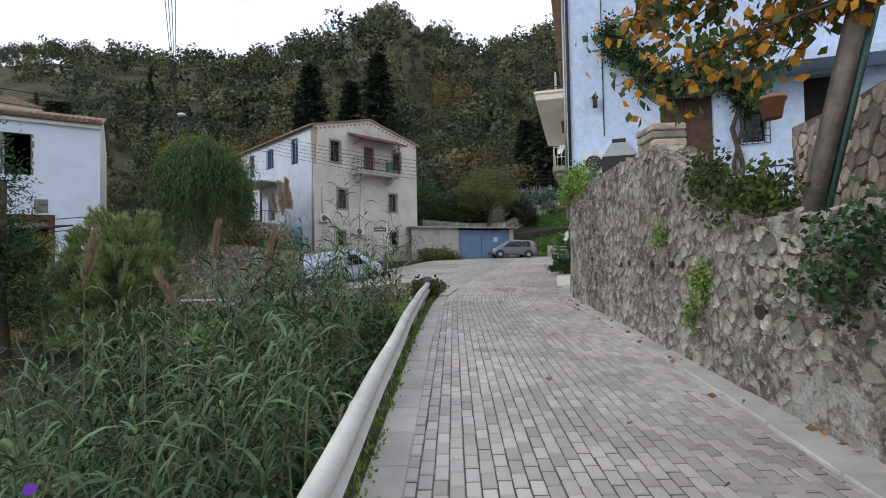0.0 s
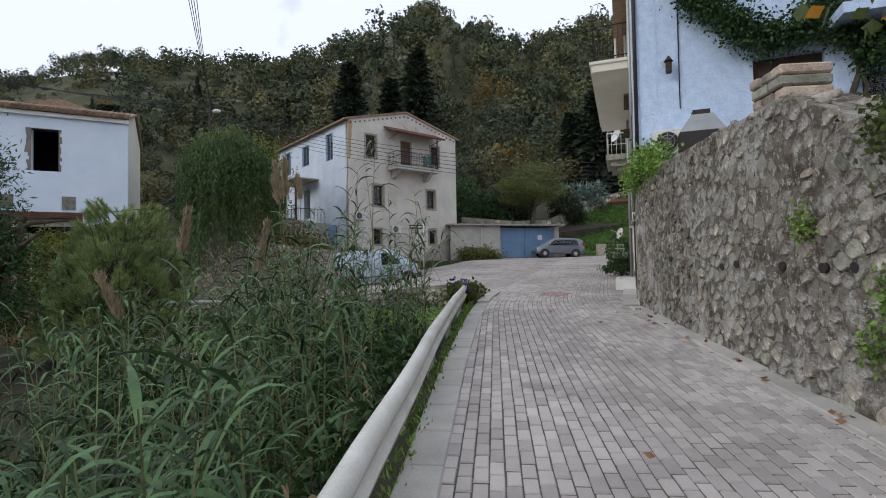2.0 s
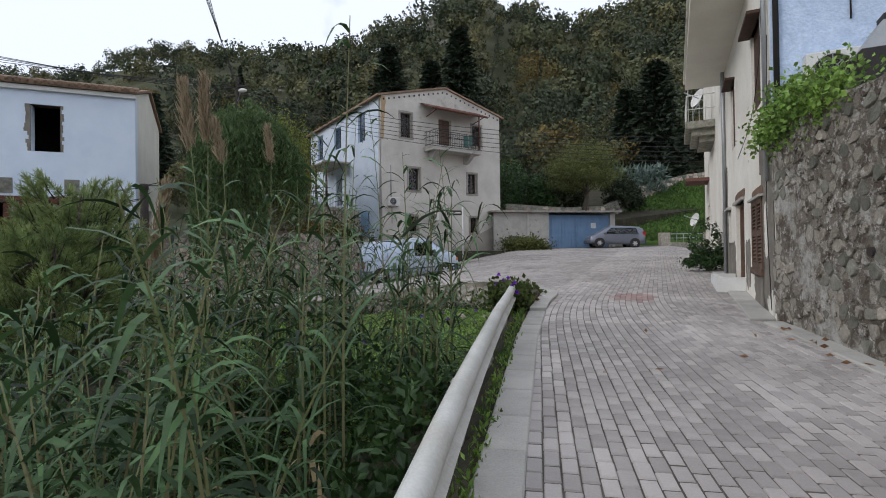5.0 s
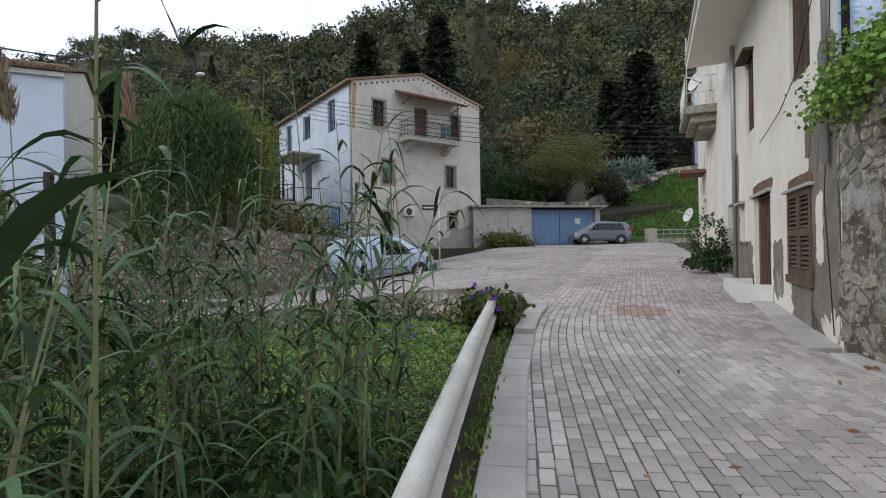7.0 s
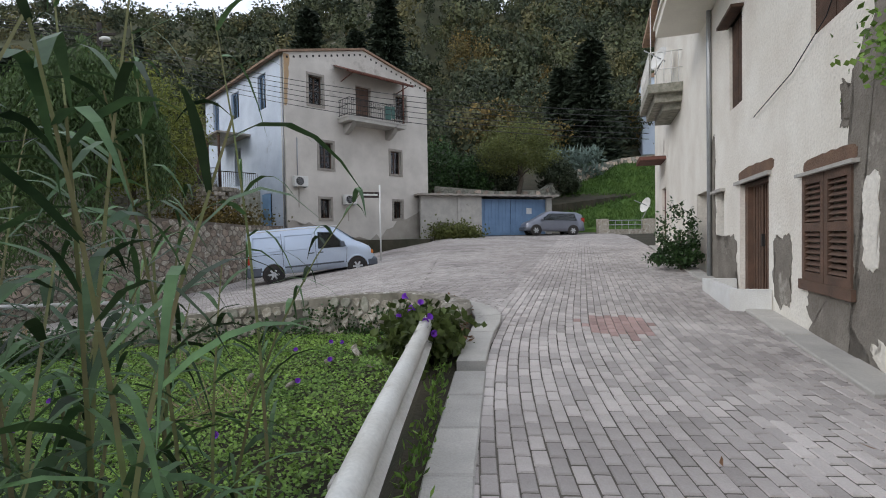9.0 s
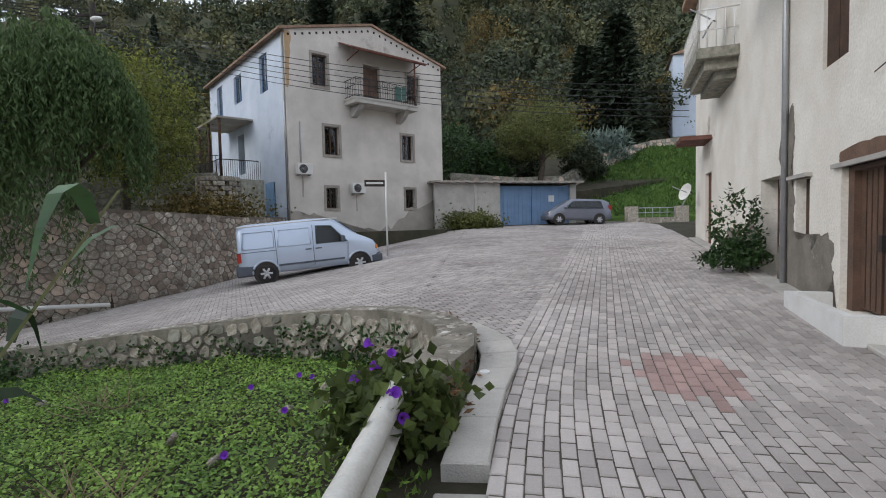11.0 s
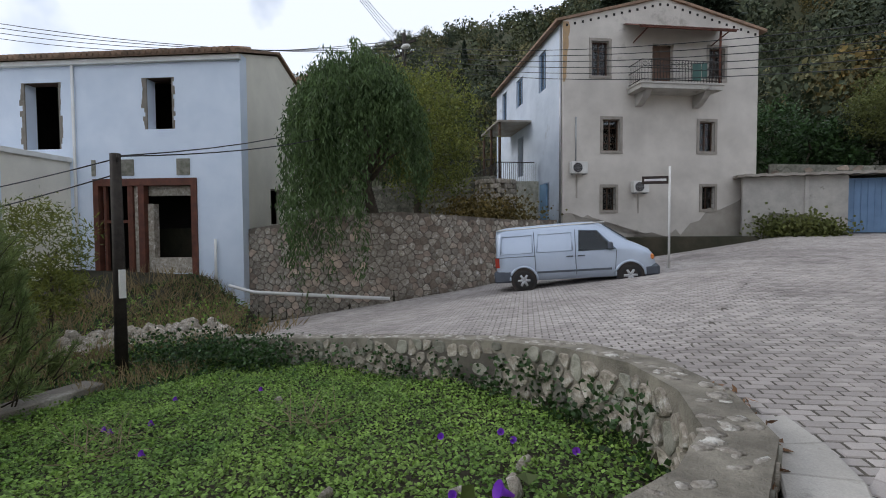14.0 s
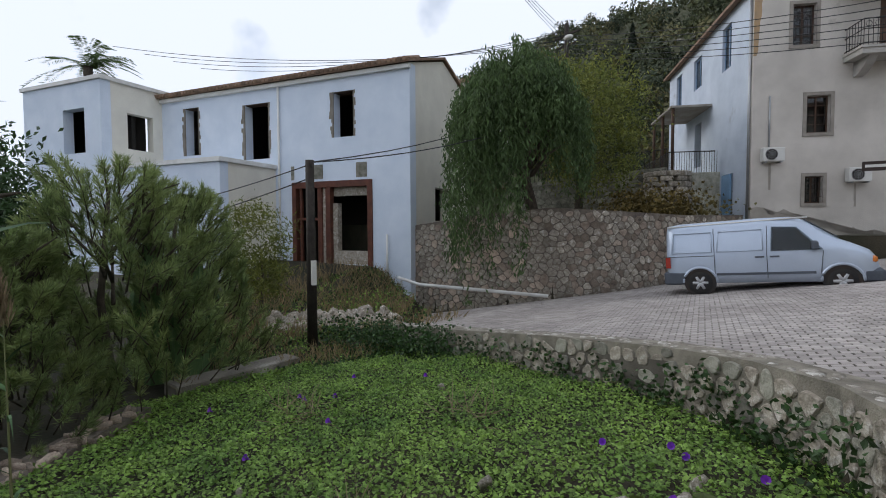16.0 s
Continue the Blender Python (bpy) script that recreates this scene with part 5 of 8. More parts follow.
    part("roof_edge", tubes(([(-0.75, -0.74, 1.83), (2.4, -0.74, 1.88)], 0.02), ([(-0.75, 0.74, 1.83), (2.4, 0.74, 1.88)], 0.02), sides=5), WHITE_PAINT, v)
    return v


van()


def hatchback():
    c = thing("parked_car", "small grey hatchback parked beside the blue garage", "car", pose(5.6, 42.2, float(road_z(5.6, 42.2)), 0, -1.5, 188))
    S = [(-2.0, 0.7, 0.72, 0.5, 0.4, 0.8, 1.1), (-1.9, 0.8, 0.82, 0.6, 0.3, 0.88, 1.35), (-1.5, 0.82, 0.84, 0.64, 0.26, 0.9, 1.5), (0.1, 0.82, 0.84, 0.66, 0.26, 0.9, 1.55), (0.5, 0.82, 0.84, 0.62, 0.26, 0.9, 1.46), (1.3, 0.82, 0.83, 0.62, 0.26, 0.86, 0.98), (1.75, 0.76, 0.78, 0.5, 0.28, 0.72, 0.82), (1.9, 0.6, 0.62, 0.4, 0.32, 0.55, 0.64)]
    part("body", loft(S, 6), CAR_PAINT, c)
    for s in (-1, 1):
        y = s * 0.845
        part("side_window", panel([(-1.5, 0.95, 0), (0.95, 0.95, 0), (0.35, 1.4, -0.13 * s), (-1.35, 1.42, -0.13 * s)], y - 0.002 * s, 0.008 * s), GLASS, c)
        # Added near-black sheet gives the shaded car interior by colour.
        part("window_backing", panel([(-1.48, 0.96, 0), (0.9, 0.96, 0), (0.33, 1.38, -0.13 * s), (-1.33, 1.4, -0.13 * s)], y - 0.012 * s, 0.002 * s), SHADE_BLACK, c)
        bm = bmesh.new()
        for cx in (-1.25, 1.2):
            bw = bmesh.new()
            disc(bw, (cx, y - 0.06 * s, 0.32), 0.36, (0, 1, 0), 0.13, 24)
            part("wheel_well", bw, BLACK_METAL, c)
        for cx in (-1.25, 1.2):
            wheel(c, cx, s * 0.76, 0.3, 0.3, 0.19)
        part("tail_lamp", boxes((-2.0, -1.82, min(s * 0.8, s * 0.6), max(s * 0.8, s * 0.6), 0.85, 1.15)), LAMP_RED, c)
        part("head_lamp", boxes((1.55, 1.8, min(s * 0.76, s * 0.5), max(s * 0.76, s * 0.5), 0.62, 0.76), bevel=0.03), LAMP_CLEAR, c)
        part("mirror", boxes((0.75, 0.88, min(s * 0.86, s * 1.0), max(s * 0.86, s * 1.0), 0.95, 1.08), bevel=0.03), CAR_PAINT, c)
    part("rear_window", boxes((-1.96, -1.92, -0.55, 0.55, 1.05, 1.32)), GLASS, c)
    part("rear_bumper", boxes((-2.06, -1.85, -0.75, 0.75, 0.3, 0.55), bevel=0.04), BUMPER, c)
    part("front_bumper", boxes((1.7, 1.95, -0.7, 0.7, 0.26, 0.5), bevel=0.04), BUMPER, c)


hatchback()


# ---- garage and far end of the square ----
def garage():
    g = thing("garage", "low garage with blue sheet doors and a rusty metal roof", "garage", pose(0.95, 42.3, 1.5, 0, 0, 21.6))
    for xa, xb in ((0.0, 2.28), (2.32, 5.0)):
        gd = part("garage_door", boxes((xa, xb, 0, 0.06, 0.15, 2.6)), BLUE_METAL, g, "blue ribbed sheet-metal door")
        for k in range(9):
            part("rib", boxes((xa + 0.1 + 0.26 * k, xa + 0.13 + 0.26 * k, -0.02, 0.001, 0.2, 2.55)), BLUE_METAL, gd)
    part("plate", boxes((3.5, 3.9, -0.03, -0.021, 1.6, 2.0)), WHITE_PAINT, g)
    for nm, b in (("wall", (-4.2, 0.0, -0.35, -0.1, -0.4, 2.75)), ("wall", (5.0, 5.4, -0.2, 0.2, -0.4, 2.7)), ("back_wall", (-4.2, 5.4, 3.4, 3.6, -0.4, 3.0)), ("pilaster", (-1.7, -1.55, -0.42, -0.35, -0.4, 2.7))):
        part(nm, boxes(b), CONCRETE, g)
    for k in range(34):
        part("roof_sheet", boxes((-4.5 + k * 0.3, -4.2 + k * 0.3, -0.7, 3.8, 2.74 + 0.03 * (k % 2), 2.86 + 0.03 * (k % 2))), RUST_SHEET, g, "dusty corrugated roof sheet")


garage()
rng_s = random.Random(12)
PAR = pose(9.2, 43.0, float(road_z(9.2, 43.0)), 0, 0, 14)
pw = thing("parapet", "low stone end wall of the square with grey metal rails", "wall", PAR)
part("pier", boxes((-0.2, 0.5, 0, 0.4, -0.3, 1.0), (3.2, 4.0, 0, 0.4, -0.3, 1.0), (0.5, 3.2, 0.05, 0.35, -0.3, 0.3)), STONE, pw)
part("rail", tubes(([(0.5, 0.2, 0.9), (3.2, 0.2, 0.9)], 0.03), ([(0.5, 0.2, 0.6), (3.2, 0.2, 0.6)], 0.03), *[([(0.6 + k * 0.5, 0.2, 0.3), (0.6 + k * 0.5, 0.2, 0.9)], 0.02) for k in range(6)]), GREY_METAL, pw)
st = thing("stone_stairs", "stone steps climbing beside the garage to the terrace", "stairs", pose(6.2, 45.2, 1.6, 0, 0, 100))
for k in range(12):
    part("step", boxes((k * 0.32, k * 0.32 + 0.34, -1.6, 0, -0.2 + k * 0.18, k * 0.18 + 0.18)), STONE_DARK, st)
bank = tagged(raw("grass_bank", [(x, y, (lerp(2.0, 8.3, (y - 45.8) / 11.0) if k == 0 else -1.0)) for k in (0, 1) for y in (45.8, 48, 50, 53, 56.8) for x in (6.5 + (y - 45.8) * 0.25, 12, 19)], [(r * 3 + c, r * 3 + c + 1, r * 3 + c + 4, r * 3 + c + 3) for r in range(4) for c in range(2)] + [(0, 15, 16, 1), (1, 16, 17, 2)], GRASS), "steep bright green grass bank above the square", "grass bank", kind="structure")
HILL_TERRACE = [(-2.2, 46.0, 5.4), (2.5, 46.8, 5.0), (6.2, 48.6, 5.2), (9.5, 52.5, 7.2), (15.0, 56.8, 8.8), (22, 58, 9.6)]
hill_terrace = wall_along("wall_terrace", HILL_TERRACE, 0.6, 6.0, STONE_DARK, "long dry-stone terrace wall on the hillside")
wall_along("wall_terrace_low", [(-1.8, 40.6, 2.6), (-0.4, 40.4, 2.4), (0.6, 41.2, 2.2)], 0.5, 2.0, STONE_DARK, "low rough stone wall by the house corner")


# ---- kerbs ----
def kerb(name, pts_in, pts_out, height, label):
    """Kerb blocks between two edge lines, one object each."""
    k = thing(name, label, "kerb", kind="structure")
    for i in range(len(pts_in) - 1):
        bm = bmesh.new()
        a, b, c, d = pts_in[i], pts_in[i + 1], pts_out[i + 1], pts_out[i]
        g = 0.006
        q = [Vector(a).lerp(Vector(b), g), Vector(b).lerp(Vector(a), g), Vector(c).lerp(Vector(d), g), Vector(d).lerp(Vector(c), g)]
        tilt = random.uniform(-0.006, 0.006)
        top = [bm.verts.new((p[0], p[1], float(road_z(p[0], p[1])) + height + tilt)) for p in q]
        bot = [bm.verts.new((p[0], p[1], float(road_z(p[0], p[1])) - 0.3)) for p in q]
        bm.faces.new(top)
        for j in range(4):
            bm.faces.new((top[j], bot[j], bot[(j + 1) % 4], top[(j + 1) % 4]))
        bmesh.ops.recalc_face_normals(bm, faces=bm.faces)
        bmesh.ops.bevel(bm, geom=[e for e in bm.edges if all(v in top for v in e.verts)], offset=0.012, segments=1, affect="EDGES")
        part("kerb_block", bm, CONCRETE, k)
    return k


ys = np.arange(-4, 14.2, 0.62)
kerb("kerb_west", [(float(lane_edge(y)), y) for y in ys], [(float(lane_edge(y)) - 0.3, y) for y in ys], 0.03, "worn concrete edging blocks along the lane")
arc = [(0.13, 14.25), (0.2, 14.9), (0.28, 15.45), (0.4, 16.0), (0.45, 16.5), (0.4, 16.95), (0.22, 17.4), (-0.02, 17.8)]
arc_in = [(-0.17, 14.25), (-0.1, 14.9), (-0.03, 15.45), (0.04, 15.95), (0.06, 16.4), (0.0, 16.8), (-0.12, 17.15), (-0.25, 17.5)]
kerb("kerb_corner", arc, arc_in, 0.05, "rounded concrete kerb at the garden wall corner")
ys = np.arange(-4, 13.4, 0.9)
kerb("kerb_east", [(float(road_right(y)), y) for y in ys], [(float(np.interp(y, [-5, 1, 3.4, 13.3], [3.0, 3.05, 3.13, 3.5])) + 0.02, y) for y in ys], 0.05, "sloping concrete kerb below the rubble wall")
ys = np.arange(13.3, 31, 0.95)
kerb("kerb_house", [(3.49 + 0.266 * (y - 13.3) - 0.36, y) for y in ys], [(3.49 + 0.266 * (y - 13.3), y) for y in ys], 0.05, "concrete slabs along the foot of the house")

# white rail on the lane's open edge
rail = thing("guard_rail", "long white-painted pipe rail on concrete posts beside the lane", "railing")
ry = np.linspace(-1.5, 14.75, 27)
rp = [(float(np.interp(y, [-2, 2, 10, 14.8], [-0.61, -0.59, -0.61, -0.49])), float(y), float(road_z(0, y)) + 0.36 + 0.015 * math.sin(y * 1.7)) for y in ry]
bm = bmesh.new()
tube(bm, rp, 0.075, 12)
part("pipe", bm, RAIL_PAINT, rail)
bm = bmesh.new()
for (x0, y0, z0), (x1, y1, z1) in zip(rp, rp[1:]):
    q = [(x0 + 0.0, y0, z0 - 0.05), (x1 + 0.0, y1, z1 - 0.05), (x1 + 0.09, y1, z1 - 0.14), (x0 + 0.09, y0, z0 - 0.14), (x0 + 0.02, y0, z0 - 0.3), (x1 + 0.02, y1, z1 - 0.3)]
    vs = [bm.verts.new(p) for p in q]
    bm.faces.new((vs[0], vs[1], vs[2], vs[3]))
    bm.faces.new((vs[3], vs[2], vs[5], vs[4]))
    vb = [bm.verts.new((p[0] - 0.02, p[1], p[2])) for p in q]
    bm.faces.new((vb[0], vb[3], vb[2], vb[1]))
    bm.faces.new((vb[3], vb[4], vb[5], vb[2]))
bmesh.ops.remove_doubles(bm, verts=bm.verts, dist=0.001)
part("lower_flange", bm, RAIL_PAINT, rail)
for x, y, z in rp[1::4]:
    bm = boxes((x - 0.16, x - 0.06, y - 0.06, y + 0.06, z - 1.2, z - 0.1), bevel=0.01)
    part("post", bm, CONCRETE, rail)


# ---- poles, sign, pipe, step ----
def pole(x, y, z0, z1, r, label):
    p = thing("utility_pole", label, "utility pole", pose(x, y, z0))
    part("shaft", tubes(([(0, 0, -0.6), (0.02, 0, (z1 - z0) * 0.5), (0, 0, z1 - z0)], [r * 1.15, r, r * 0.9])), POLE_WOOD, p)
    return p


p1 = pole(-10.72, 17.1, -0.6, 3.4, 0.11, "dark tarred wooden pole leaning on the garden slope")
part("box", boxes((0.1, 0.2, -0.05, 0.05, 1.2, 1.75)), WHITE_METAL, p1)
part("insulator", tubes(([(-0.15, 0, 3.85), (0.15, 0, 3.85)], 0.02), ([(0.12, 0, 3.85), (0.12, 0, 3.98)], 0.025)), BLACK_METAL, p1)
p2 = pole(-19.8, 35.6, 2.0, 13.6, 0.14, "tall wooden pole with cross-arms on the terrace")
part("cross_arm", boxes((-0.9, 0.9, -0.05, 0.05, 10.9, 11.02), (-0.7, 0.7, -0.05, 0.05, 10.3, 10.4)), POLE_WOOD, p2)
part("lamp_arm", tubes(([(0, 0, 9.9), (0.6, -0.6, 10.3), (1.0, -1.0, 10.3)], 0.03)), GREY_METAL, p2)
bm = bmesh.new()
bmesh.ops.create_uvsphere(bm, u_segments=12, v_segments=8, radius=0.22, matrix=Matrix.Translation((1.1, -1.1, 10.25)) @ Matrix.Diagonal((1.4, 0.8, 0.6, 1)))
part("street_lamp_head", bm, WHITE_METAL, p2)


def wire_sag(a, b, sag, n=14):
    a, b = Vector(a), Vector(b)
    return [a.lerp(b, k / n) - Vector((0, 0, sag * 4 * (k / n) * (1 - k / n))) for k in range(n + 1)]


for i in range(6):
    z = 12.9 - 0.28 * i
    bm = bmesh.new()
    tube(bm, wire_sag((-19.8 + 0.1 * i, 35.6, z), (8.0, 31.2, 6.9 - 0.24 * i), 0.9), 0.014, 4)
    tagged(part("overhead_cable", bm, WIRE), "thin black overhead cable sagging across the hillside", "cable", "cables over the square")
for i in range(4):
    bm = bmesh.new()
    tube(bm, wire_sag((-19.8, 35.6, 13.2 - 0.25 * i), (-45, 20 - 2 * i, 15 + 0.2 * i), 1.0), 0.02, 4)
    tagged(part("overhead_cable", bm, WIRE), "thin black overhead cable running over the roofs", "cable", "cables over the square")
for i in range(4):
    bm = bmesh.new()
    tube(bm, wire_sag((-19.6, 35.5, 13.0 - 0.25 * i), (-3.0 + 0.25 * i, 4.0, 12.5), 1.0), 0.014, 4)
    tagged(part("overhead_cable", bm, WIRE), "thin black overhead cable crossing the sky", "cable", "cables over the lane")
for a, b, s in (((-10.72, 17.1, 3.35), (-19.6, 35.5, 10.5), 0.8), ((-10.72, 17.1, 3.3), (-30, 12, 2.6), 0.4), ((-10.72, 17.1, 3.0), (-30, 11, 1.2), 0.4), ((-10.72, 17.1, 3.35), (-13.0, 28, 6.5), 0.4)):
    bm = bmesh.new()
    tube(bm, wire_sag(a, b, s), 0.014, 4)
    tagged(part("overhead_cable", bm, WIRE), "thin black service cable from the short pole", "cable", "service cables")

sg = thing("street_sign", "dark street-name plate on a white post beside the van", "sign", pose(-3.55, 29.59, float(road_z(-3.55, 29.59)) - 0.02, 0, 0, 25))
part("post", tubes(([(0, 0, 0), (0, 0, 3.15)], 0.035)), WHITE_METAL, sg)
pl = part("name_plate", boxes((-0.8, -0.04, -0.015, 0.015, 2.62, 2.86)), SIGN_DARK, sg, "dark plate with pale unreadable lettering")
part("lettering", boxes((-0.74, -0.1, -0.019, -0.015, 2.71, 2.78)), WHITE_PAINT, pl)
pipe = tagged(part("drain_pipe", tubes(([(-16.0, 22.25, 0.0), (-15.2, 22.7, -0.22), (-11.3, 25.3, -0.42)], 0.06)), WHITE_PAINT), "white plastic drain pipe along the foot of the wall", "pipe")

step = thing("door_step", "white-painted concrete step trough in front of the brown door", "step", RM)
part("riser", boxes((-5.45, -3.45, -0.55, -0.43, 0.2, 0.74), (-3.57, -3.45, -0.43, -0.01, 0.2, 0.74), (-5.45, -5.33, -0.43, -0.01, 0.2, 0.74), (-5.33, -3.57, -0.43, -0.01, 0.2, 0.5)), WHITE_PAINT, step)
for a, z, r in ((-12.4, 7.2, 0.45), (-17.2, 2.8, 0.4)):
    ds = thing("satellite_dish", "white satellite dish fixed to the house front", "satellite dish", RM @ pose(a, -0.55, z, 70, 0, 30), "dishes on the house")
    bm = bmesh.new()
    bmesh.ops.create_uvsphere(bm, u_segments=24, v_segments=12, radius=r * 1.6)
    bmesh.ops.delete(bm, geom=[v for v in bm.verts if v.co.z > -r * 1.25], context="VERTS")
    bmesh.ops.translate(bm, verts=bm.verts, vec=(0, 0, r * 1.3))
    part("dish", bm, WHITE_METAL, ds)
    part("arm", tubes(([(0, 0, -0.3), (0, 0, 0.5)], 0.02), ([(0, 0, -0.2), (0.0, -0.55, -0.1)], 0.025)), GREY_METAL, ds)
ac = air_conditioner("air_conditioner", EM @ pose(0.35, -0.36, 3.55), "white outdoor air conditioner on the blue end wall")
oven = thing("garden_barbecue", "grey metal barbecue with a sloping hood above the wall", "barbecue", EM @ pose(0.85, -0.8, 3.55))
bm = bmesh.new()
prism(bm, [(0, 0.35), (0.85, 0.35), (0.62, 0.68), (0.22, 0.68)], 0, 0.45)
part("hood", bm, GREY_METAL, oven)
part("chimney", boxes((0.26, 0.58, 0.1, 0.36, 0.68, 0.8)), BLACK_METAL, oven)
part("tray", boxes((0, 0.85, 0, 0.45, -0.6, 0.35)), BLACK_METAL, oven)
wl = thing("wall_lantern", "black iron wall lantern on the blue wall", "lamp", EM @ pose(0.73, -0.2, 5.35))
part("cage", boxes((-0.06, 0.06, -0.06, 0.06, 0, 0.26), bevel=0.02), BLACK_METAL, wl)
part("cap", tubes(([(0, 0, 0.26), (0, 0, 0.38)], [0.1, 0.02])), BLACK_METAL, wl)
part("arm", tubes(([(0, 0, 0.3), (0, 0.1, 0.42), (0, 0.2, 0.3)], 0.012)), BLACK_METAL, wl)
post = thing("pergola_post", "leaning weathered timber post with a green metal strip", "post", pose(3.36, 4.25, 1.6))
part("timber", tubes(([(0, 0, 0), (0.5, -0.3, 2.6)], 0.085), sides=4), POST_WOOD, post)
part("strip", tubes(([(0.1, -0.06, 0), (0.6, -0.36, 2.6)], 0.03), sides=4), GREEN_METAL, post)
tw_path = [(5.6, 7.6, 3.3), (4.9, 5.6, 3.1), (4.2, 3.6, 3.0), (4.0, 0.0, 3.0)]
terrace_wall = wall_along("wall_terrace_east", tw_path, 0.5, 2.2, MORTAR, "brown stone terrace wall above the lane", side=1)
pier = thing("stone_pier", "square rough stone pier on the rubble wall", "pier", pose(3.6, 7.75, 2.78))
rgp = random.Random(3)
for k in range(5):
    for y0, y1 in ((-0.3, -0.02), (-0.02, 0.3)) if k % 2 else ((-0.3, -0.1), (-0.1, 0.12), (0.12, 0.3)):
        o = rgp.uniform(-0.04, 0.04)
        part("stone", boxes((-0.28 + o, 0.28, y0 + 0.008, y1 - 0.008, k * 0.125, k * 0.125 + 0.115), bevel=0.02), STONE_WARM if rgp.random() < 0.5 else STONE_DARK, pier)
for x, y, z, r in ((5.6, 9.4, 2.3, 0.24), (4.5, 6.4, 3.12, 0.16)):
    pt = thing("flower_pot", "terracotta flower pot on the terrace", "flower pot", pose(x, y, z), "pots on the terrace")
    part("pot", tubes(([(0, 0, 0), (0, 0, r * 1.5), (0, 0, r * 1.52), (0, 0, r * 1.8)], [r * 0.7, r, r * 1.12, r * 1.12]), sides=16), TERRACOTTA, pt)
bk = thing("bicycle", "dark bicycle leaning by the terrace door", "bicycle", pose(6.6, 10.4, 2.35, 0, 0, -15))
for x in (0, 1.0):
    bm = bmesh.new()
    tube(bm, [(x + 0.33 * math.cos(k * math.pi / 12), 0, 0.34 + 0.33 * math.sin(k * math.pi / 12)) for k in range(25)], 0.018, 6, False)
    part("wheel", bm, RUBBER, bk)
part("frame", tubes(([(0, 0, 0.34), (0.35, 0, 0.85), (0.85, 0, 0.85), (1.0, 0, 0.34)], 0.02), ([(0.35, 0, 0.85), (0.5, 0, 0.34), (0.85, 0, 0.85)], 0.02), ([(0.83, -0.25, 1.02), (0.85, 0, 0.95), (0.83, 0.25, 1.02)], 0.015)), BLACK_METAL, bk)
part("saddle", boxes((0.2, 0.44, -0.06, 0.06, 0.92, 0.98), bevel=0.02), BLACK_METAL, bk)

# rubble wall weep holes, their shade painted as black discs, and a kerb drain cap
for y, z in ((8.87, 1.18), (8.45, 1.22), (6.72, 1.19), (6.3, 1.2), (4.64, 0.74), (7.4, 1.2), (11.0, 1.3)):
    bm = bmesh.new()
    x = float(np.interp(y, [r[1] for r in ROAD_WALL], [r[0] for r in ROAD_WALL]))
    disc(bm, (x - 0.02, y, z), 0.075 if y < 5 else 0.05, (1, 0, 0.1), 0.05, 10)
    tagged(part("weep_hole_shade", bm, BLACK_METAL), "black disc painted as the shade of a round drain hole in the rubble wall", "drain hole", "drain holes in the wall")
bm = bmesh.new()
disc(bm, (0.1, 15.84, float(road_z(0.1, 15.84)) + 0.055), 0.05, (0, 0, 1), 0.02, 16)
part("drain_cap", bm, WHITE_PAINT, bpy.data.objects["kerb_corner"], "small white round drain cap")


# ---- plants ----
R = np.random.RandomState(4)


def unit(v):
    return v / (np.linalg.norm(v, axis=-1, keepdims=True) + 1e-9)


def leaf_arrays(p, d, length, width, rs=R, flat=0.0):
    """Diamond leaves at p along d; returns vertices and quads."""
    n = len(p)
    d = unit(d)
    s = unit(np.cross(d, unit(rs.normal(size=(n, 3))) + np.array([0, 0, flat])))
    L = (np.asarray(length) * rs.uniform(0.7, 1.25, n))[:, None]
    W = (np.asarray(width) * rs.uniform(0.7, 1.25, n))[:, None]
    nn = np.cross(d, s)
    v = np.stack([p, p + d * L * 0.45 + s * W * 0.5 + nn * W * 0.12, p + d * L, p + d * L * 0.45 - s * W * 0.5 + nn * W * 0.12], 1).reshape(-1, 3)
    f = np.arange(n * 4).reshape(n, 4)
    return v, f


def blob_points(n, centre, radii, rs=R, shell=0.45, clumps=0):
    """Points in the outer part of an ellipsoid, gathered in clumps."""
    u = unit(rs.normal(size=(n, 3)))
    r = shell + (1 - shell) * rs.uniform(0, 1, n) ** 0.6
    p = u * r[:, None]
    if clumps:
        c = unit(rs.normal(size=(clumps, 3))) * (0.35 + 0.65 * rs.uniform(0, 1, (clumps, 1)) ** 0.5)
        k = rs.randint(0, clumps, n)
        p = c[k] + rs.normal(size=(n, 3)) * 0.14
    return np.asarray(centre) + p * np.asarray(radii), u


def trunk_bm(base, top, r, rs, limbs=5, spread=1.5, lean=0.3):
    bm = bmesh.new()
    base, top = Vector(base), Vector(top)
    mid = base.lerp(top, 0.5) + Vector((rs.uniform(-lean, lean), rs.uniform(-lean, lean), 0))
    tube(bm, [base - Vector((0, 0, 0.3)), base, mid, top], [r * 1.4, r * 1.1, r * 0.75, r * 0.35], 9)
    for k in range(limbs):
        a = 2 * math.pi * k / limbs + rs.uniform(-0.4, 0.4)
        s = base.lerp(top, rs.uniform(0.4, 0.85))
        e = s + Vector((math.cos(a) * spread * rs.uniform(0.6, 1), math.sin(a) * spread * rs.uniform(0.6, 1), spread * rs.uniform(0.3, 0.9)))
        tube(bm, [s, s.lerp(e, 0.5) + Vector((0, 0, 0.1 * spread)), e], [r * 0.42, r * 0.28, r * 0.1], 6)
    return bm


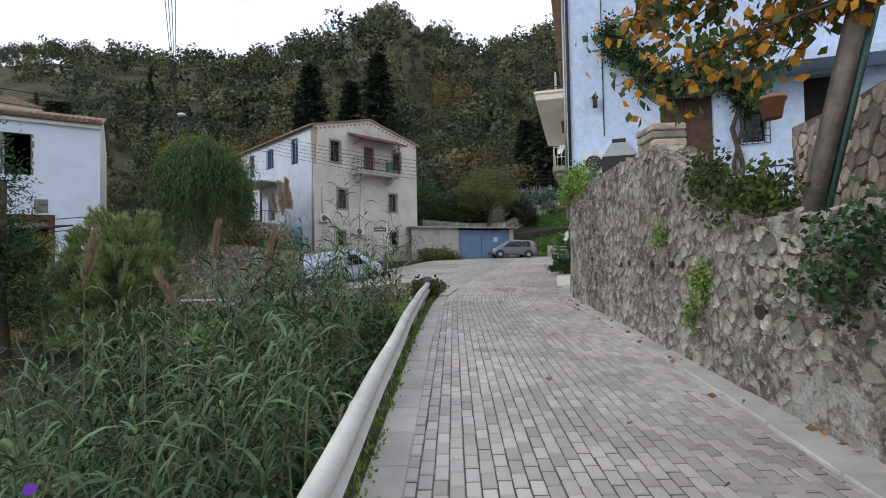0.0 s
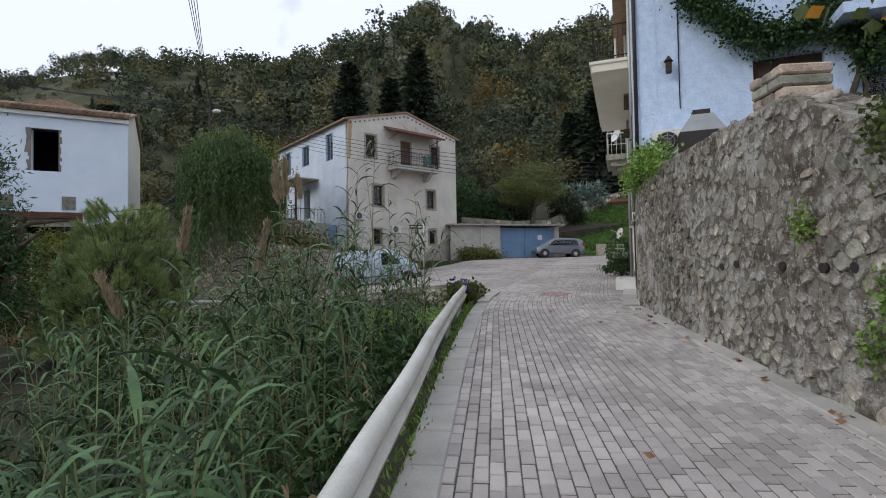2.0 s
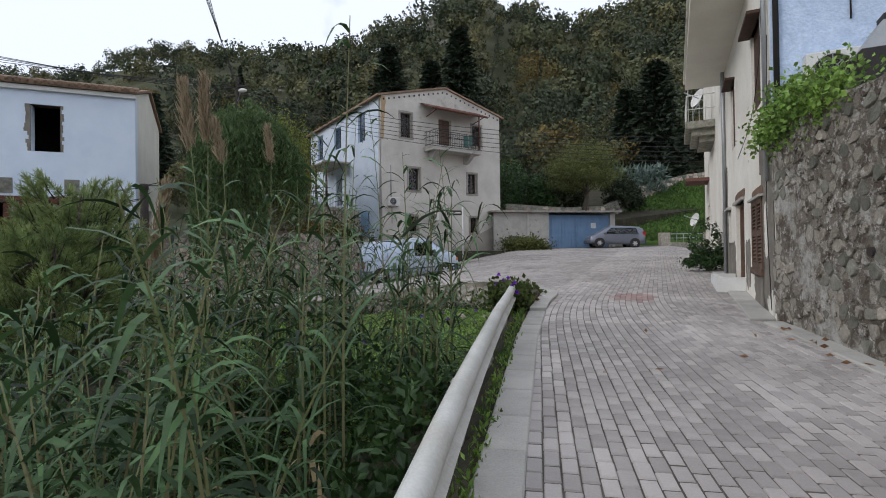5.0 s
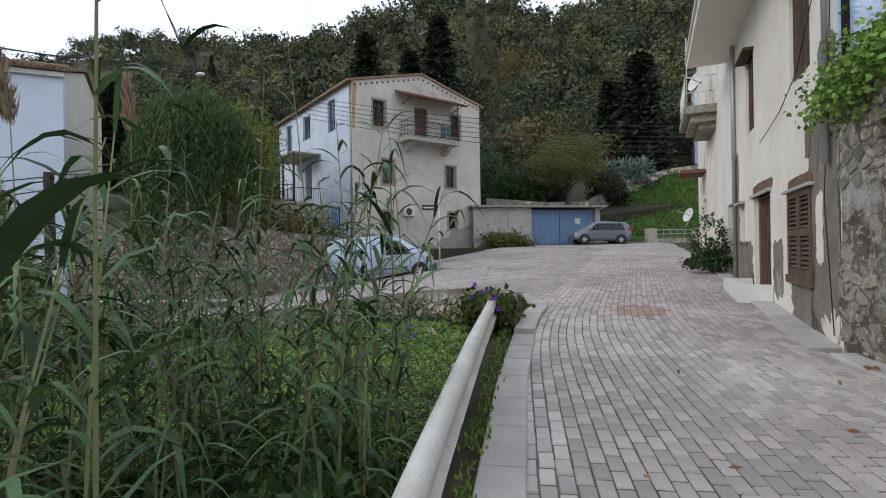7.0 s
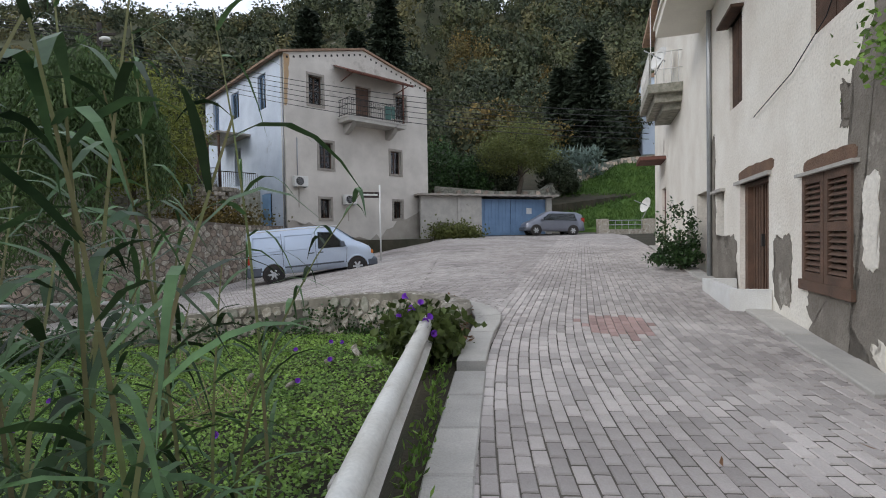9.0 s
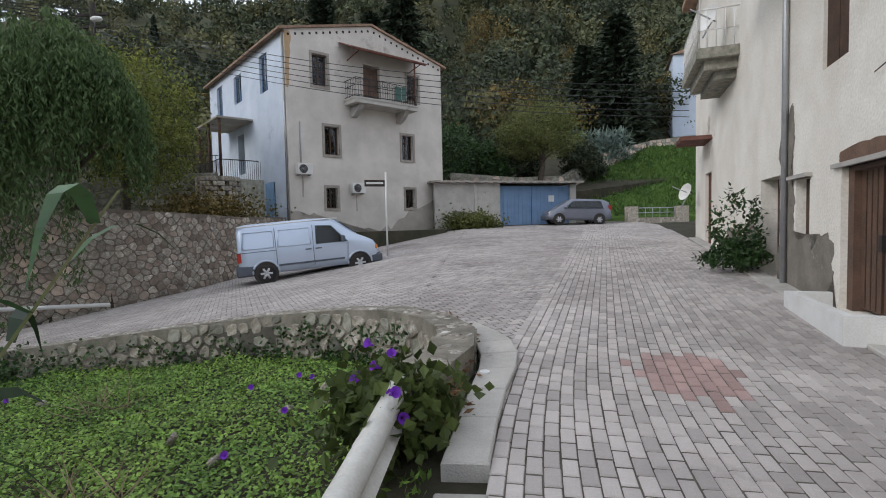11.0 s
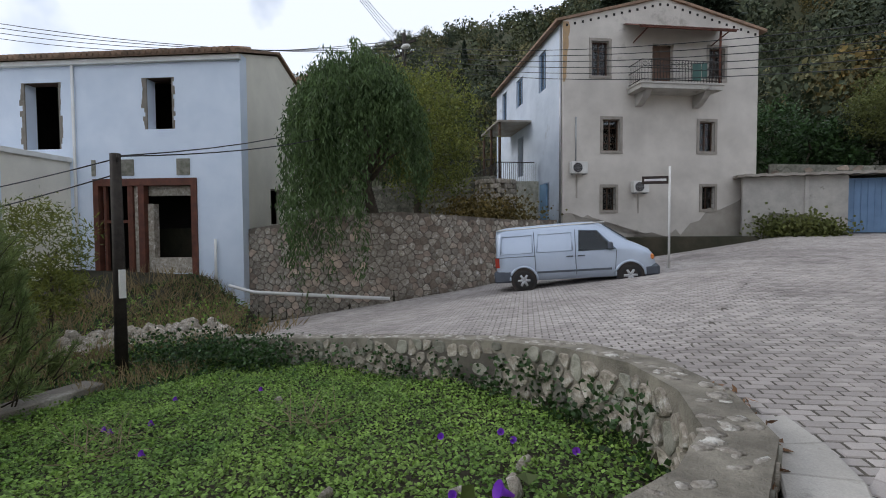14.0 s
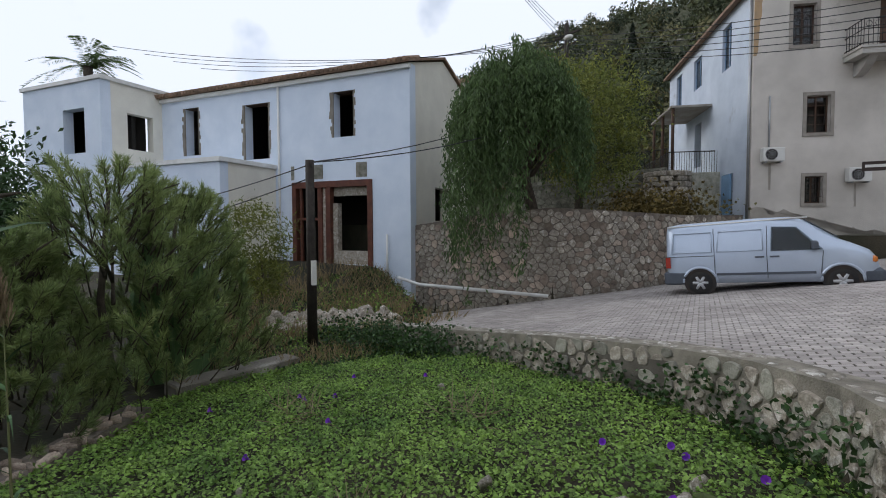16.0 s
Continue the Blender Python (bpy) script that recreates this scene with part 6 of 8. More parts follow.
def tree(name, label, base, top, r, crowns, n, leaf, material, seed, category="tree", spread=1.5, bias=(0, 0, 0.1), limbs=6):
    """crowns: (centre offset from base, radii) ellipsoids, filled with n leaves in all."""
    rs = np.random.RandomState(seed)
    t = thing(name, label, category, pose(*base))
    part("trunk", trunk_bm((0, 0, 0), top, r, rs, limbs, spread), BARK, t)
    vol = [c[1][0] * c[1][1] for c in crowns]
    vs, fs, k = [], [], 0
    for (c, rad), w in zip(crowns, vol):
        m = int(n * w / sum(vol))
        p, u = blob_points(m, c, rad, rs, 0.3, max(24, m // 45))
        v, f = leaf_arrays(p, u + rs.normal(size=(m, 3)) * 0.8 + np.array(bias), leaf[0], leaf[1], rs)
        vs.append(v)
        fs.append(f + k)
        k += len(v)
    raw("crown", np.concatenate(vs), np.concatenate(fs), material, t)
    return t


# weeping pepper tree over the retaining wall
def pepper_tree():
    rs = np.random.RandomState(21)
    t = thing("pepper_tree", "weeping pepper tree with drooping green strands over the stone wall", "tree", pose(-13.0, 26.4, 2.0))
    part("trunk", trunk_bm((0, 0, 0), (0.3, -0.9, 4.2), 0.22, rs, 7, 2.0), BARK, t)
    n = 640
    az = rs.uniform(0, 2 * math.pi, n)
    rad = 2.15 * np.sqrt(rs.uniform(0.02, 1, n)) * (1 + 0.12 * np.sin(az * 3))
    x0, y0 = 0.35 + rad * np.cos(az), -1.35 + rad * np.sin(az) * 0.95
    ztop = 5.9 * np.sqrt(np.clip(1 - (rad / 3.1) ** 2, 0.1, 1)) + rs.normal(0, 0.25, n)
    length = rs.uniform(1.2, 3.6, n) * (0.5 + 0.6 * rad / 2.5)
    front = y0 + 0.6 * x0 < -1.2
    length = np.where(front & (rs.uniform(0, 1, n) < 0.5), length + rs.uniform(1.5, 4.2, n), length)
    P, D = [], []
    for i in range(n):
        m = int(18 + length[i] * 16)
        k = rs.uniform(0, 1, m)
        out = 0.35 * np.sin(np.minimum(k * 2.2, 1.57))
        P.append(np.stack([x0[i] + np.cos(az[i]) * out + rs.normal(0, 0.09, m), y0[i] + np.sin(az[i]) * out + rs.normal(0, 0.09, m), np.maximum(ztop[i] - k * length[i], -2.4)], 1))
        D.append(np.stack([rs.normal(0, 0.5, m), rs.normal(0, 0.5, m), -np.ones(m)], 1))
    v, f = leaf_arrays(np.concatenate(P), np.concatenate(D), 0.2, 0.055, rs)
    raw("crown", v, f, PEPPER_LEAF, t)


pepper_tree()
tree("yellow_green_tree", "bushy yellow-green tree behind the pepper tree", (-15.8, 32.0, 2.0), (0, 0, 5), 0.2, [((0.2, 0, 5.2), (2.9, 2.9, 2.6)), ((1.2, -0.6, 3.2), (2.2, 2.2, 2.0)), ((-1.4, 0.4, 6.6), (1.7, 1.7, 1.4))], 15000, (0.22, 0.07), YELLOW_LEAF, 31)
tree("olive_tree", "light olive-green tree on the terrace behind the garage", (4.0, 47.4, 4.2), (0.3, 0, 3.4), 0.2, [((0, 0, 4.3), (2.9, 2.4, 1.9)), ((-1.2, 0, 3.4), (2.0, 1.8, 1.3)), ((1.3, 0, 3.6), (2.0, 1.8, 1.4))], 13000, (0.2, 0.07), OLIVE_LEAF, 32)
tree("roadside_shrub", "dark green leafy shrub growing by the doorway", (5.35, 21.9, 0.66), (0, 0, 1.0), 0.03, [((-0.05, 0, 1.0), (0.5, 0.5, 0.75)), ((-0.1, 0.1, 0.35), (0.65, 0.6, 0.35))], 2600, (0.11, 0.05), IVY, 33, "shrub", 0.4)
for s, (x, y, z, tp, rad) in enumerate(((-8.9, 13.35, -0.95, 3.5, 1.5), (-10.2, 14.4, -0.95, 3.2, 1.4), (-8.1, 12.1, -1.1, 2.6, 1.15))):
    rs = np.random.RandomState(50 + s)
    t = thing("young_pine", "young grey-green pine with needle tufts on the garden edge", "tree", pose(x, y, z), "young pines")
    part("trunk", trunk_bm((0, 0, 0), (0.1, 0, tp), 0.07, rs, 9, rad * 0.8), BARK, t)
    P, D = [], []
    shoots = []
    for k in range(330):
        h = rs.uniform(0.02, 1.0)
        a = rs.uniform(0, 6.283)
        q = 1.2 * rad * (1.05 - 0.7 * h) * rs.uniform(0.3, 1) ** 0.5
        c = np.array([q * math.cos(a), q * math.sin(a), h * tp + 0.25 * q])
        d = unit(np.array([math.cos(a) * 0.55, math.sin(a) * 0.55, 0.9]) + rs.normal(0, 0.22, 3))
        L = rs.uniform(0.22, 0.42)
        shoots.append(([tuple(c - d * 0.2), tuple(c + d * L)], [0.012, 0.005]))
        m = 125
        w = rs.uniform(0, 1, m)
        P.append(c + d * (w * L)[:, None])
        D.append(d * (0.75 + 0.4 * w[:, None]) + unit(rs.normal(0, 1, (m, 3))) * 0.75)
    part("shoots", tubes(*shoots, sides=4), BARK, t)
    v, f = leaf_arrays(np.concatenate(P), np.concatenate(D), 0.15, 0.011, rs)
    raw("crown", v, f, PINE_LEAF, t)
tree("dark_tree", "dark evergreen tree at the edge of the ravine", (-10.25, 11.2, -1.6), (0, 0, 5), 0.2, [((-0.2, 0, 4.5), (0.75, 0.75, 1.8)), ((-0.1, 0, 2.7), (1.0, 1.0, 1.3))], 8000, (0.13, 0.035), IVY, 35)
tree("dark_tree", "dark evergreen tree beside the derelict house", (-15.2, 9.6, -2.0), (0, 0, 5), 0.2, [((0, 0, 4.3), (2.6, 2.6, 2.4)), ((-1.5, 0.2, 3.2), (2.4, 2.4, 2.2))], 26000, (0.2, 0.075), IVY, 36)
tree("bamboo_shrub", "yellow-green bamboo-like shrub against the derelict house", (-14.0, 16.8, -0.2), (0, 0, 1.6), 0.04, [((0, 0, 1.7), (0.9, 0.9, 1.2)), ((0.3, -0.3, 0.8), (1.0, 1.0, 0.7))], 5200, (0.16, 0.035), YELLOW_LEAF, 37, "shrub", 0.6)

for k, (x, y, z, q) in enumerate(((-0.4, 48.6, 4.2, 2.0), (1.6, 50.2, 4.6, 2.3), (-2.6, 51.0, 5.0, 2.4), (7.6, 50.6, 5.0, 1.5))):
    tree("terrace_shrub", "dark green rounded shrub above the garage terrace", (x, y, z), (0, 0, q * 1.2), 0.1, [((0, 0, q * 1.1), (q, q * 0.9, q * 0.9)), ((q * 0.6, 0.2, q * 0.6), (q * 0.7, q * 0.7, q * 0.6))], 5200, (0.26, 0.13), WOODS_DARK if k % 2 else IVY, 210 + k, "shrub", q * 0.6)

# columnar cactus behind the pines
ct = thing("column_cactus", "cluster of thick green columnar cactus stems", "cactus", pose(-10.8, 14.4, -0.9))
rs = np.random.RandomState(61)
for k in range(13):
    x, y, hgt = rs.uniform(-1.2, 1.2), rs.uniform(-0.7, 0.7), rs.uniform(1.6, 3.1)
    bm = bmesh.new()
    rings = []
    for j in range(9):
        q = j / 8
        rr = 0.15 * (1.0 if q < 0.85 else 0.6 if q < 0.99 else 0.12)
        rings.append([bm.verts.new((x + 0.12 * q * math.sin(k) + rr * (1 + 0.28 * (i % 2)) * math.cos(i * math.pi / 6), y + rr * (1 + 0.28 * (i % 2)) * math.sin(i * math.pi / 6), q * hgt)) for i in range(12)])
    for r0, r1 in zip(rings, rings[1:]):
        for i in range(12):
            bm.faces.new((r0[i], r0[(i + 1) % 12], r1[(i + 1) % 12], r1[i]))
    bm.faces.new(rings[-1])
    part("stem", bm, CACTUS, ct)

# palm beyond the derelict house
pm = thing("palm_tree", "tall date palm with arching fronds behind the roofs", "palm", pose(-45.0, 12.4, 3.2))
part("trunk", tubes(([(0, 0, -5), (0.1, 0, 5), (0, 0, 10.6)], [0.4, 0.32, 0.3]), sides=10), BARK, pm)
rs = np.random.RandomState(71)
for k in range(26):
    a, e = rs.uniform(0, 6.283), rs.uniform(-0.2, 1.35)
    P, D = [], []
    for j in range(26):
        q = j / 25 * 3.6
        c = np.array([math.cos(a) * math.cos(e) * q, math.sin(a) * math.cos(e) * q, 10.7 + math.sin(e) * q - 0.13 * q * q])
        for sd in (-1, 1):
            P.append(c)
            D.append(np.array([-math.sin(a) * sd + 0.6 * math.cos(a), math.cos(a) * sd + 0.6 * math.sin(a), -0.3]))
    v, f = leaf_arrays(np.array(P), np.array(D), 0.55, 0.07, rs)
    raw("frond", v, f, PEPPER_LEAF, pm)

# agave clump on the terrace
rs = np.random.RandomState(81)
ag = thing("agave_clump", "dense grey-blue agave and prickly pear clump", "agave", pose(9.6, 53.6, 6.6))
P = np.stack([rs.uniform(-2.4, 2.4, 900), rs.uniform(-1, 1, 900), rs.uniform(0, 2.4, 900)], 1)
v, f = leaf_arrays(P, rs.normal(0, 0.6, (900, 3)) + np.array([0, -0.3, 0.8]), 0.75, 0.16, rs)
raw("leaves", v, f, AGAVE, ag)


# ---- wooded hillside ----
def scatter_hill(n, rmin, rmax, azmin, azmax, rs):
    az = np.radians(rs.uniform(azmin, azmax, n))
    r = np.sqrt(rs.uniform(rmin ** 2, rmax ** 2, n))
    x, y = -np.sin(az) * r, 8 + np.cos(az) * r
    return x, y, r


def wood_mass(name, label, n, rng_r, rng_az, height, per, material, seed, conic=False, size=0.1):
    rs = np.random.RandomState(seed)
    x, y, r = scatter_hill(n, *rng_r, *rng_az, rs)
    z = ground_z(x, y)
    azd = np.degrees(np.arctan2(-x, y - 8))
    ok = (hill_z(x, y) > 1.2) & ~((r > 158) & (azd > 2) & (azd < 15)) & ~((x > 5) & (x < 20) & (y < 58)) & ~((x > -4) & (y < 50)) & ~((x > 12) & (x < 30) & (y < 67))
    x, y, z, r = x[ok], y[ok], z[ok], r[ok]
    m = len(x)
    h = height * (0.55 + 1.1 * rs.uniform(0, 1, m) ** 1.6) * np.interp(np.degrees(np.arctan2(-x, y - 8)), [28, 46], [1.0, 0.55])
    q = rs.uniform(0, 1, (m, per))
    a = rs.uniform(0, 6.283, (m, per))
    if conic:
        prof = (1.02 - q) * 0.24 * rs.uniform(0.5, 1.0, (m, per)) * (0.75 + 0.25 * np.sin(q * 40 + a))
        zz = q
    else:
        lobes = 7
        lo = rs.uniform(0, 6.283, (m, lobes))
        lx, ly, lz, lr = 0.26 * np.cos(lo), 0.26 * np.sin(lo), rs.uniform(0.34, 0.78, (m, lobes)), rs.uniform(0.15, 0.27, (m, lobes))
        pick = rs.randint(0, lobes, (m, per))
        k = np.arange(m)[:, None]
        u = unit(rs.normal(size=(m, per, 3))) * (0.72 + 0.34 * rs.uniform(0, 1, (m, per, 1)))
        ox, oy = lx[k, pick] + u[..., 0] * lr[k, pick], ly[k, pick] + u[..., 1] * lr[k, pick]
        prof, a = np.hypot(ox, oy), np.arctan2(oy, ox)
        zz = lz[k, pick] + u[..., 2] * lr[k, pick]
    px = x[:, None] + prof * h[:, None] * np.cos(a)
    py = y[:, None] + prof * h[:, None] * np.sin(a)
    pz = z[:, None] + zz * h[:, None]
    P = np.stack([px, py, pz], -1).reshape(-1, 3)
    out = np.stack([np.cos(a), np.sin(a), np.full_like(a, 0.35) if conic else 2.2 * (zz - 0.5)], -1).reshape(-1, 3)
    out = unit(out + rs.normal(0, 0.7, out.shape))
    d = unit(np.cross(out, rs.normal(size=out.shape)))
    s = np.cross(out, d)
    size = np.repeat(size * h, per)[:, None] * rs.uniform(0.6, 1.3, (m * per, 1))
    v = np.stack([P - d * size, P + s * size * 0.6, P + d * size, P - s * size * 0.6], 1).reshape(-1, 3)
    f = np.arange(len(P) * 4).reshape(-1, 4)
    return tagged(raw(name, v, f, material), label, "woods", kind="stuff")


wood_mass("hillside_woods", "dense dark green woods covering the upper hillside", 640, (95, 200), (-45, 72), 6.6, 200, WOODS, 91, size=0.054)
wood_mass("dark_hillside_woods", "darker evergreen trees mixed into the upper woods", 600, (95, 200), (-45, 72), 6.6, 200, WOODS_DARK, 95, size=0.054)
wood_mass("olive_hillside_woods", "olive-coloured trees mixed into the upper woods", 300, (95, 170), (-45, 72), 6.2, 200, WOODS_OLIVE, 96, size=0.054)
wood_mass("lower_woods", "green trees crowding the foot of the hill", 160, (46, 96), (-45, 78), 6.8, 700, WOODS, 191, size=0.03)
wood_mass("dark_lower_woods", "dark evergreen trees crowding the foot of the hill", 170, (46, 96), (-45, 78), 7.2, 700, WOODS_DARK, 195, size=0.03)
wood_mass("olive_lower_woods", "olive-coloured trees at the foot of the hill", 70, (46, 96), (-45, 78), 6.0, 850, WOODS_OLIVE, 196, size=0.03)
wood_mass("hillside_scrub", "low dark scrub between the hillside trees", 1500, (44, 205), (-45, 80), 2.6, 60, WOODS_DARK, 92, size=0.10)
wood_mass("autumn_trees", "scattered olive-brown autumn trees on the slope", 90, (50, 120), (-30, 70), 5.5, 700, WOODS_WARM, 93, size=0.03)
wood_mass("conifer_belt", "tall dark cypress and pine trees on the slope", 26, (60, 115), (5, 60), 9.5, 900, CONIFER, 94, True, size=0.04)


def big_conifer(x, y, h, seed, label):
    rs = np.random.RandomState(seed)
    z = float(ground_z(x, y)) - 0.5
    t = thing("tall_conifer", label, "conifer", pose(x, y, z), "tall conifers behind the house")
    part("trunk", tubes(([(0, 0, 0), (0, 0, h * 0.95)], [0.4, 0.05])), BARK, t)
    P, D = [], []
    for k in range(int(h * 3.4)):
        q = 0.08 + 0.92 * k / (h * 3.4)
        for b in range(11):
            a = rs.uniform(0, 6.283)
            L = (1.03 - q) ** 0.8 * h * 0.24 * rs.uniform(0.45, 1.25) + 0.2
            m = 18
            s = rs.uniform(0.2, 1, m)
            P.append(np.stack([np.cos(a) * L * s, np.sin(a) * L * s, q * h - 0.2 * L * s * s + rs.normal(0, 0.1, m)], 1) + rs.normal(0, 0.12, (m, 3)))
            D.append(np.stack([np.cos(a) + rs.normal(0, 0.6, m), np.sin(a) + rs.normal(0, 0.6, m), rs.normal(-0.2, 0.3, m)], 1))
    v, f = leaf_arrays(np.concatenate(P), np.concatenate(D), 0.85, 0.3, rs)
    raw("crown", v, f, CONIFER, t)


big_conifer(-21.0, 76.5, 23, 1, "very tall dark conifer standing behind the three-storey house")
big_conifer(-10.6, 78.5, 23, 2, "very tall dark conifer standing behind the three-storey house")
big_conifer(-16, 84, 18, 3, "dark conifer among the hillside trees")
big_conifer(-48, 60, 13, 4, "dark conifer rising above the roofs")
big_conifer(13.4, 62, 14, 6, "dark bushy conifer above the grass bank")
big_conifer(10.8, 64, 11, 7, "dark bushy conifer above the grass bank")


# distant houses on the slope
def small_house(x, y, z, w, d, h, ang, wallmat, label):
    o = thing("hillside_house", label, "house", pose(x, y, z, 0, 0, ang))
    part("wall", wall_bm(0, w, -3, h, [(w * 0.2, w * 0.34, h * 0.45, h * 0.75), (w * 0.62, w * 0.76, h * 0.45, h * 0.75)], 0, 0.3), wallmat, o)
    part("side", boxes((0, 0.3, 0.3, d, -3, h), (w - 0.3, w, 0.3, d, -3, h), (0.3, w - 0.3, d - 0.3, d, -3, h), (0.3, w - 0.3, 1.2, 1.3, -3, h)), wallmat, o)
    bm = bmesh.new()
    prism(bm, [(-0.3, h), (w + 0.3, h), (w / 2, h + w * 0.16)], -0.3, d + 0.3)
    part("roof", bm, ROOF_TILE, o)


small_house(20.3, 66.5, 13.6, 6.0, 6, 5.6, -15, WHITEWASH, "small pale blue house high on the slope")
small_house(-52, 36, 13.5, 7, 6, 4.5, 40, WHITEWASH, "white hillside house above the derelict roof")
small_house(-44, 45, 13.5, 5, 6, 4.0, 40, CREAM_AND_LIT_SIDE, "cream hillside house among the trees")
small_house(-38, 36, 10.5, 5, 6, 3.2, 45, WHITE_PAINT, "white house roof with dormer behind the derelict house")


# ---- canes in the ravine ----
def cane_set(bases, heights, rs, leaves=13, sway=0.13):
    """Leaf and stem arrays of a stand of canes."""
    sv, sf, lv, lf = [], [], [], []
    ns = nl = 0
    for b, h in zip(bases, heights):
        lean = rs.normal(0, sway, 2)
        k = np.linspace(0, 1, 6)
        cx, cy, cz = b[0] + lean[0] * h * k ** 2, b[1] + lean[1] * h * k ** 2, b[2] + h * k * (1 - 0.05 * k)
        r = 0.014 * (1 - 0.75 * k)
        ring = np.stack([np.stack([cx + r * math.cos(t), cy + r * math.sin(t), cz], 1) for t in (0, 2.1, 4.2)], 1)
        sv.append(ring.reshape(-1, 3))
        for i in range(5):
            for j in range(3):
                sf.append((ns + i * 3 + j, ns + i * 3 + (j + 1) % 3, ns + i * 3 + 3 + (j + 1) % 3, ns + i * 3 + 3 + j))
        ns += 18
        side = rs.uniform(0, 6.283)
        for i in range(leaves):
            q = 0.12 + 0.88 * (i + rs.uniform(0, 0.6)) / leaves
            o = np.array([np.interp(q, k, cx), np.interp(q, k, cy), np.interp(q, k, cz)])
            a = side + math.pi * i + rs.normal(0, 0.7)
            L = rs.uniform(0.4, 0.72) * (1.15 - 0.45 * q)
            w = rs.uniform(0.02, 0.038)
            up, droop = rs.uniform(0.55, 1.2), rs.uniform(0.7, 1.8)
            s = np.linspace(0, 1, 6)
            out = L * s * 0.85
            zz = L * (up * s - droop * s * s * 0.8)
            c = o + np.stack([np.cos(a) * out, np.sin(a) * out, zz], 1)
            hw = w * np.array([0.6, 1.0, 0.95, 0.7, 0.38, 0.02])[:, None] * 0.5
            sd = np.array([-math.sin(a), math.cos(a), 0.35 * rs.normal()])
            lv.append(np.concatenate([c + sd * hw, c - sd * hw]))
            for j in range(5):
                lf.append((nl + j, nl + j + 1, nl + 6 + j + 1, nl + 6 + j))
            nl += 12
    return np.concatenate(sv), sf, np.concatenate(lv), lf


rs = np.random.RandomState(101)
N = 640
cy_ = rs.uniform(0.3, 10.9, N)
cx_ = -0.95 - 6.2 * rs.uniform(0, 1, N) ** 1.25
keep = ~((cy_ > 9.2) & (cx_ > -2.0)) & ~((cy_ > 8.2) & (rs.uniform(0, 1, N) < 0.5)) & ~((cy_ > 5.5) & (rs.uniform(0, 1, N) < 0.2)) & ~((cy_ < 3.0) & (cx_ > -1.5)) & ~((cy_ > 4.5) & (cx_ > -1.3))
cx_, cy_ = cx_[keep], cy_[keep]
cz_ = ground_z(cx_, cy_)
topz = np.interp(cy_, [0, 3, 6, 8.5, 11], [0.15, 0.35, 0.75, 1.9, 2.0]) + rs.uniform(-0.5, 0.55, len(cx_)) - np.clip(-cx_ - 2.0, 0, 4) * 0.3
hh = np.clip(topz - cz_, 0.7, 5)
sv, sf, lv, lf = cane_set(np.stack([cx_, cy_, cz_], 1), hh, rs, 24)
N2 = 85
y2 = rs.uniform(9.6, 12.5, N2)
x2 = -1.0 - 3.4 * rs.uniform(0, 1, N2) ** 1.2
k2 = x2 < -0.2 - 0.36 * (y2 - 9.3)
x2, y2 = x2[k2], y2[k2]
z2 = ground_z(x2, y2)
t2 = rs.uniform(1.0, 2.3, len(x2)) + (rs.uniform(0, 1, len(x2)) < 0.1) * 0.8
sv2, sf2, lv2, lf2 = cane_set(np.stack([x2, y2, z2], 1), t2 - z2, rs, 19)
stand = thing("cane_stand", "dense stand of tall green giant canes in the ravine", "canes", kind="stuff")
raw("stems", sv, sf, CANE_STEM, stand)
raw("leaves", lv, lf, CANE_LEAF, stand)
dry = rs.randint(0, len(cx_), 90)
_, _, lv, lf = cane_set(np.stack([cx_[dry] + 0.1, cy_[dry], cz_[dry]], 1), hh[dry] * 0.55, rs, 9)
raw("dry_leaves", lv, lf, CANE_DRY, stand)
raw("stems", sv2, sf2, CANE_STEM, stand)
raw("leaves", lv2, lf2, CANE_LEAF, stand)

# Leaf mass added to block light and darken the stand's interior.
n = 30000
x = -1.0 - 6.4 * rs.uniform(0, 1, n)
y = rs.uniform(-0.6, 11.0, n)
z = ground_z(x, y) + 0.95 * rs.uniform(0, 1, n) ** 1.4 * (0.6 + 0.4 * np.sin(x * 2.3) * np.sin(y * 1.9))
v, f = leaf_arrays(np.stack([x, y, z], 1), rs.normal(0, 0.7, (n, 3)) + np.array([0, 0, 0.3]), 0.13, 0.07, rs)
tagged(raw("shade_undergrowth", v, f, IVY), "dense dark green leaf mass added to deepen shade below the canes", "undergrowth", kind="stuff")

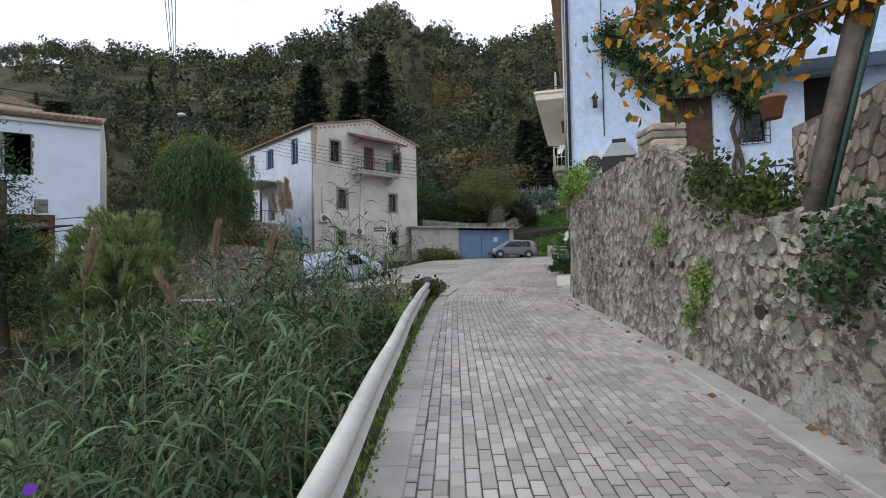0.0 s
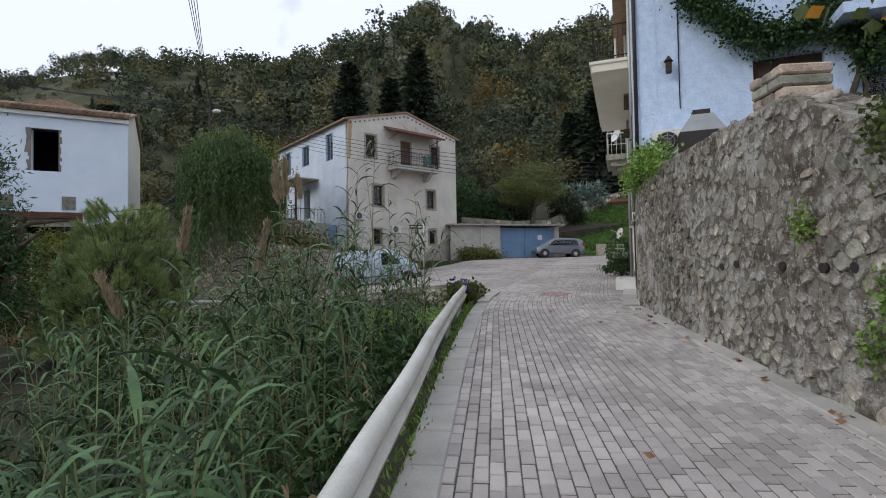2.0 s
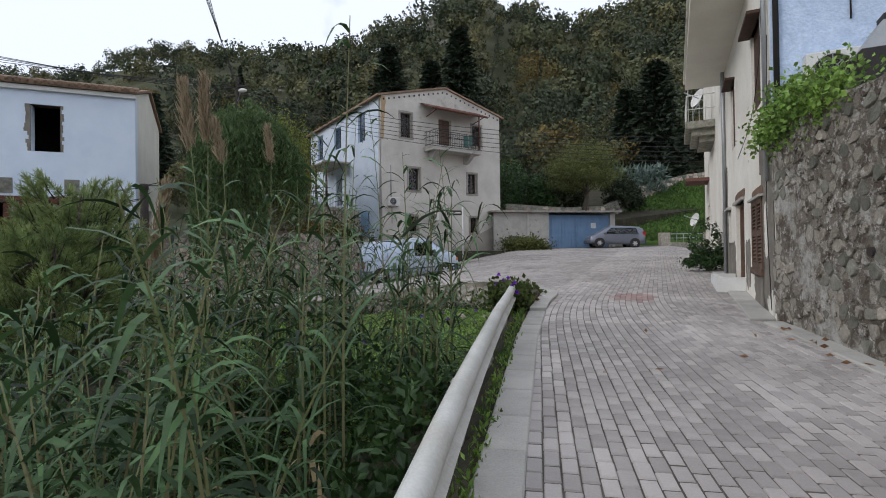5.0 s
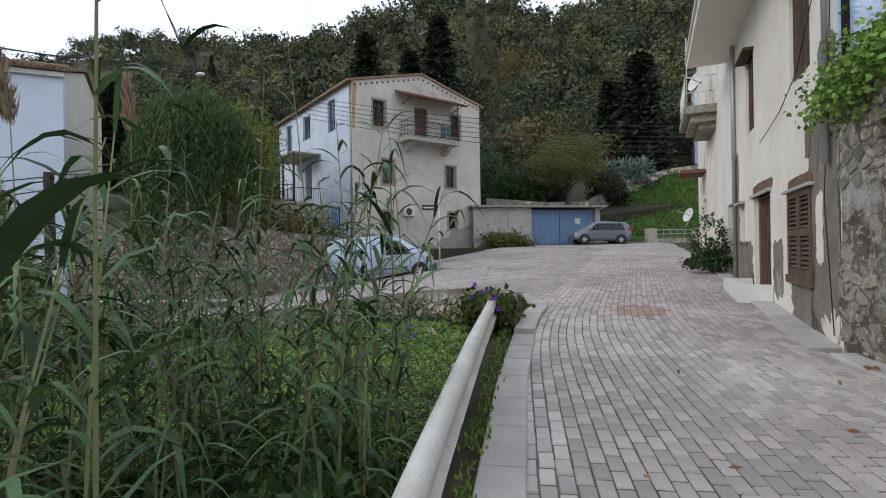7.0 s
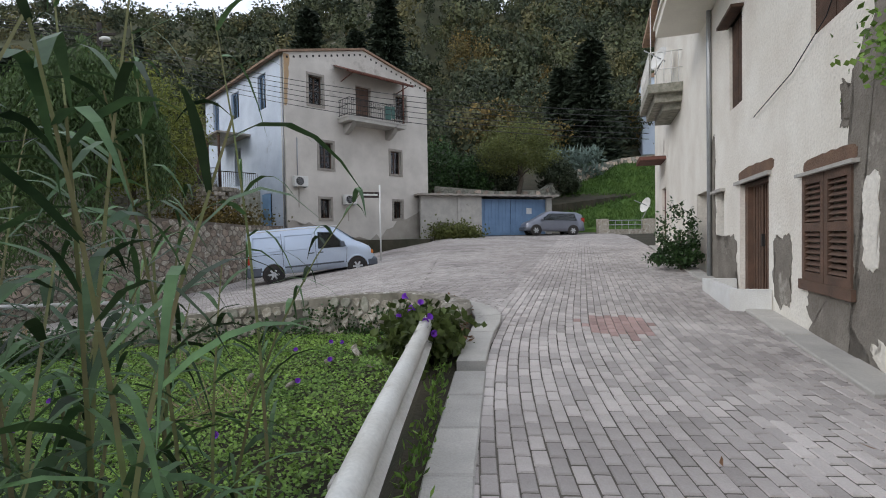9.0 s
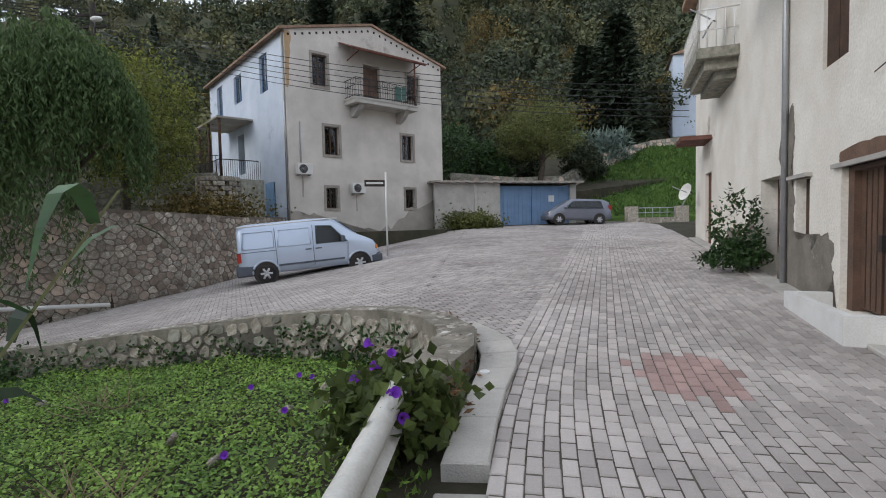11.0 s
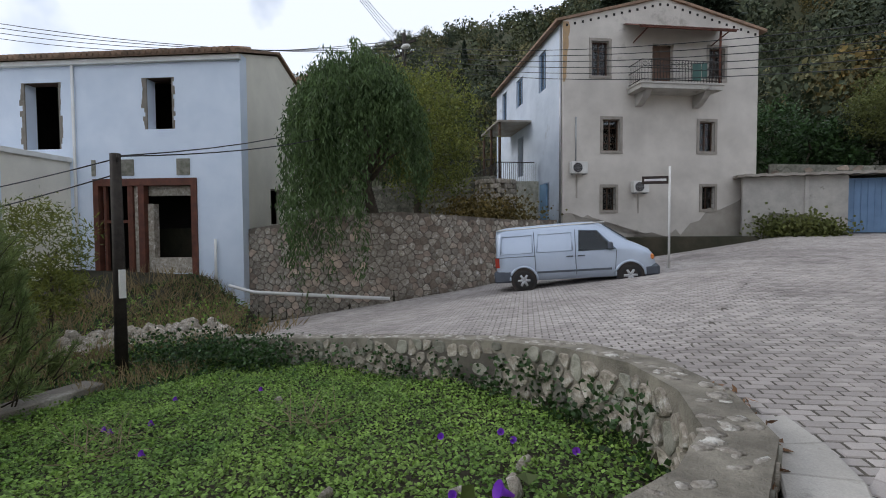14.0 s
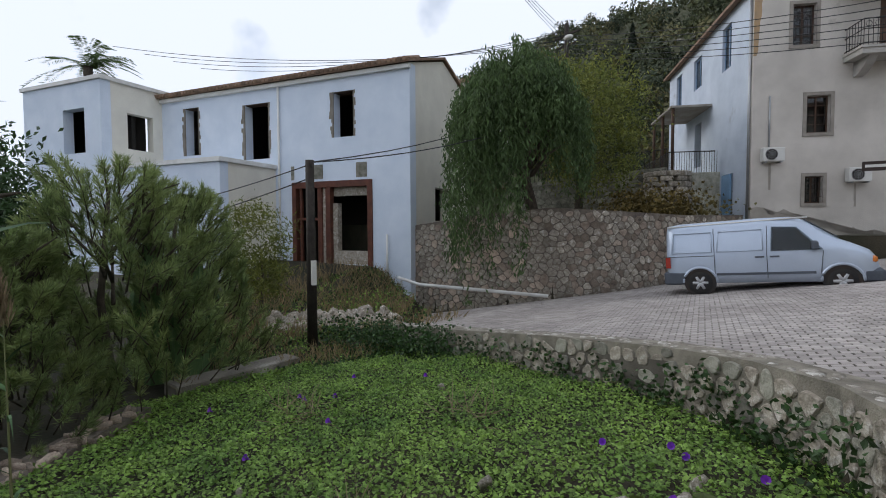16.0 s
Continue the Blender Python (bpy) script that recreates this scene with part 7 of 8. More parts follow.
# single tall canes, some with plumes: x, y, top height, plume length
for x, y, top, pl, sx, sy in ((-1.5, 8.6, 3.3, 0.0, 0.1, 0.0), (-2.2, 12.0, 3.9, 0.0, 0.15, -0.1), (-2.6, 11.6, 3.4, 0.0, -0.1, 0.1), (-1.9, 12.2, 3.0, 0.0, 0.1, 0.1), (-3.4, 11.8, 2.7, 0.0, -0.2, 0), (-3.4, 7.3, 1.75, 0.55, 0.15, 0), (-4.1, 5.5, 1.45, 0.6, 0.25, 0), (-3.6, 6.9, 1.0, 0.5, -0.5, 0), (-2.65, 8.8, 2.5, 0.6, -0.1, 0), (-2.9, 9.0, 2.6, 0.6, -0.05, 0), (-3.33, 10.0, 2.6, 0.5, -0.2, 0), (-3.5, 11.1, 2.8, 0.5, -0.15, 0.1), (-3.16, 8.75, 1.5, 0.7, 0.2, 0), (-4.35, 12.7, 1.35, 0.45, 0.25, -0.1)):
    rs2 = np.random.RandomState(int(abs(x * 100) + y * 10))
    z = float(ground_z(x, y))
    sv, sf, lv, lf = cane_set([(0, 0, 0)], [top - z], rs2, 8 if pl else 22, 0.03)
    c = thing("tall_cane", "single tall cane with a feathery tan plume" if pl else "single tall green cane with drooping leaves", "cane", pose(x, y, z), "tall canes by the lane")
    raw("stem", sv, sf, CANE_STEM, c)
    raw("leaves", lv, lf, CANE_LEAF, c)
    if pl:
        tip = sv[-3:].mean(0)
        m = 420
        q = rs2.uniform(0, 1, m)
        P = tip + np.stack([sx * q * pl + rs2.normal(0, 0.02, m), sy * q * pl + rs2.normal(0, 0.02, m), (q - 0.15) * pl], 1)
        D = np.stack([rs2.normal(0.2 * np.sign(sx), 0.25, m), rs2.normal(0, 0.25, m), np.ones(m)], 1)
        v, f = leaf_arrays(P, D, 0.16 * (1.1 - 0.6 * q), 0.012, rs2)
        raw("plume", v, f, PLUME, c)

# ---- garden creeper, ivy and weeds ----
rs = np.random.RandomState(111)
n = 125000
x = -0.6 - 10.4 * rs.uniform(0, 1, n) ** 0.9
y = rs.uniform(9.8, 19.2, n)
ok = ((side_of(GARDEN_WALL, x, y) < -0.02) | (y < 15)) & (x > -9.0 - 0.3 * (y - 14)) & ~((x > -0.85) & (y < 14.4)) & ~((x < -6.6 + 0.5 * (13 - y)) & (y < 13))
x, y = x[ok], y[ok]
bumps = 0.05 + 0.06 * np.sin(x * 2.1 + 0.7 * np.sin(y * 1.7)) * np.sin(y * 1.9) + 0.03 * np.sin(x * 6 + y * 5)
z = ground_z(x, y) + np.maximum(bumps, 0.015) * rs.uniform(0.2, 1.3, len(x)) + 0.01 + 0.06 * rs.uniform(0, 1, len(x)) ** 3
v, f = leaf_arrays(np.stack([x, y, z], 1), np.stack([rs.normal(0, 1, len(x)), rs.normal(0, 1, len(x)), rs.normal(0.25, 0.35, len(x))], 1), 0.045, 0.04, rs, 1.6)
tagged(raw("ground_creeper", v, f, CREEPER), "low green creeper covering the garden floor", "creeper", kind="stuff")


def ivy_on(name, label, pts, n, spread, leaf, material, seed, category="ivy"):
    """A plant of leaves and thin stems round a list of (x, y, z) centres."""
    rs = np.random.RandomState(seed)
    c = np.array(pts)[rs.randint(0, len(pts), n)]
    P = c + rs.normal(0, 1, (n, 3)) * np.array(spread)
    v, f = leaf_arrays(P, rs.normal(0, 1, (n, 3)) + np.array([0, -0.3, 0.1]), leaf, leaf * 0.8, rs)
    t = thing(name, label, category)
    raw("leaves", v, f, material, t)
    pick = rs.randint(0, n, 40)
    part("stems", tubes(*[([tuple(c[k] - np.array([0, 0, spread[2]])), tuple((c[k] + P[k]) / 2 + rs.normal(0, 0.02, 3)), tuple(P[k])], [0.006, 0.005, 0.003]) for k in pick], sides=4), CANE_STEM, t)
    return t


wallpts = []
for (x0, y0, t0), (x1, y1, t1) in zip(GARDEN_WALL[:7], GARDEN_WALL[1:7]):
    for k in np.linspace(0, 1, 8):
        g = float(ground_z(lerp(x0, x1, k), lerp(y0, y1, k) - 0.4))
        nx_, ny_ = (y1 - y0), -(x1 - x0)
        q = math.hypot(nx_, ny_)
        wallpts.append((lerp(x0, x1, k) + 0.12 * nx_ / q, lerp(y0, y1, k) + 0.12 * ny_ / q, lerp(g, lerp(t0, t1, k), random.choice((0.02, 0.08, 0.1, 0.15, 0.3, 0.6)))))
ivy_on("wall_ivy", "dark ivy trailing along the foot of the garden wall", wallpts, 1900, (0.2, 0.05, 0.1), 0.075, IVY, 121)
ivy_on("wall_ivy", "dark leafy ivy at the west end of the garden wall", [(-10.2, 18.6, -0.7), (-9.6, 18.2, -0.7), (-9.0, 18.5, -0.6), (-10.8, 17.8, -0.7), (-8.2, 18.7, -0.5)], 4200, (0.45, 0.35, 0.22), 0.08, IVY, 122)
ivy_on("wall_plant", "green creeper hanging on the rubble wall", [(3.1, 3.2, 1.4), (3.1, 2.8, 1.3), (3.08, 3.5, 1.1), (3.1, 2.4, 1.5), (3.3, 2.6, 1.6), (3.4, 1.8, 1.7)], 3000, (0.13, 0.28, 0.17), 0.07, IVY, 123)
ivy_on("wall_plant", "green weeds rooted in the rubble wall", [(3.17, 5.74, 1.05), (3.17, 5.8, 0.9)], 380, (0.05, 0.11, 0.12), 0.05, CREEPER, 124)
ivy_on("wall_plant", "green weeds rooted in the rubble wall", [(3.18, 6.1, 0.55), (3.16, 6.9, 1.6)], 300, (0.05, 0.08, 0.1), 0.05, CREEPER, 125)
ivy_on("wall_top_plant", "yellow-green plants spilling over the rubble wall", [(3.25, 5.2, 1.85), (3.22, 5.6, 2.1), (3.35, 4.7, 1.85), (3.3, 5.9, 2.35), (3.4, 5.0, 2.0)], 1900, (0.1, 0.17, 0.13), 0.07, GREEN_VINE, 126, "plants")
ivy_on("wall_top_ivy", "bright green ivy on the wall beside the blue house", [(3.5, 12.9, 3.35), (3.45, 12.4, 3.3), (3.45, 11.8, 3.2), (3.4, 13.1, 3.1)], 3600, (0.12, 0.3, 0.17), 0.07, CREEPER, 127)
ivy_on("climbing_vine", "dark green climber on the blue end wall", [tuple((EM @ Vector((a, -0.25, z)))) for a, z in ((1.3, 6.9), (1.6, 6.6), (2.0, 6.2), (2.3, 5.9), (2.7, 5.8), (3.2, 5.9), (3.8, 5.8), (4.2, 5.6), (4.3, 5.2), (3.6, 6.4), (4.6, 6.3), (1.2, 7.3))], 12000, (0.2, 0.15, 0.19), 0.075, IVY, 128)
part("climber_trunk", tubes(([tuple(EM @ Vector((a, -0.12, z))) for a, z in ((4.1, 2.6), (4.2, 3.6), (4.0, 4.5), (4.25, 5.3))], [0.07, 0.06, 0.06, 0.04]), ([tuple(EM @ Vector((a, -0.1, z))) for a, z in ((4.2, 2.6), (4.0, 3.6), (4.25, 4.6), (4.05, 5.3))], [0.05, 0.05, 0.04, 0.03])), BARK, bpy.data.objects["climbing_vine"])

# autumn vine overhead
vine = thing("autumn_vine", "grape vine with orange autumn leaves over the wall", "vine", pose(0, 0, 0))
rs = np.random.RandomState(131)
br, tips = [], []
for k in range(13):
    s = Vector((3.7 + rs.uniform(-0.2, 0.3), 3.3 + rs.uniform(-0.4, 0.6), 3.5 + rs.uniform(-0.2, 0.5)))
    e = Vector((rs.uniform(1.7, 3.3), rs.uniform(4.2, 5.8), rs.uniform(2.9, 4.3)))
    m = s.lerp(e, 0.5) + Vector((0, 0, rs.uniform(0.0, 0.4)))
    br.append(([s, m, e], [0.02, 0.012, 0.004]))
    for q in np.linspace(0.15, 1, 14):
        tips.append(tuple((s.lerp(m, q * 2) if q < 0.5 else m.lerp(e, q * 2 - 1)) + Vector(rs.normal(0, 0.09, 3))))
br.append(([(4.2, 3.2, 1.6), (4.0, 3.3, 2.8), (3.8, 3.4, 3.6)], [0.06, 0.05, 0.04]))
part("branch", tubes(*br, sides=5), BARK, vine)
tips = np.array(tips)
for nm, mt, cnt in (("orange_leaves", ORANGE_LEAF, 560), ("green_leaves", GREEN_VINE, 1000)):
    p = tips[rs.randint(0, len(tips), cnt)] + rs.normal(0, 0.09, (cnt, 3))
    v, f = leaf_arrays(p, rs.normal(0, 0.5, (cnt, 3)) + np.array([0, -0.2, -0.9]), 0.12, 0.105, rs)
    raw(nm, v, f, mt, vine)

# morning glory on the rail's end
mg = thing("morning_glory", "leafy morning glory with purple flowers over the rail end", "flowers", pose(-0.55, 14.75, 0.33))
rs = np.random.RandomState(141)
n = 1900
P = rs.normal(0, 1, (n, 3)) * np.array([0.19, 0.24, 0.13]) + np.array([0, 0, 0.15])
v, f = leaf_arrays(P, rs.normal(0, 0.6, (n, 3)) + np.array([0.1, -0.4, 0.3]), 0.105, 0.095, rs)
raw("leaves", v, f, GREEN_VINE, mg)
for k in range(9):
    p = Vector((rs.normal(0, 0.22), rs.normal(-0.05, 0.28), 0.36 + rs.normal(0, 0.08)))
    bm = bmesh.new()
    d = Vector((rs.normal(0, 0.5), -0.8, rs.uniform(0.1, 0.7))).normalized()
    tube(bm, [p, p + d * 0.05, p + d * 0.075], [0.006, 0.016, 0.038], 10, False)
    part("flower", bm, PURPLE, mg)
for k in range(17):
    x, y = rs.uniform(-7.5, -1.2), rs.uniform(13.6, 18.6)
    if side_of(GARDEN_WALL, np.array(x), np.array(y)) > -0.3:
        continue
    bm = bmesh.new()
    p = Vector((x, y, float(ground_z(x, y)) + 0.1))
    tube(bm, [p, p + Vector((0.01, -0.03, 0.03)), p + Vector((0.015, -0.05, 0.045))], [0.006, 0.015, 0.038], 8, False)
    tagged(part("creeper_flower", bm, PURPLE), "small purple trumpet flower in the creeper", "flower", "flowers in the garden")

for x, y, z in ((-1.42, 1.5, 0.68), (-1.4, 1.45, 0.5), (-1.5, 1.75, 0.42)):
    fl = thing("rail_flower", "purple trumpet flower on a thin climbing stem among canes", "flower", pose(x, y, z), "flowers among the canes")
    part("petals", tubes(([(0, 0, 0), (0.02, -0.03, 0.02), (0.035, -0.06, 0.035)], [0.004, 0.009, 0.022]), sides=10), PURPLE, fl)
    part("stem", tubes(([(0, 0, 0), (-0.03, 0.05, -0.4), (-0.02, 0.08, float(ground_z(x, y)) - z)], [0.004, 0.005, 0.006]), sides=5), CANE_STEM, fl)

# dry stalks, fallen leaves, stones in the garden
for x, y in ((-4.6, 17.0), (-2.9, 14.6), (-6.2, 15.4)):
    rs = np.random.RandomState(int(abs(x * 10)))
    v, f = leaf_arrays(np.array([[x, y, float(ground_z(x, y)) + 0.06]] * 70) + rs.normal(0, 0.18, (70, 3)) * np.array([1, 1, 0.2]), rs.normal(0, 1, (70, 3)) + np.array([0, 0, 0.5]), 0.5, 0.012, rs)
    tagged(raw("dry_tuft", v, f, PLUME), "tuft of dry straw-coloured stalks in the creeper", "dry grass")
rs = np.random.RandomState(151)
n = 420
y = rs.uniform(14.6, 18.0, n)
x = np.interp(y, [14.6, 16.2, 17.2, 18.0], [-0.28, -0.12, -0.14, -0.5]) + rs.normal(0, 0.07, n)
v, f = leaf_arrays(np.stack([x, y, road_z(x, y) + 0.06 + 0.05 * rs.uniform(0, 1, n)], 1), rs.normal(0, 1, (n, 3)) * np.array([1, 1, 0.35]), 0.09, 0.04, rs)
tagged(raw("fallen_leaves", v, f, DRY_LEAF), "brown fallen leaves heaped beside the garden wall", "leaves", kind="stuff")
n = 60
y = rs.uniform(1, 13, n)
x = np.where(rs.uniform(0, 1, n) < 0.7, 2.95 + 0.02 * y + rs.normal(0, 0.12, n), rs.uniform(0, 2.8, n))
v, f = leaf_arrays(np.stack([x, y, road_z(x, y) + 0.07], 1), rs.normal(0, 1, (n, 3)) * np.array([1, 1, 0.15]), 0.09, 0.05, rs)
tagged(raw("scattered_leaves", v, f, DRY_LEAF), "few brown leaves lying along the lane", "leaves", kind="stuff")
n = 1500
y = rs.uniform(-1, 14.2, n)
x = np.interp(y, [-1, 8, 12, 14.2], [-0.5, -0.47, -0.38, -0.28]) + rs.normal(-0.02, 0.05, n)
v, f = leaf_arrays(np.stack([x, y, road_z(x, y) - 0.02 + 0.05 * rs.uniform(0, 1, n)], 1), rs.normal(0, 0.5, (n, 3)) + np.array([0, 0, 0.8]), 0.07, 0.025, rs)
tagged(raw("edge_weeds", v, f, CREEPER), "small green weeds between kerb and rail", "weeds", kind="stuff")
# grass on the bank and by the derelict house
n = 9000
y = rs.uniform(45.9, 56.5, n)
x = 6.6 + (y - 45.8) * 0.25 + rs.uniform(0, 1, n) * (12.4 - (y - 45.8) * 0.25)
v, f = leaf_arrays(np.stack([x, y, 2.0 + 6.3 * (y - 45.8) / 11.0 + 0.02], 1), rs.normal(0, 0.5, (n, 3)) + np.array([0, 0, 0.9]), 0.3, 0.1, rs)
tagged(raw("bank_grass", v, f, GRASS), "rough bright green grass on the bank", "grass", kind="stuff")
n = 2600
x, y = rs.uniform(-19, -11.5, n), rs.uniform(14.5, 22, n)
ok = (x + 16.4) * 0.5407 - (y - 23.05) * 0.8412 > 0.5
x, y = x[ok], y[ok]
v, f = leaf_arrays(np.stack([x, y, ground_z(x, y)], 1), rs.normal(0, 0.5, (len(x), 3)) + np.array([0, 0, 1.0]), 0.5, 0.03, rs)
tagged(raw("dry_grass", v, f, CANE_DRY), "dry yellow grass below the derelict house", "grass", kind="stuff")
ivy_on("slope_weeds", "green weeds on the slope below the derelict house", [(x_, y_, float(ground_z(x_, y_)) + 0.1) for x_, y_ in ((-14.5, 19.5), (-13.5, 20.5), (-12.5, 18.5), (-13.0, 17.0), (-15.3, 20.8), (-11.8, 17.6))], 1700, (0.6, 0.6, 0.12), 0.09, CREEPER, 161, "weeds")
ivy_on("corner_bush", "grey-green bushes against the house corner", [(-1.6, 40.3, 1.9), (-0.8, 40.0, 1.8), (-0.2, 40.2, 1.9), (0.3, 40.6, 1.7)], 2600, (0.4, 0.3, 0.28), 0.16, OLIVE_LEAF, 162, "bush")
ivy_on("terrace_plant", "overgrown green plants on the side terrace", [(-13.8, 33.5, 2.8), (-12.6, 32.5, 2.6), (-15.5, 36, 3.4), (-11.5, 33.6, 2.6)], 3800, (0.8, 0.6, 0.4), 0.16, WOODS_WARM, 163, "plants")

# grass and weeds on the slope below the derelict house
rs = np.random.RandomState(171)
for name, label, n, mt, lng, wid in (("slope_grass", "dry yellow grass on the slope", 11000, CANE_DRY, 0.34, 0.014), ("slope_herbs", "green weeds spread over the slope", 22000, IVY, 0.09, 0.065), ("slope_creeper", "light green herbs spread over the slope", 14000, CREEPER, 0.07, 0.05)):
    x = rs.uniform(-17.5, -9.0, n)
    y = rs.uniform(14.2, 23.0, n)
    patch = np.sin(x * 1.7 + len(name)) * np.sin(y * 1.5 + 0.6 * len(name)) + 0.4 * np.sin(x * 4.1 + y * 3.3)
    ok = (patch > -0.3) & (y > 7.5 - 0.55 * x) & ((x + 16.4) * 0.5407 - (y - 23.05) * 0.8412 > 0.12) & ((x < -10.6) | (side_of(GARDEN_WALL, x, y) < -0.1)) & (y < 19.0 - 0.9 * (x + 10.4))
    x, y = x[ok], y[ok]
    v, f = leaf_arrays(np.stack([x, y, ground_z(x, y) + rs.uniform(0.0, 0.1, len(x))], 1), np.stack([rs.normal(0, 0.5, len(x)), rs.normal(0, 0.5, len(x)), np.full(len(x), 0.9 if lng > 0.1 else 0.4)], 1), lng, wid, rs)
    tagged(raw(name, v, f, mt), label, "grass" if lng > 0.1 else "weeds", kind="stuff")


# ---- stones and paving, piece by piece ----
rng = random.Random(17)
SM_LIME = stone_meshes(8, STONE)
def bare(s_, z_):
    """How much of the rubble wall's plaster has fallen at a place along it."""
    n = noise.noise((s_ * 0.55, z_ * 0.8, 3.0)) + 0.5 * noise.noise((s_ * 1.7, z_ * 2.1, 7.0))
    return min(max(0.62 + 1.3 * n, 0.12), 0.95)


wall_rows = np.arange(0.0, 13.36, 0.075)
wx, wt_ = np.interp(wall_rows, [r[1] for r in ROAD_WALL], [r[0] for r in ROAD_WALL]), np.interp(wall_rows, [r[1] for r in ROAD_WALL], [r[2] for r in ROAD_WALL])
V, F_ = [], []
NZ = 46
for a, (y, x, t) in enumerate(zip(wall_rows, wx, wt_)):
    z0 = float(road_z(x, y)) - 0.05
    for k in range(NZ):
        z = lerp(z0, t + 0.03 * noise.noise((0, y * 3.0, 5.0)), min(k, NZ - 2) / (NZ - 2))
        d = 0.012 + 0.026 * noise.noise((y * 2.3, z * 2.3, 0.0)) + 0.014 * noise.noise((y * 7.0, z * 7.0, 2.0))
        V.append((x - max(d, 0.002), y, z) if k < NZ - 1 else (x + 0.12, y, z + 0.01))
for a in range(len(wall_rows) - 1):
    F_ += [(a * NZ + k, a * NZ + k + 1, (a + 1) * NZ + k + 1, (a + 1) * NZ + k) for k in range(NZ - 1)]
raw("plaster_face", V, F_, RUBBLE, road_wall, True)
masonry(ROAD_WALL[1:], lambda x, y: float(road_z(x, y)) + 0.06, 0.21, 0.15, 41, road_wall, [STONE, RUBBLE, RUBBLE, STONE_DARK, RUBBLE], 0.034, 0.028, 1.0, 290, side=1, middle=5.5, shown=bare)
top = []
for (x0, y0, t0), (x1, y1, t1) in zip(ROAD_WALL[1:], ROAD_WALL[2:]):
    L = math.hypot(x1 - x0, y1 - y0)
    for k in range(int(L * 9)):
        q = rng.random()
        m = Matrix.Translation((lerp(x0, x1, q) + rng.uniform(0.04, 0.4), lerp(y0, y1, q), lerp(t0, t1, q) + rng.uniform(-0.03, 0.03))) @ Matrix.Rotation(rng.uniform(0, 6.28), 4, "Z")
        top.append((m, rng.uniform(0.14, 0.32), rng.uniform(0.08, 0.17)))
cope = tagged(new("coping_stones"), kind="stuff")
cope.parent = road_wall
place_stones(top, stone_meshes(4, STONE, 0.5), cope, 0, STONE)
masonry(GARDEN_WALL, lambda x, y: float(ground_z(x, y - 0.5)) - 0.1, 0.24, 0.2, 42, garden_wall, [STONE, STONE_DARK, STONE], 0.026, 0.035, 1.0, 290)
masonry([(x + 0.42, y, t) for x, y, t in GARDEN_WALL[5:]], lambda x, y: float(road_z(x, y)), 0.22, 0.15, 43, garden_wall, [STONE, STONE_DARK], 0.014, 0.03, 1.0, 0)
top = []
for (x0, y0, t0), (x1, y1, t1) in zip(GARDEN_WALL, GARDEN_WALL[1:]):
    L = math.hypot(x1 - x0, y1 - y0)
    for k in range(int(L * 13)):
        q, o = rng.random(), rng.uniform(0.06, 0.37)
        m = Matrix.Translation((lerp(x0, x1, q) - (y1 - y0) / L * o, lerp(y0, y1, q) + (x1 - x0) / L * o, lerp(t0, t1, q) - 0.004)) @ Matrix.Rotation(rng.uniform(0, 6.28), 4, "Z") @ Matrix.Rotation(math.pi / 2, 4, "X")
        top.append((m, rng.uniform(0.09, 0.2), rng.uniform(0.07, 0.16)))
cap = tagged(new("cap_stones"), kind="stuff")
cap.parent = garden_wall
place_stones(top, stone_meshes(4, LIME_STONE), cap, 0, LIME_STONE)
masonry(NORTH_WALL, lambda x, y: float(road_z(x, y)) - 0.15, 0.31, 0.21, 44, north_wall, [STONE_WARM, STONE, STONE], 0.022, 0.026, 1.0, 290)
masonry(tw_path, lambda x, y: 1.2, 0.3, 0.2, 45, terrace_wall, [STONE_WARM], 0.02, 0.025, 1.0, 200)
masonry(HILL_TERRACE, lambda x, y: float(ground_z(x, y - 1.0)), 0.5, 0.3, 48, hill_terrace, [STONE_DARK, STONE_WARM, STONE_DARK], 0.03, 0.05, 1.0, 120)
# tumbled pale stones on the slope and in the garden
for k in range(230):
    q = rng.random()
    up = rng.random()
    x, y = lerp(-13.9, -12.7, q) + 0.9 - 0.9 * up + rng.gauss(0, 0.15), lerp(17.0, 20.2, q) - 0.4 + 0.4 * up + rng.gauss(0, 0.15)
    s = rng.uniform(0.2, 0.46)
    ob = new("loose_stone", rng.choice(SM_LIME))
    ob.matrix_basis = Matrix.Translation((x, y, float(ground_z(x, y)) + s * 0.1 + 0.3 * up)) @ Euler((rng.uniform(0, 6), rng.uniform(0, 6), rng.uniform(0, 6))).to_matrix().to_4x4() @ Matrix.Diagonal((s, s * 2.0, s * 0.9, 1))
    tagged(ob, "pale tumbled field stone on the weedy slope", "stone", "rubble below the derelict house")
for x, y, s in ((-3.05, 15.93, 0.2), (-1.9, 17.2, 0.22), (-1.75, 16.8, 0.26), (-2.1, 16.5, 0.18), (-1.2, 16.6, 0.2), (-1.35, 15.9, 0.16), (-5.9, 17.4, 0.2), (-2.3, 15.4, 0.14), (-4.3, 14.2, 0.16)):
    ob = new("loose_stone", rng.choice(SM_LIME))
    ob.matrix_basis = Matrix.Translation((x, y, float(ground_z(x, y)) + 0.09)) @ Euler((rng.uniform(0, 6), 0.3, rng.uniform(0, 6))).to_matrix().to_4x4() @ Matrix.Diagonal((s, s * 1.2, s * 0.7, 1))
    tagged(ob, "pale stone lying in the creeper", "stone", "stones in the garden")
LOW_WALL = [(-5.5, 11.4, -0.72), (-6.45, 12.55, -0.68), (-7.2, 13.15, -0.66), (-7.9, 13.75, -0.66)]
low = wall_along("wall_low", LOW_WALL, 0.4, 1.6, MORTAR, "low broken stone wall at the garden edge", side=1)
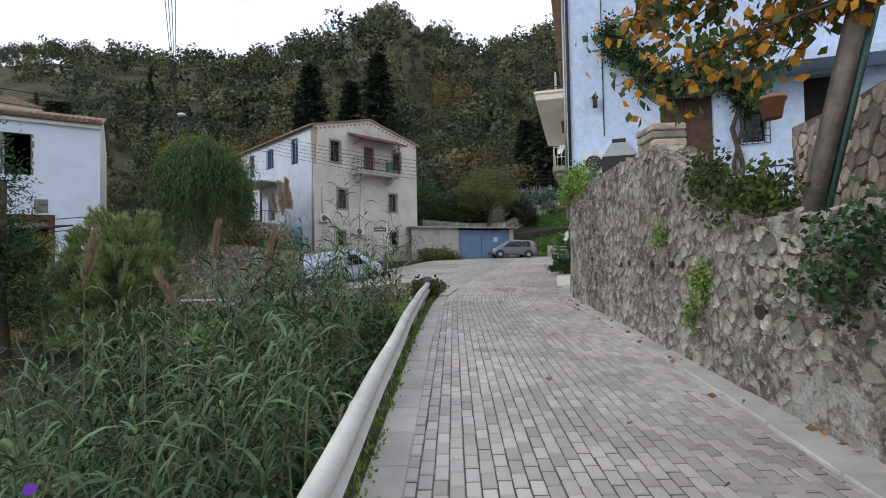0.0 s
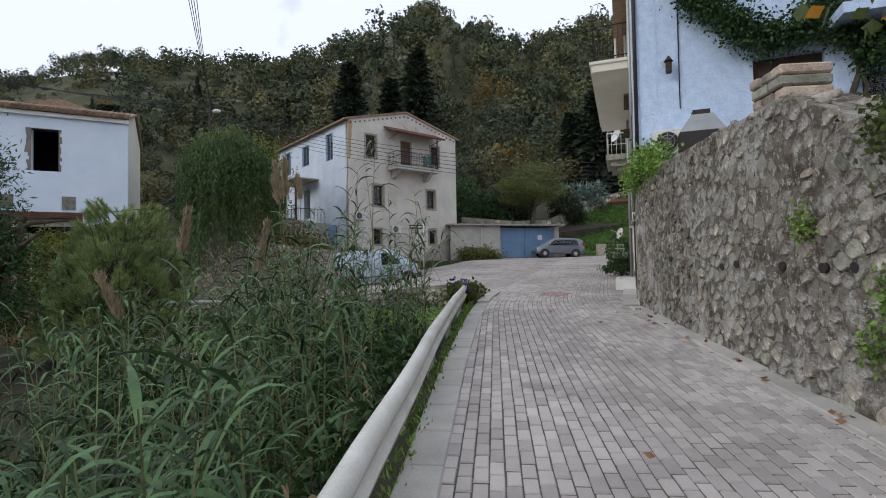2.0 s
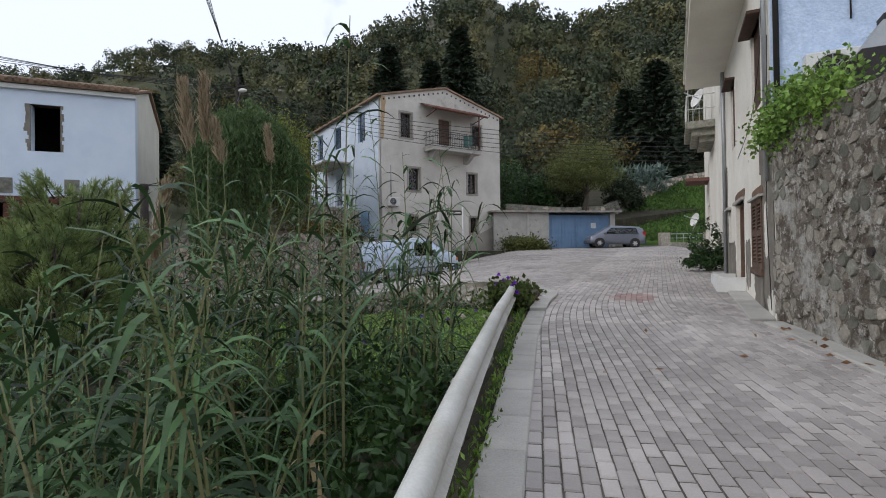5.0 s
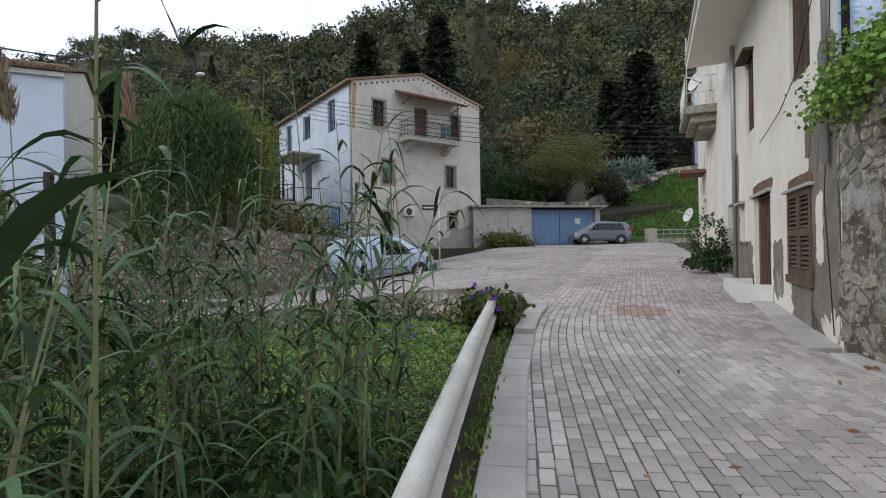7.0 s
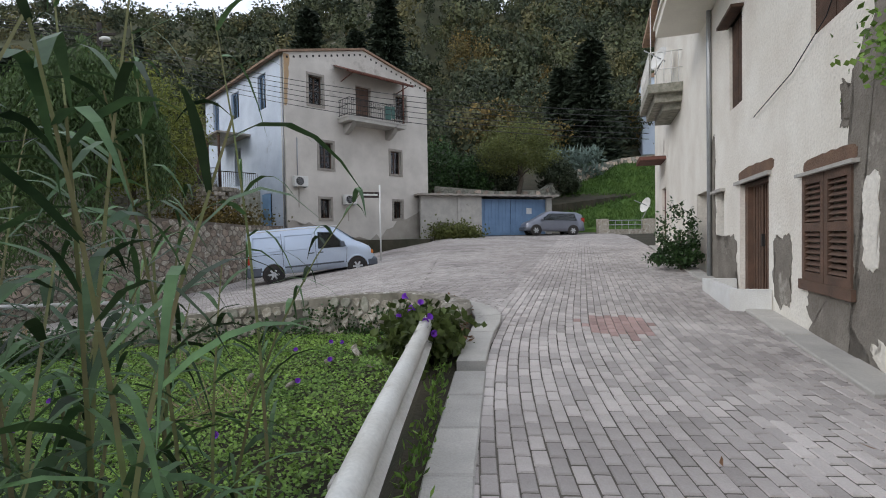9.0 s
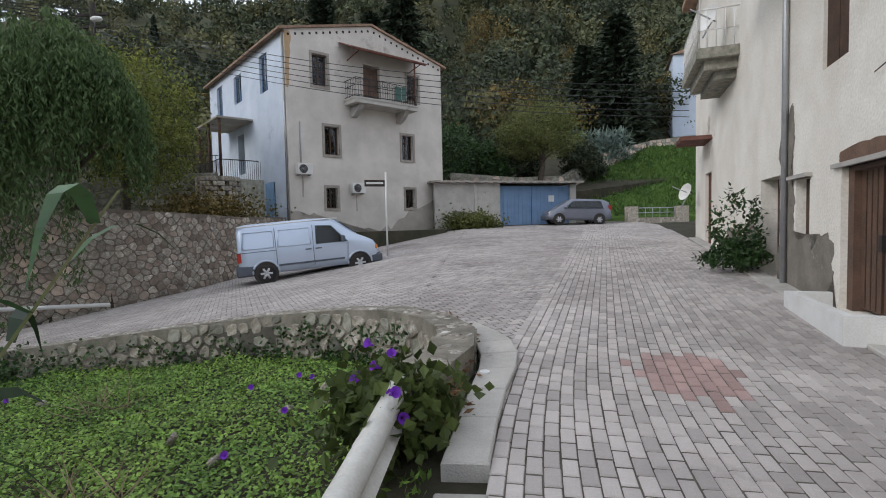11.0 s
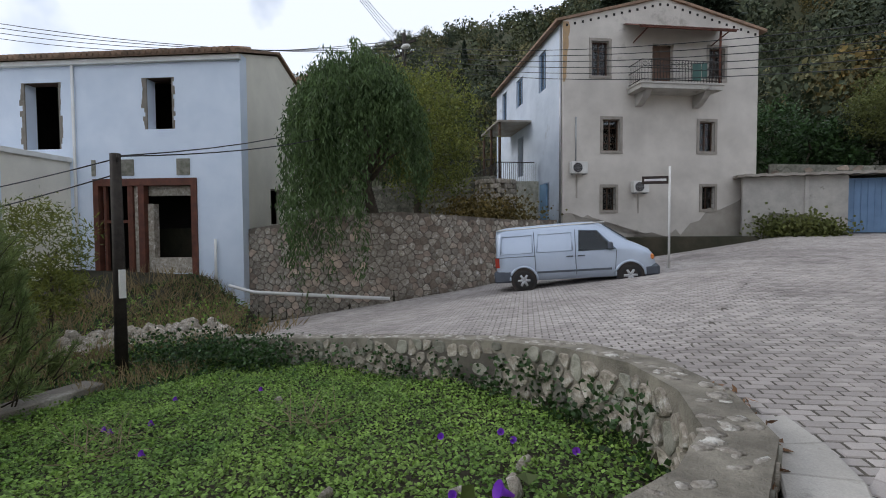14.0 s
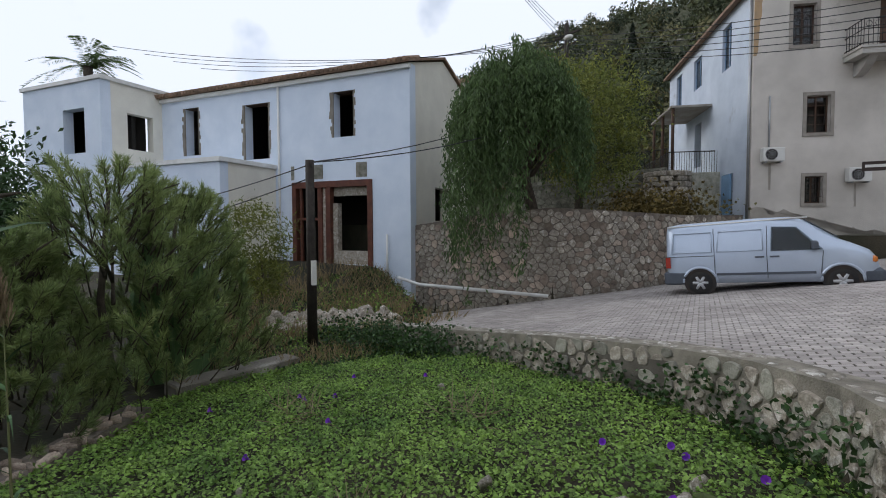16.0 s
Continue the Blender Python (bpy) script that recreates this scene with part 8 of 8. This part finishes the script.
masonry(LOW_WALL, lambda x, y: -1.6, 0.34, 0.24, 46, low, [STONE_WARM, STONE], 0.02, 0.03, 1.0, 200)
top = []
for (x0, y0, t0), (x1, y1, t1) in zip(LOW_WALL, LOW_WALL[1:]):
    L = math.hypot(x1 - x0, y1 - y0)
    for k in range(int(L * 13)):
        q, o = rng.random(), rng.uniform(0.02, 0.38)
        m = Matrix.Translation((lerp(x0, x1, q) - (y1 - y0) / L * o, lerp(y0, y1, q) + (x1 - x0) / L * o, lerp(t0, t1, q) + 0.02)) @ Matrix.Rotation(rng.uniform(0, 6.28), 4, "Z")
        top.append((m, rng.uniform(0.18, 0.34), rng.uniform(0.09, 0.16)))
place_stones(top, stone_meshes(5, STONE_WARM, 0.6), low, 60, STONE_WARM)
tagged(part("concrete_ledge", boxes((0, 2.4, -0.25, 0.25, -0.6, 0.06), bevel=0.02), RENDER_OLD, None, at=pose(-9.2, 14.1, -0.8, 0, 0, 107)), "narrow concrete ledge on the garden slope", "ledge")


SIDE_WALL = [tuple(HM @ Vector((a, b, 0)))[:2] + (t,) for a, b, t in ((-9.2, 5.6, 4.2), (-6.0, 4.8, 4.5), (-2.35, 3.45, 4.7))]
side_wall = wall_along("wall_side_terrace", SIDE_WALL, 0.5, 3.2, STONE_DARK, "dark mossy stone wall of the side terrace", side=1)
masonry(SIDE_WALL, lambda x, y: 1.9, 0.4, 0.26, 47, side_wall, [STONE_DARK], 0.03, 0.04, 1.0, 150)
fence = thing("terrace_fence", "thin dark iron fence on the terrace wall", "fence")
for (x0, y0, t0), (x1, y1, t1) in zip(SIDE_WALL, SIDE_WALL[1:]):
    for k in range(16):
        q = (k + 0.5) / 16
        part("bar", tubes(([(lerp(x0, x1, q), lerp(y0, y1, q) + 0.2, lerp(t0, t1, q) - 0.05), (lerp(x0, x1, q), lerp(y0, y1, q) + 0.2, lerp(t0, t1, q) + 0.9)], 0.016), sides=4), BLACK_METAL, fence)
    part("rail", tubes(([(x0, y0 + 0.2, t0 + 0.88), (x1, y1 + 0.2, t1 + 0.88)], 0.022), sides=4), BLACK_METAL, fence)
PIER = HM @ Vector((-2.3, 3.45, 0))
pr = thing("stone_bastion", "rounded pale stone corner pier under the porch balcony", "pier", pose(PIER.x, PIER.y, 1.7))
for j in range(11):
    for k in range(9):
        a = 2 * math.pi * (k + 0.5 * (j % 2)) / 9
        part("stone", boxes((-0.26, 0.26, -0.2, 0.2, 0, 0.235), bevel=0.03), STONE, pr).matrix_basis = pose(0.85 * math.cos(a), 0.85 * math.sin(a), j * 0.25, 0, 0, math.degrees(a) + 90 + rng.uniform(-3, 3)) @ Matrix.Diagonal((rng.uniform(0.95, 1.1), 1, 1, 1))
part("core", tubes(([(0, 0, 0), (0, 0, 2.76)], 0.8), sides=16), MORTAR, pr)


# pavers
PF = np.array([(4, 5, 9, 8), (5, 6, 10, 9), (6, 7, 11, 10), (7, 4, 8, 11), (8, 9, 10, 11)])
PW, PL = 0.108, 0.205


def paver_arrays(cx, cy, w, l, ang, rs_, drop=0.0):
    """Blocks with a chamfered top, slightly uneven, lying on the road."""
    n = len(cx)
    h, tx, ty = rs_.uniform(-0.004, 0.004, n), rs_.uniform(-0.02, 0.02, n), rs_.uniform(-0.02, 0.02, n)
    c, s = np.cos(ang), np.sin(ang)
    out = []
    for ins, dz in ((0.002, -0.03), (0.003, -0.012), (0.01, 0.0)):
        for a, b in ((-1, -1), (1, -1), (1, 1), (-1, 1)):
            lx, ly = a * (w / 2 - ins - 0.005 * (w > l)), b * (l / 2 - ins - 0.005 * (l > w))
            x, y = cx + lx * c - ly * s, cy + lx * s + ly * c
            out.append(np.stack([x, y, road_z(x, y) + 0.014 - drop + dz + h + tx * lx + ty * ly], -1))
    V = np.stack(out, 1).reshape(-1, 3)
    F_ = (np.arange(n)[:, None, None] * 12 + PF[None]).reshape(-1, 4)
    return V, F_


prs = np.random.RandomState(23)
yy = np.arange(-3, 44, 0.05)
q = np.clip((yy - 11.5) / 6.0, 0, 1)
slope = 0.012 + 0.225 * q * q * (3 - 2 * q)
shift = np.cumsum(slope) * 0.05
shift -= np.interp(8.0, yy, shift)
X, Y = [], []
for i in range(-8, 60):
    y = np.arange(-2.6 + (i % 2) * PL / 2 + prs.uniform(-0.02, 0.02), 43, PL)
    X.append(-0.16 + PW * (i + 0.5) + np.interp(y, yy, shift) + prs.normal(0, 0.0015, len(y)))
    Y.append(y)
X, Y = np.concatenate(X), np.concatenate(Y)
left = np.where(Y < 16.6, lane_edge(Y), 0.40 + np.interp(Y, yy, shift) - np.interp(16.6, yy, shift))
ok = (X > left - 0.04) & (X < road_right(Y) + 0.06)
X, Y = X[ok], Y[ok]
A = -np.arctan(np.interp(Y, yy, slope))
red = ((X - 1.95) / 0.5) ** 2 + ((Y - 15.9) / 0.75) ** 2 < prs.uniform(0.5, 1.3, len(X))
near = np.where((Y > 8.6) & (Y < 13.0) & (X > 0.2) & (X < 1.75))[0][:290]
is_near = np.zeros(len(X), bool)
is_near[near] = True
meshes = []
for k in range(8):
    V, F_ = paver_arrays(np.zeros(1), np.zeros(1), PW, PL, np.zeros(1), prs)
    me = bpy.data.meshes.new("paver")
    me.from_pydata((V - np.array([0, 0, float(road_z(0, 0))])).tolist(), [], F_.tolist())
    me.materials.append(PAVER)
    meshes.append(me)
for k in near:
    ob = new("paver", meshes[prs.randint(8)])
    ob.parent = road
    ob.matrix_basis = pose(X[k], Y[k], float(road_z(X[k], Y[k])), 0, 0, math.degrees(A[k]))
for name, sel, mt in (("lane_pavers", ~is_near & ~red, PAVER), ("reddish_pavers", red & ~is_near, PAVER_RED)):
    V, F_ = paver_arrays(X[sel], Y[sel], PW, PL, A[sel], prs)
    tagged(raw(name, V, F_, mt, road), kind="stuff")
ca, sa = math.cos(radians(28)), math.sin(radians(28))
I, J = np.meshgrid(np.arange(-90, 110), np.arange(-110, 140))
u, w_ = I * PL + (J % 2) * PL / 2, J * PW
X, Y = (-4 + u * ca - w_ * sa).ravel(), (25 + u * sa + w_ * ca).ravel()
edge = 0.44 + np.interp(Y, yy, shift) - np.interp(16.6, yy, shift)
ok = (Y > 16.7) & (Y < 42) & (X < edge) & (X > plaza_left(Y) + 0.08) & (side_of(GARDEN_WALL, X, Y) > 0.4)
X, Y = X[ok], Y[ok]
V, F_ = paver_arrays(X, Y, PL, PW, np.full(len(X), radians(28)), prs, 0.003)
tagged(raw("square_pavers", V, F_, PAVER, road), kind="stuff")
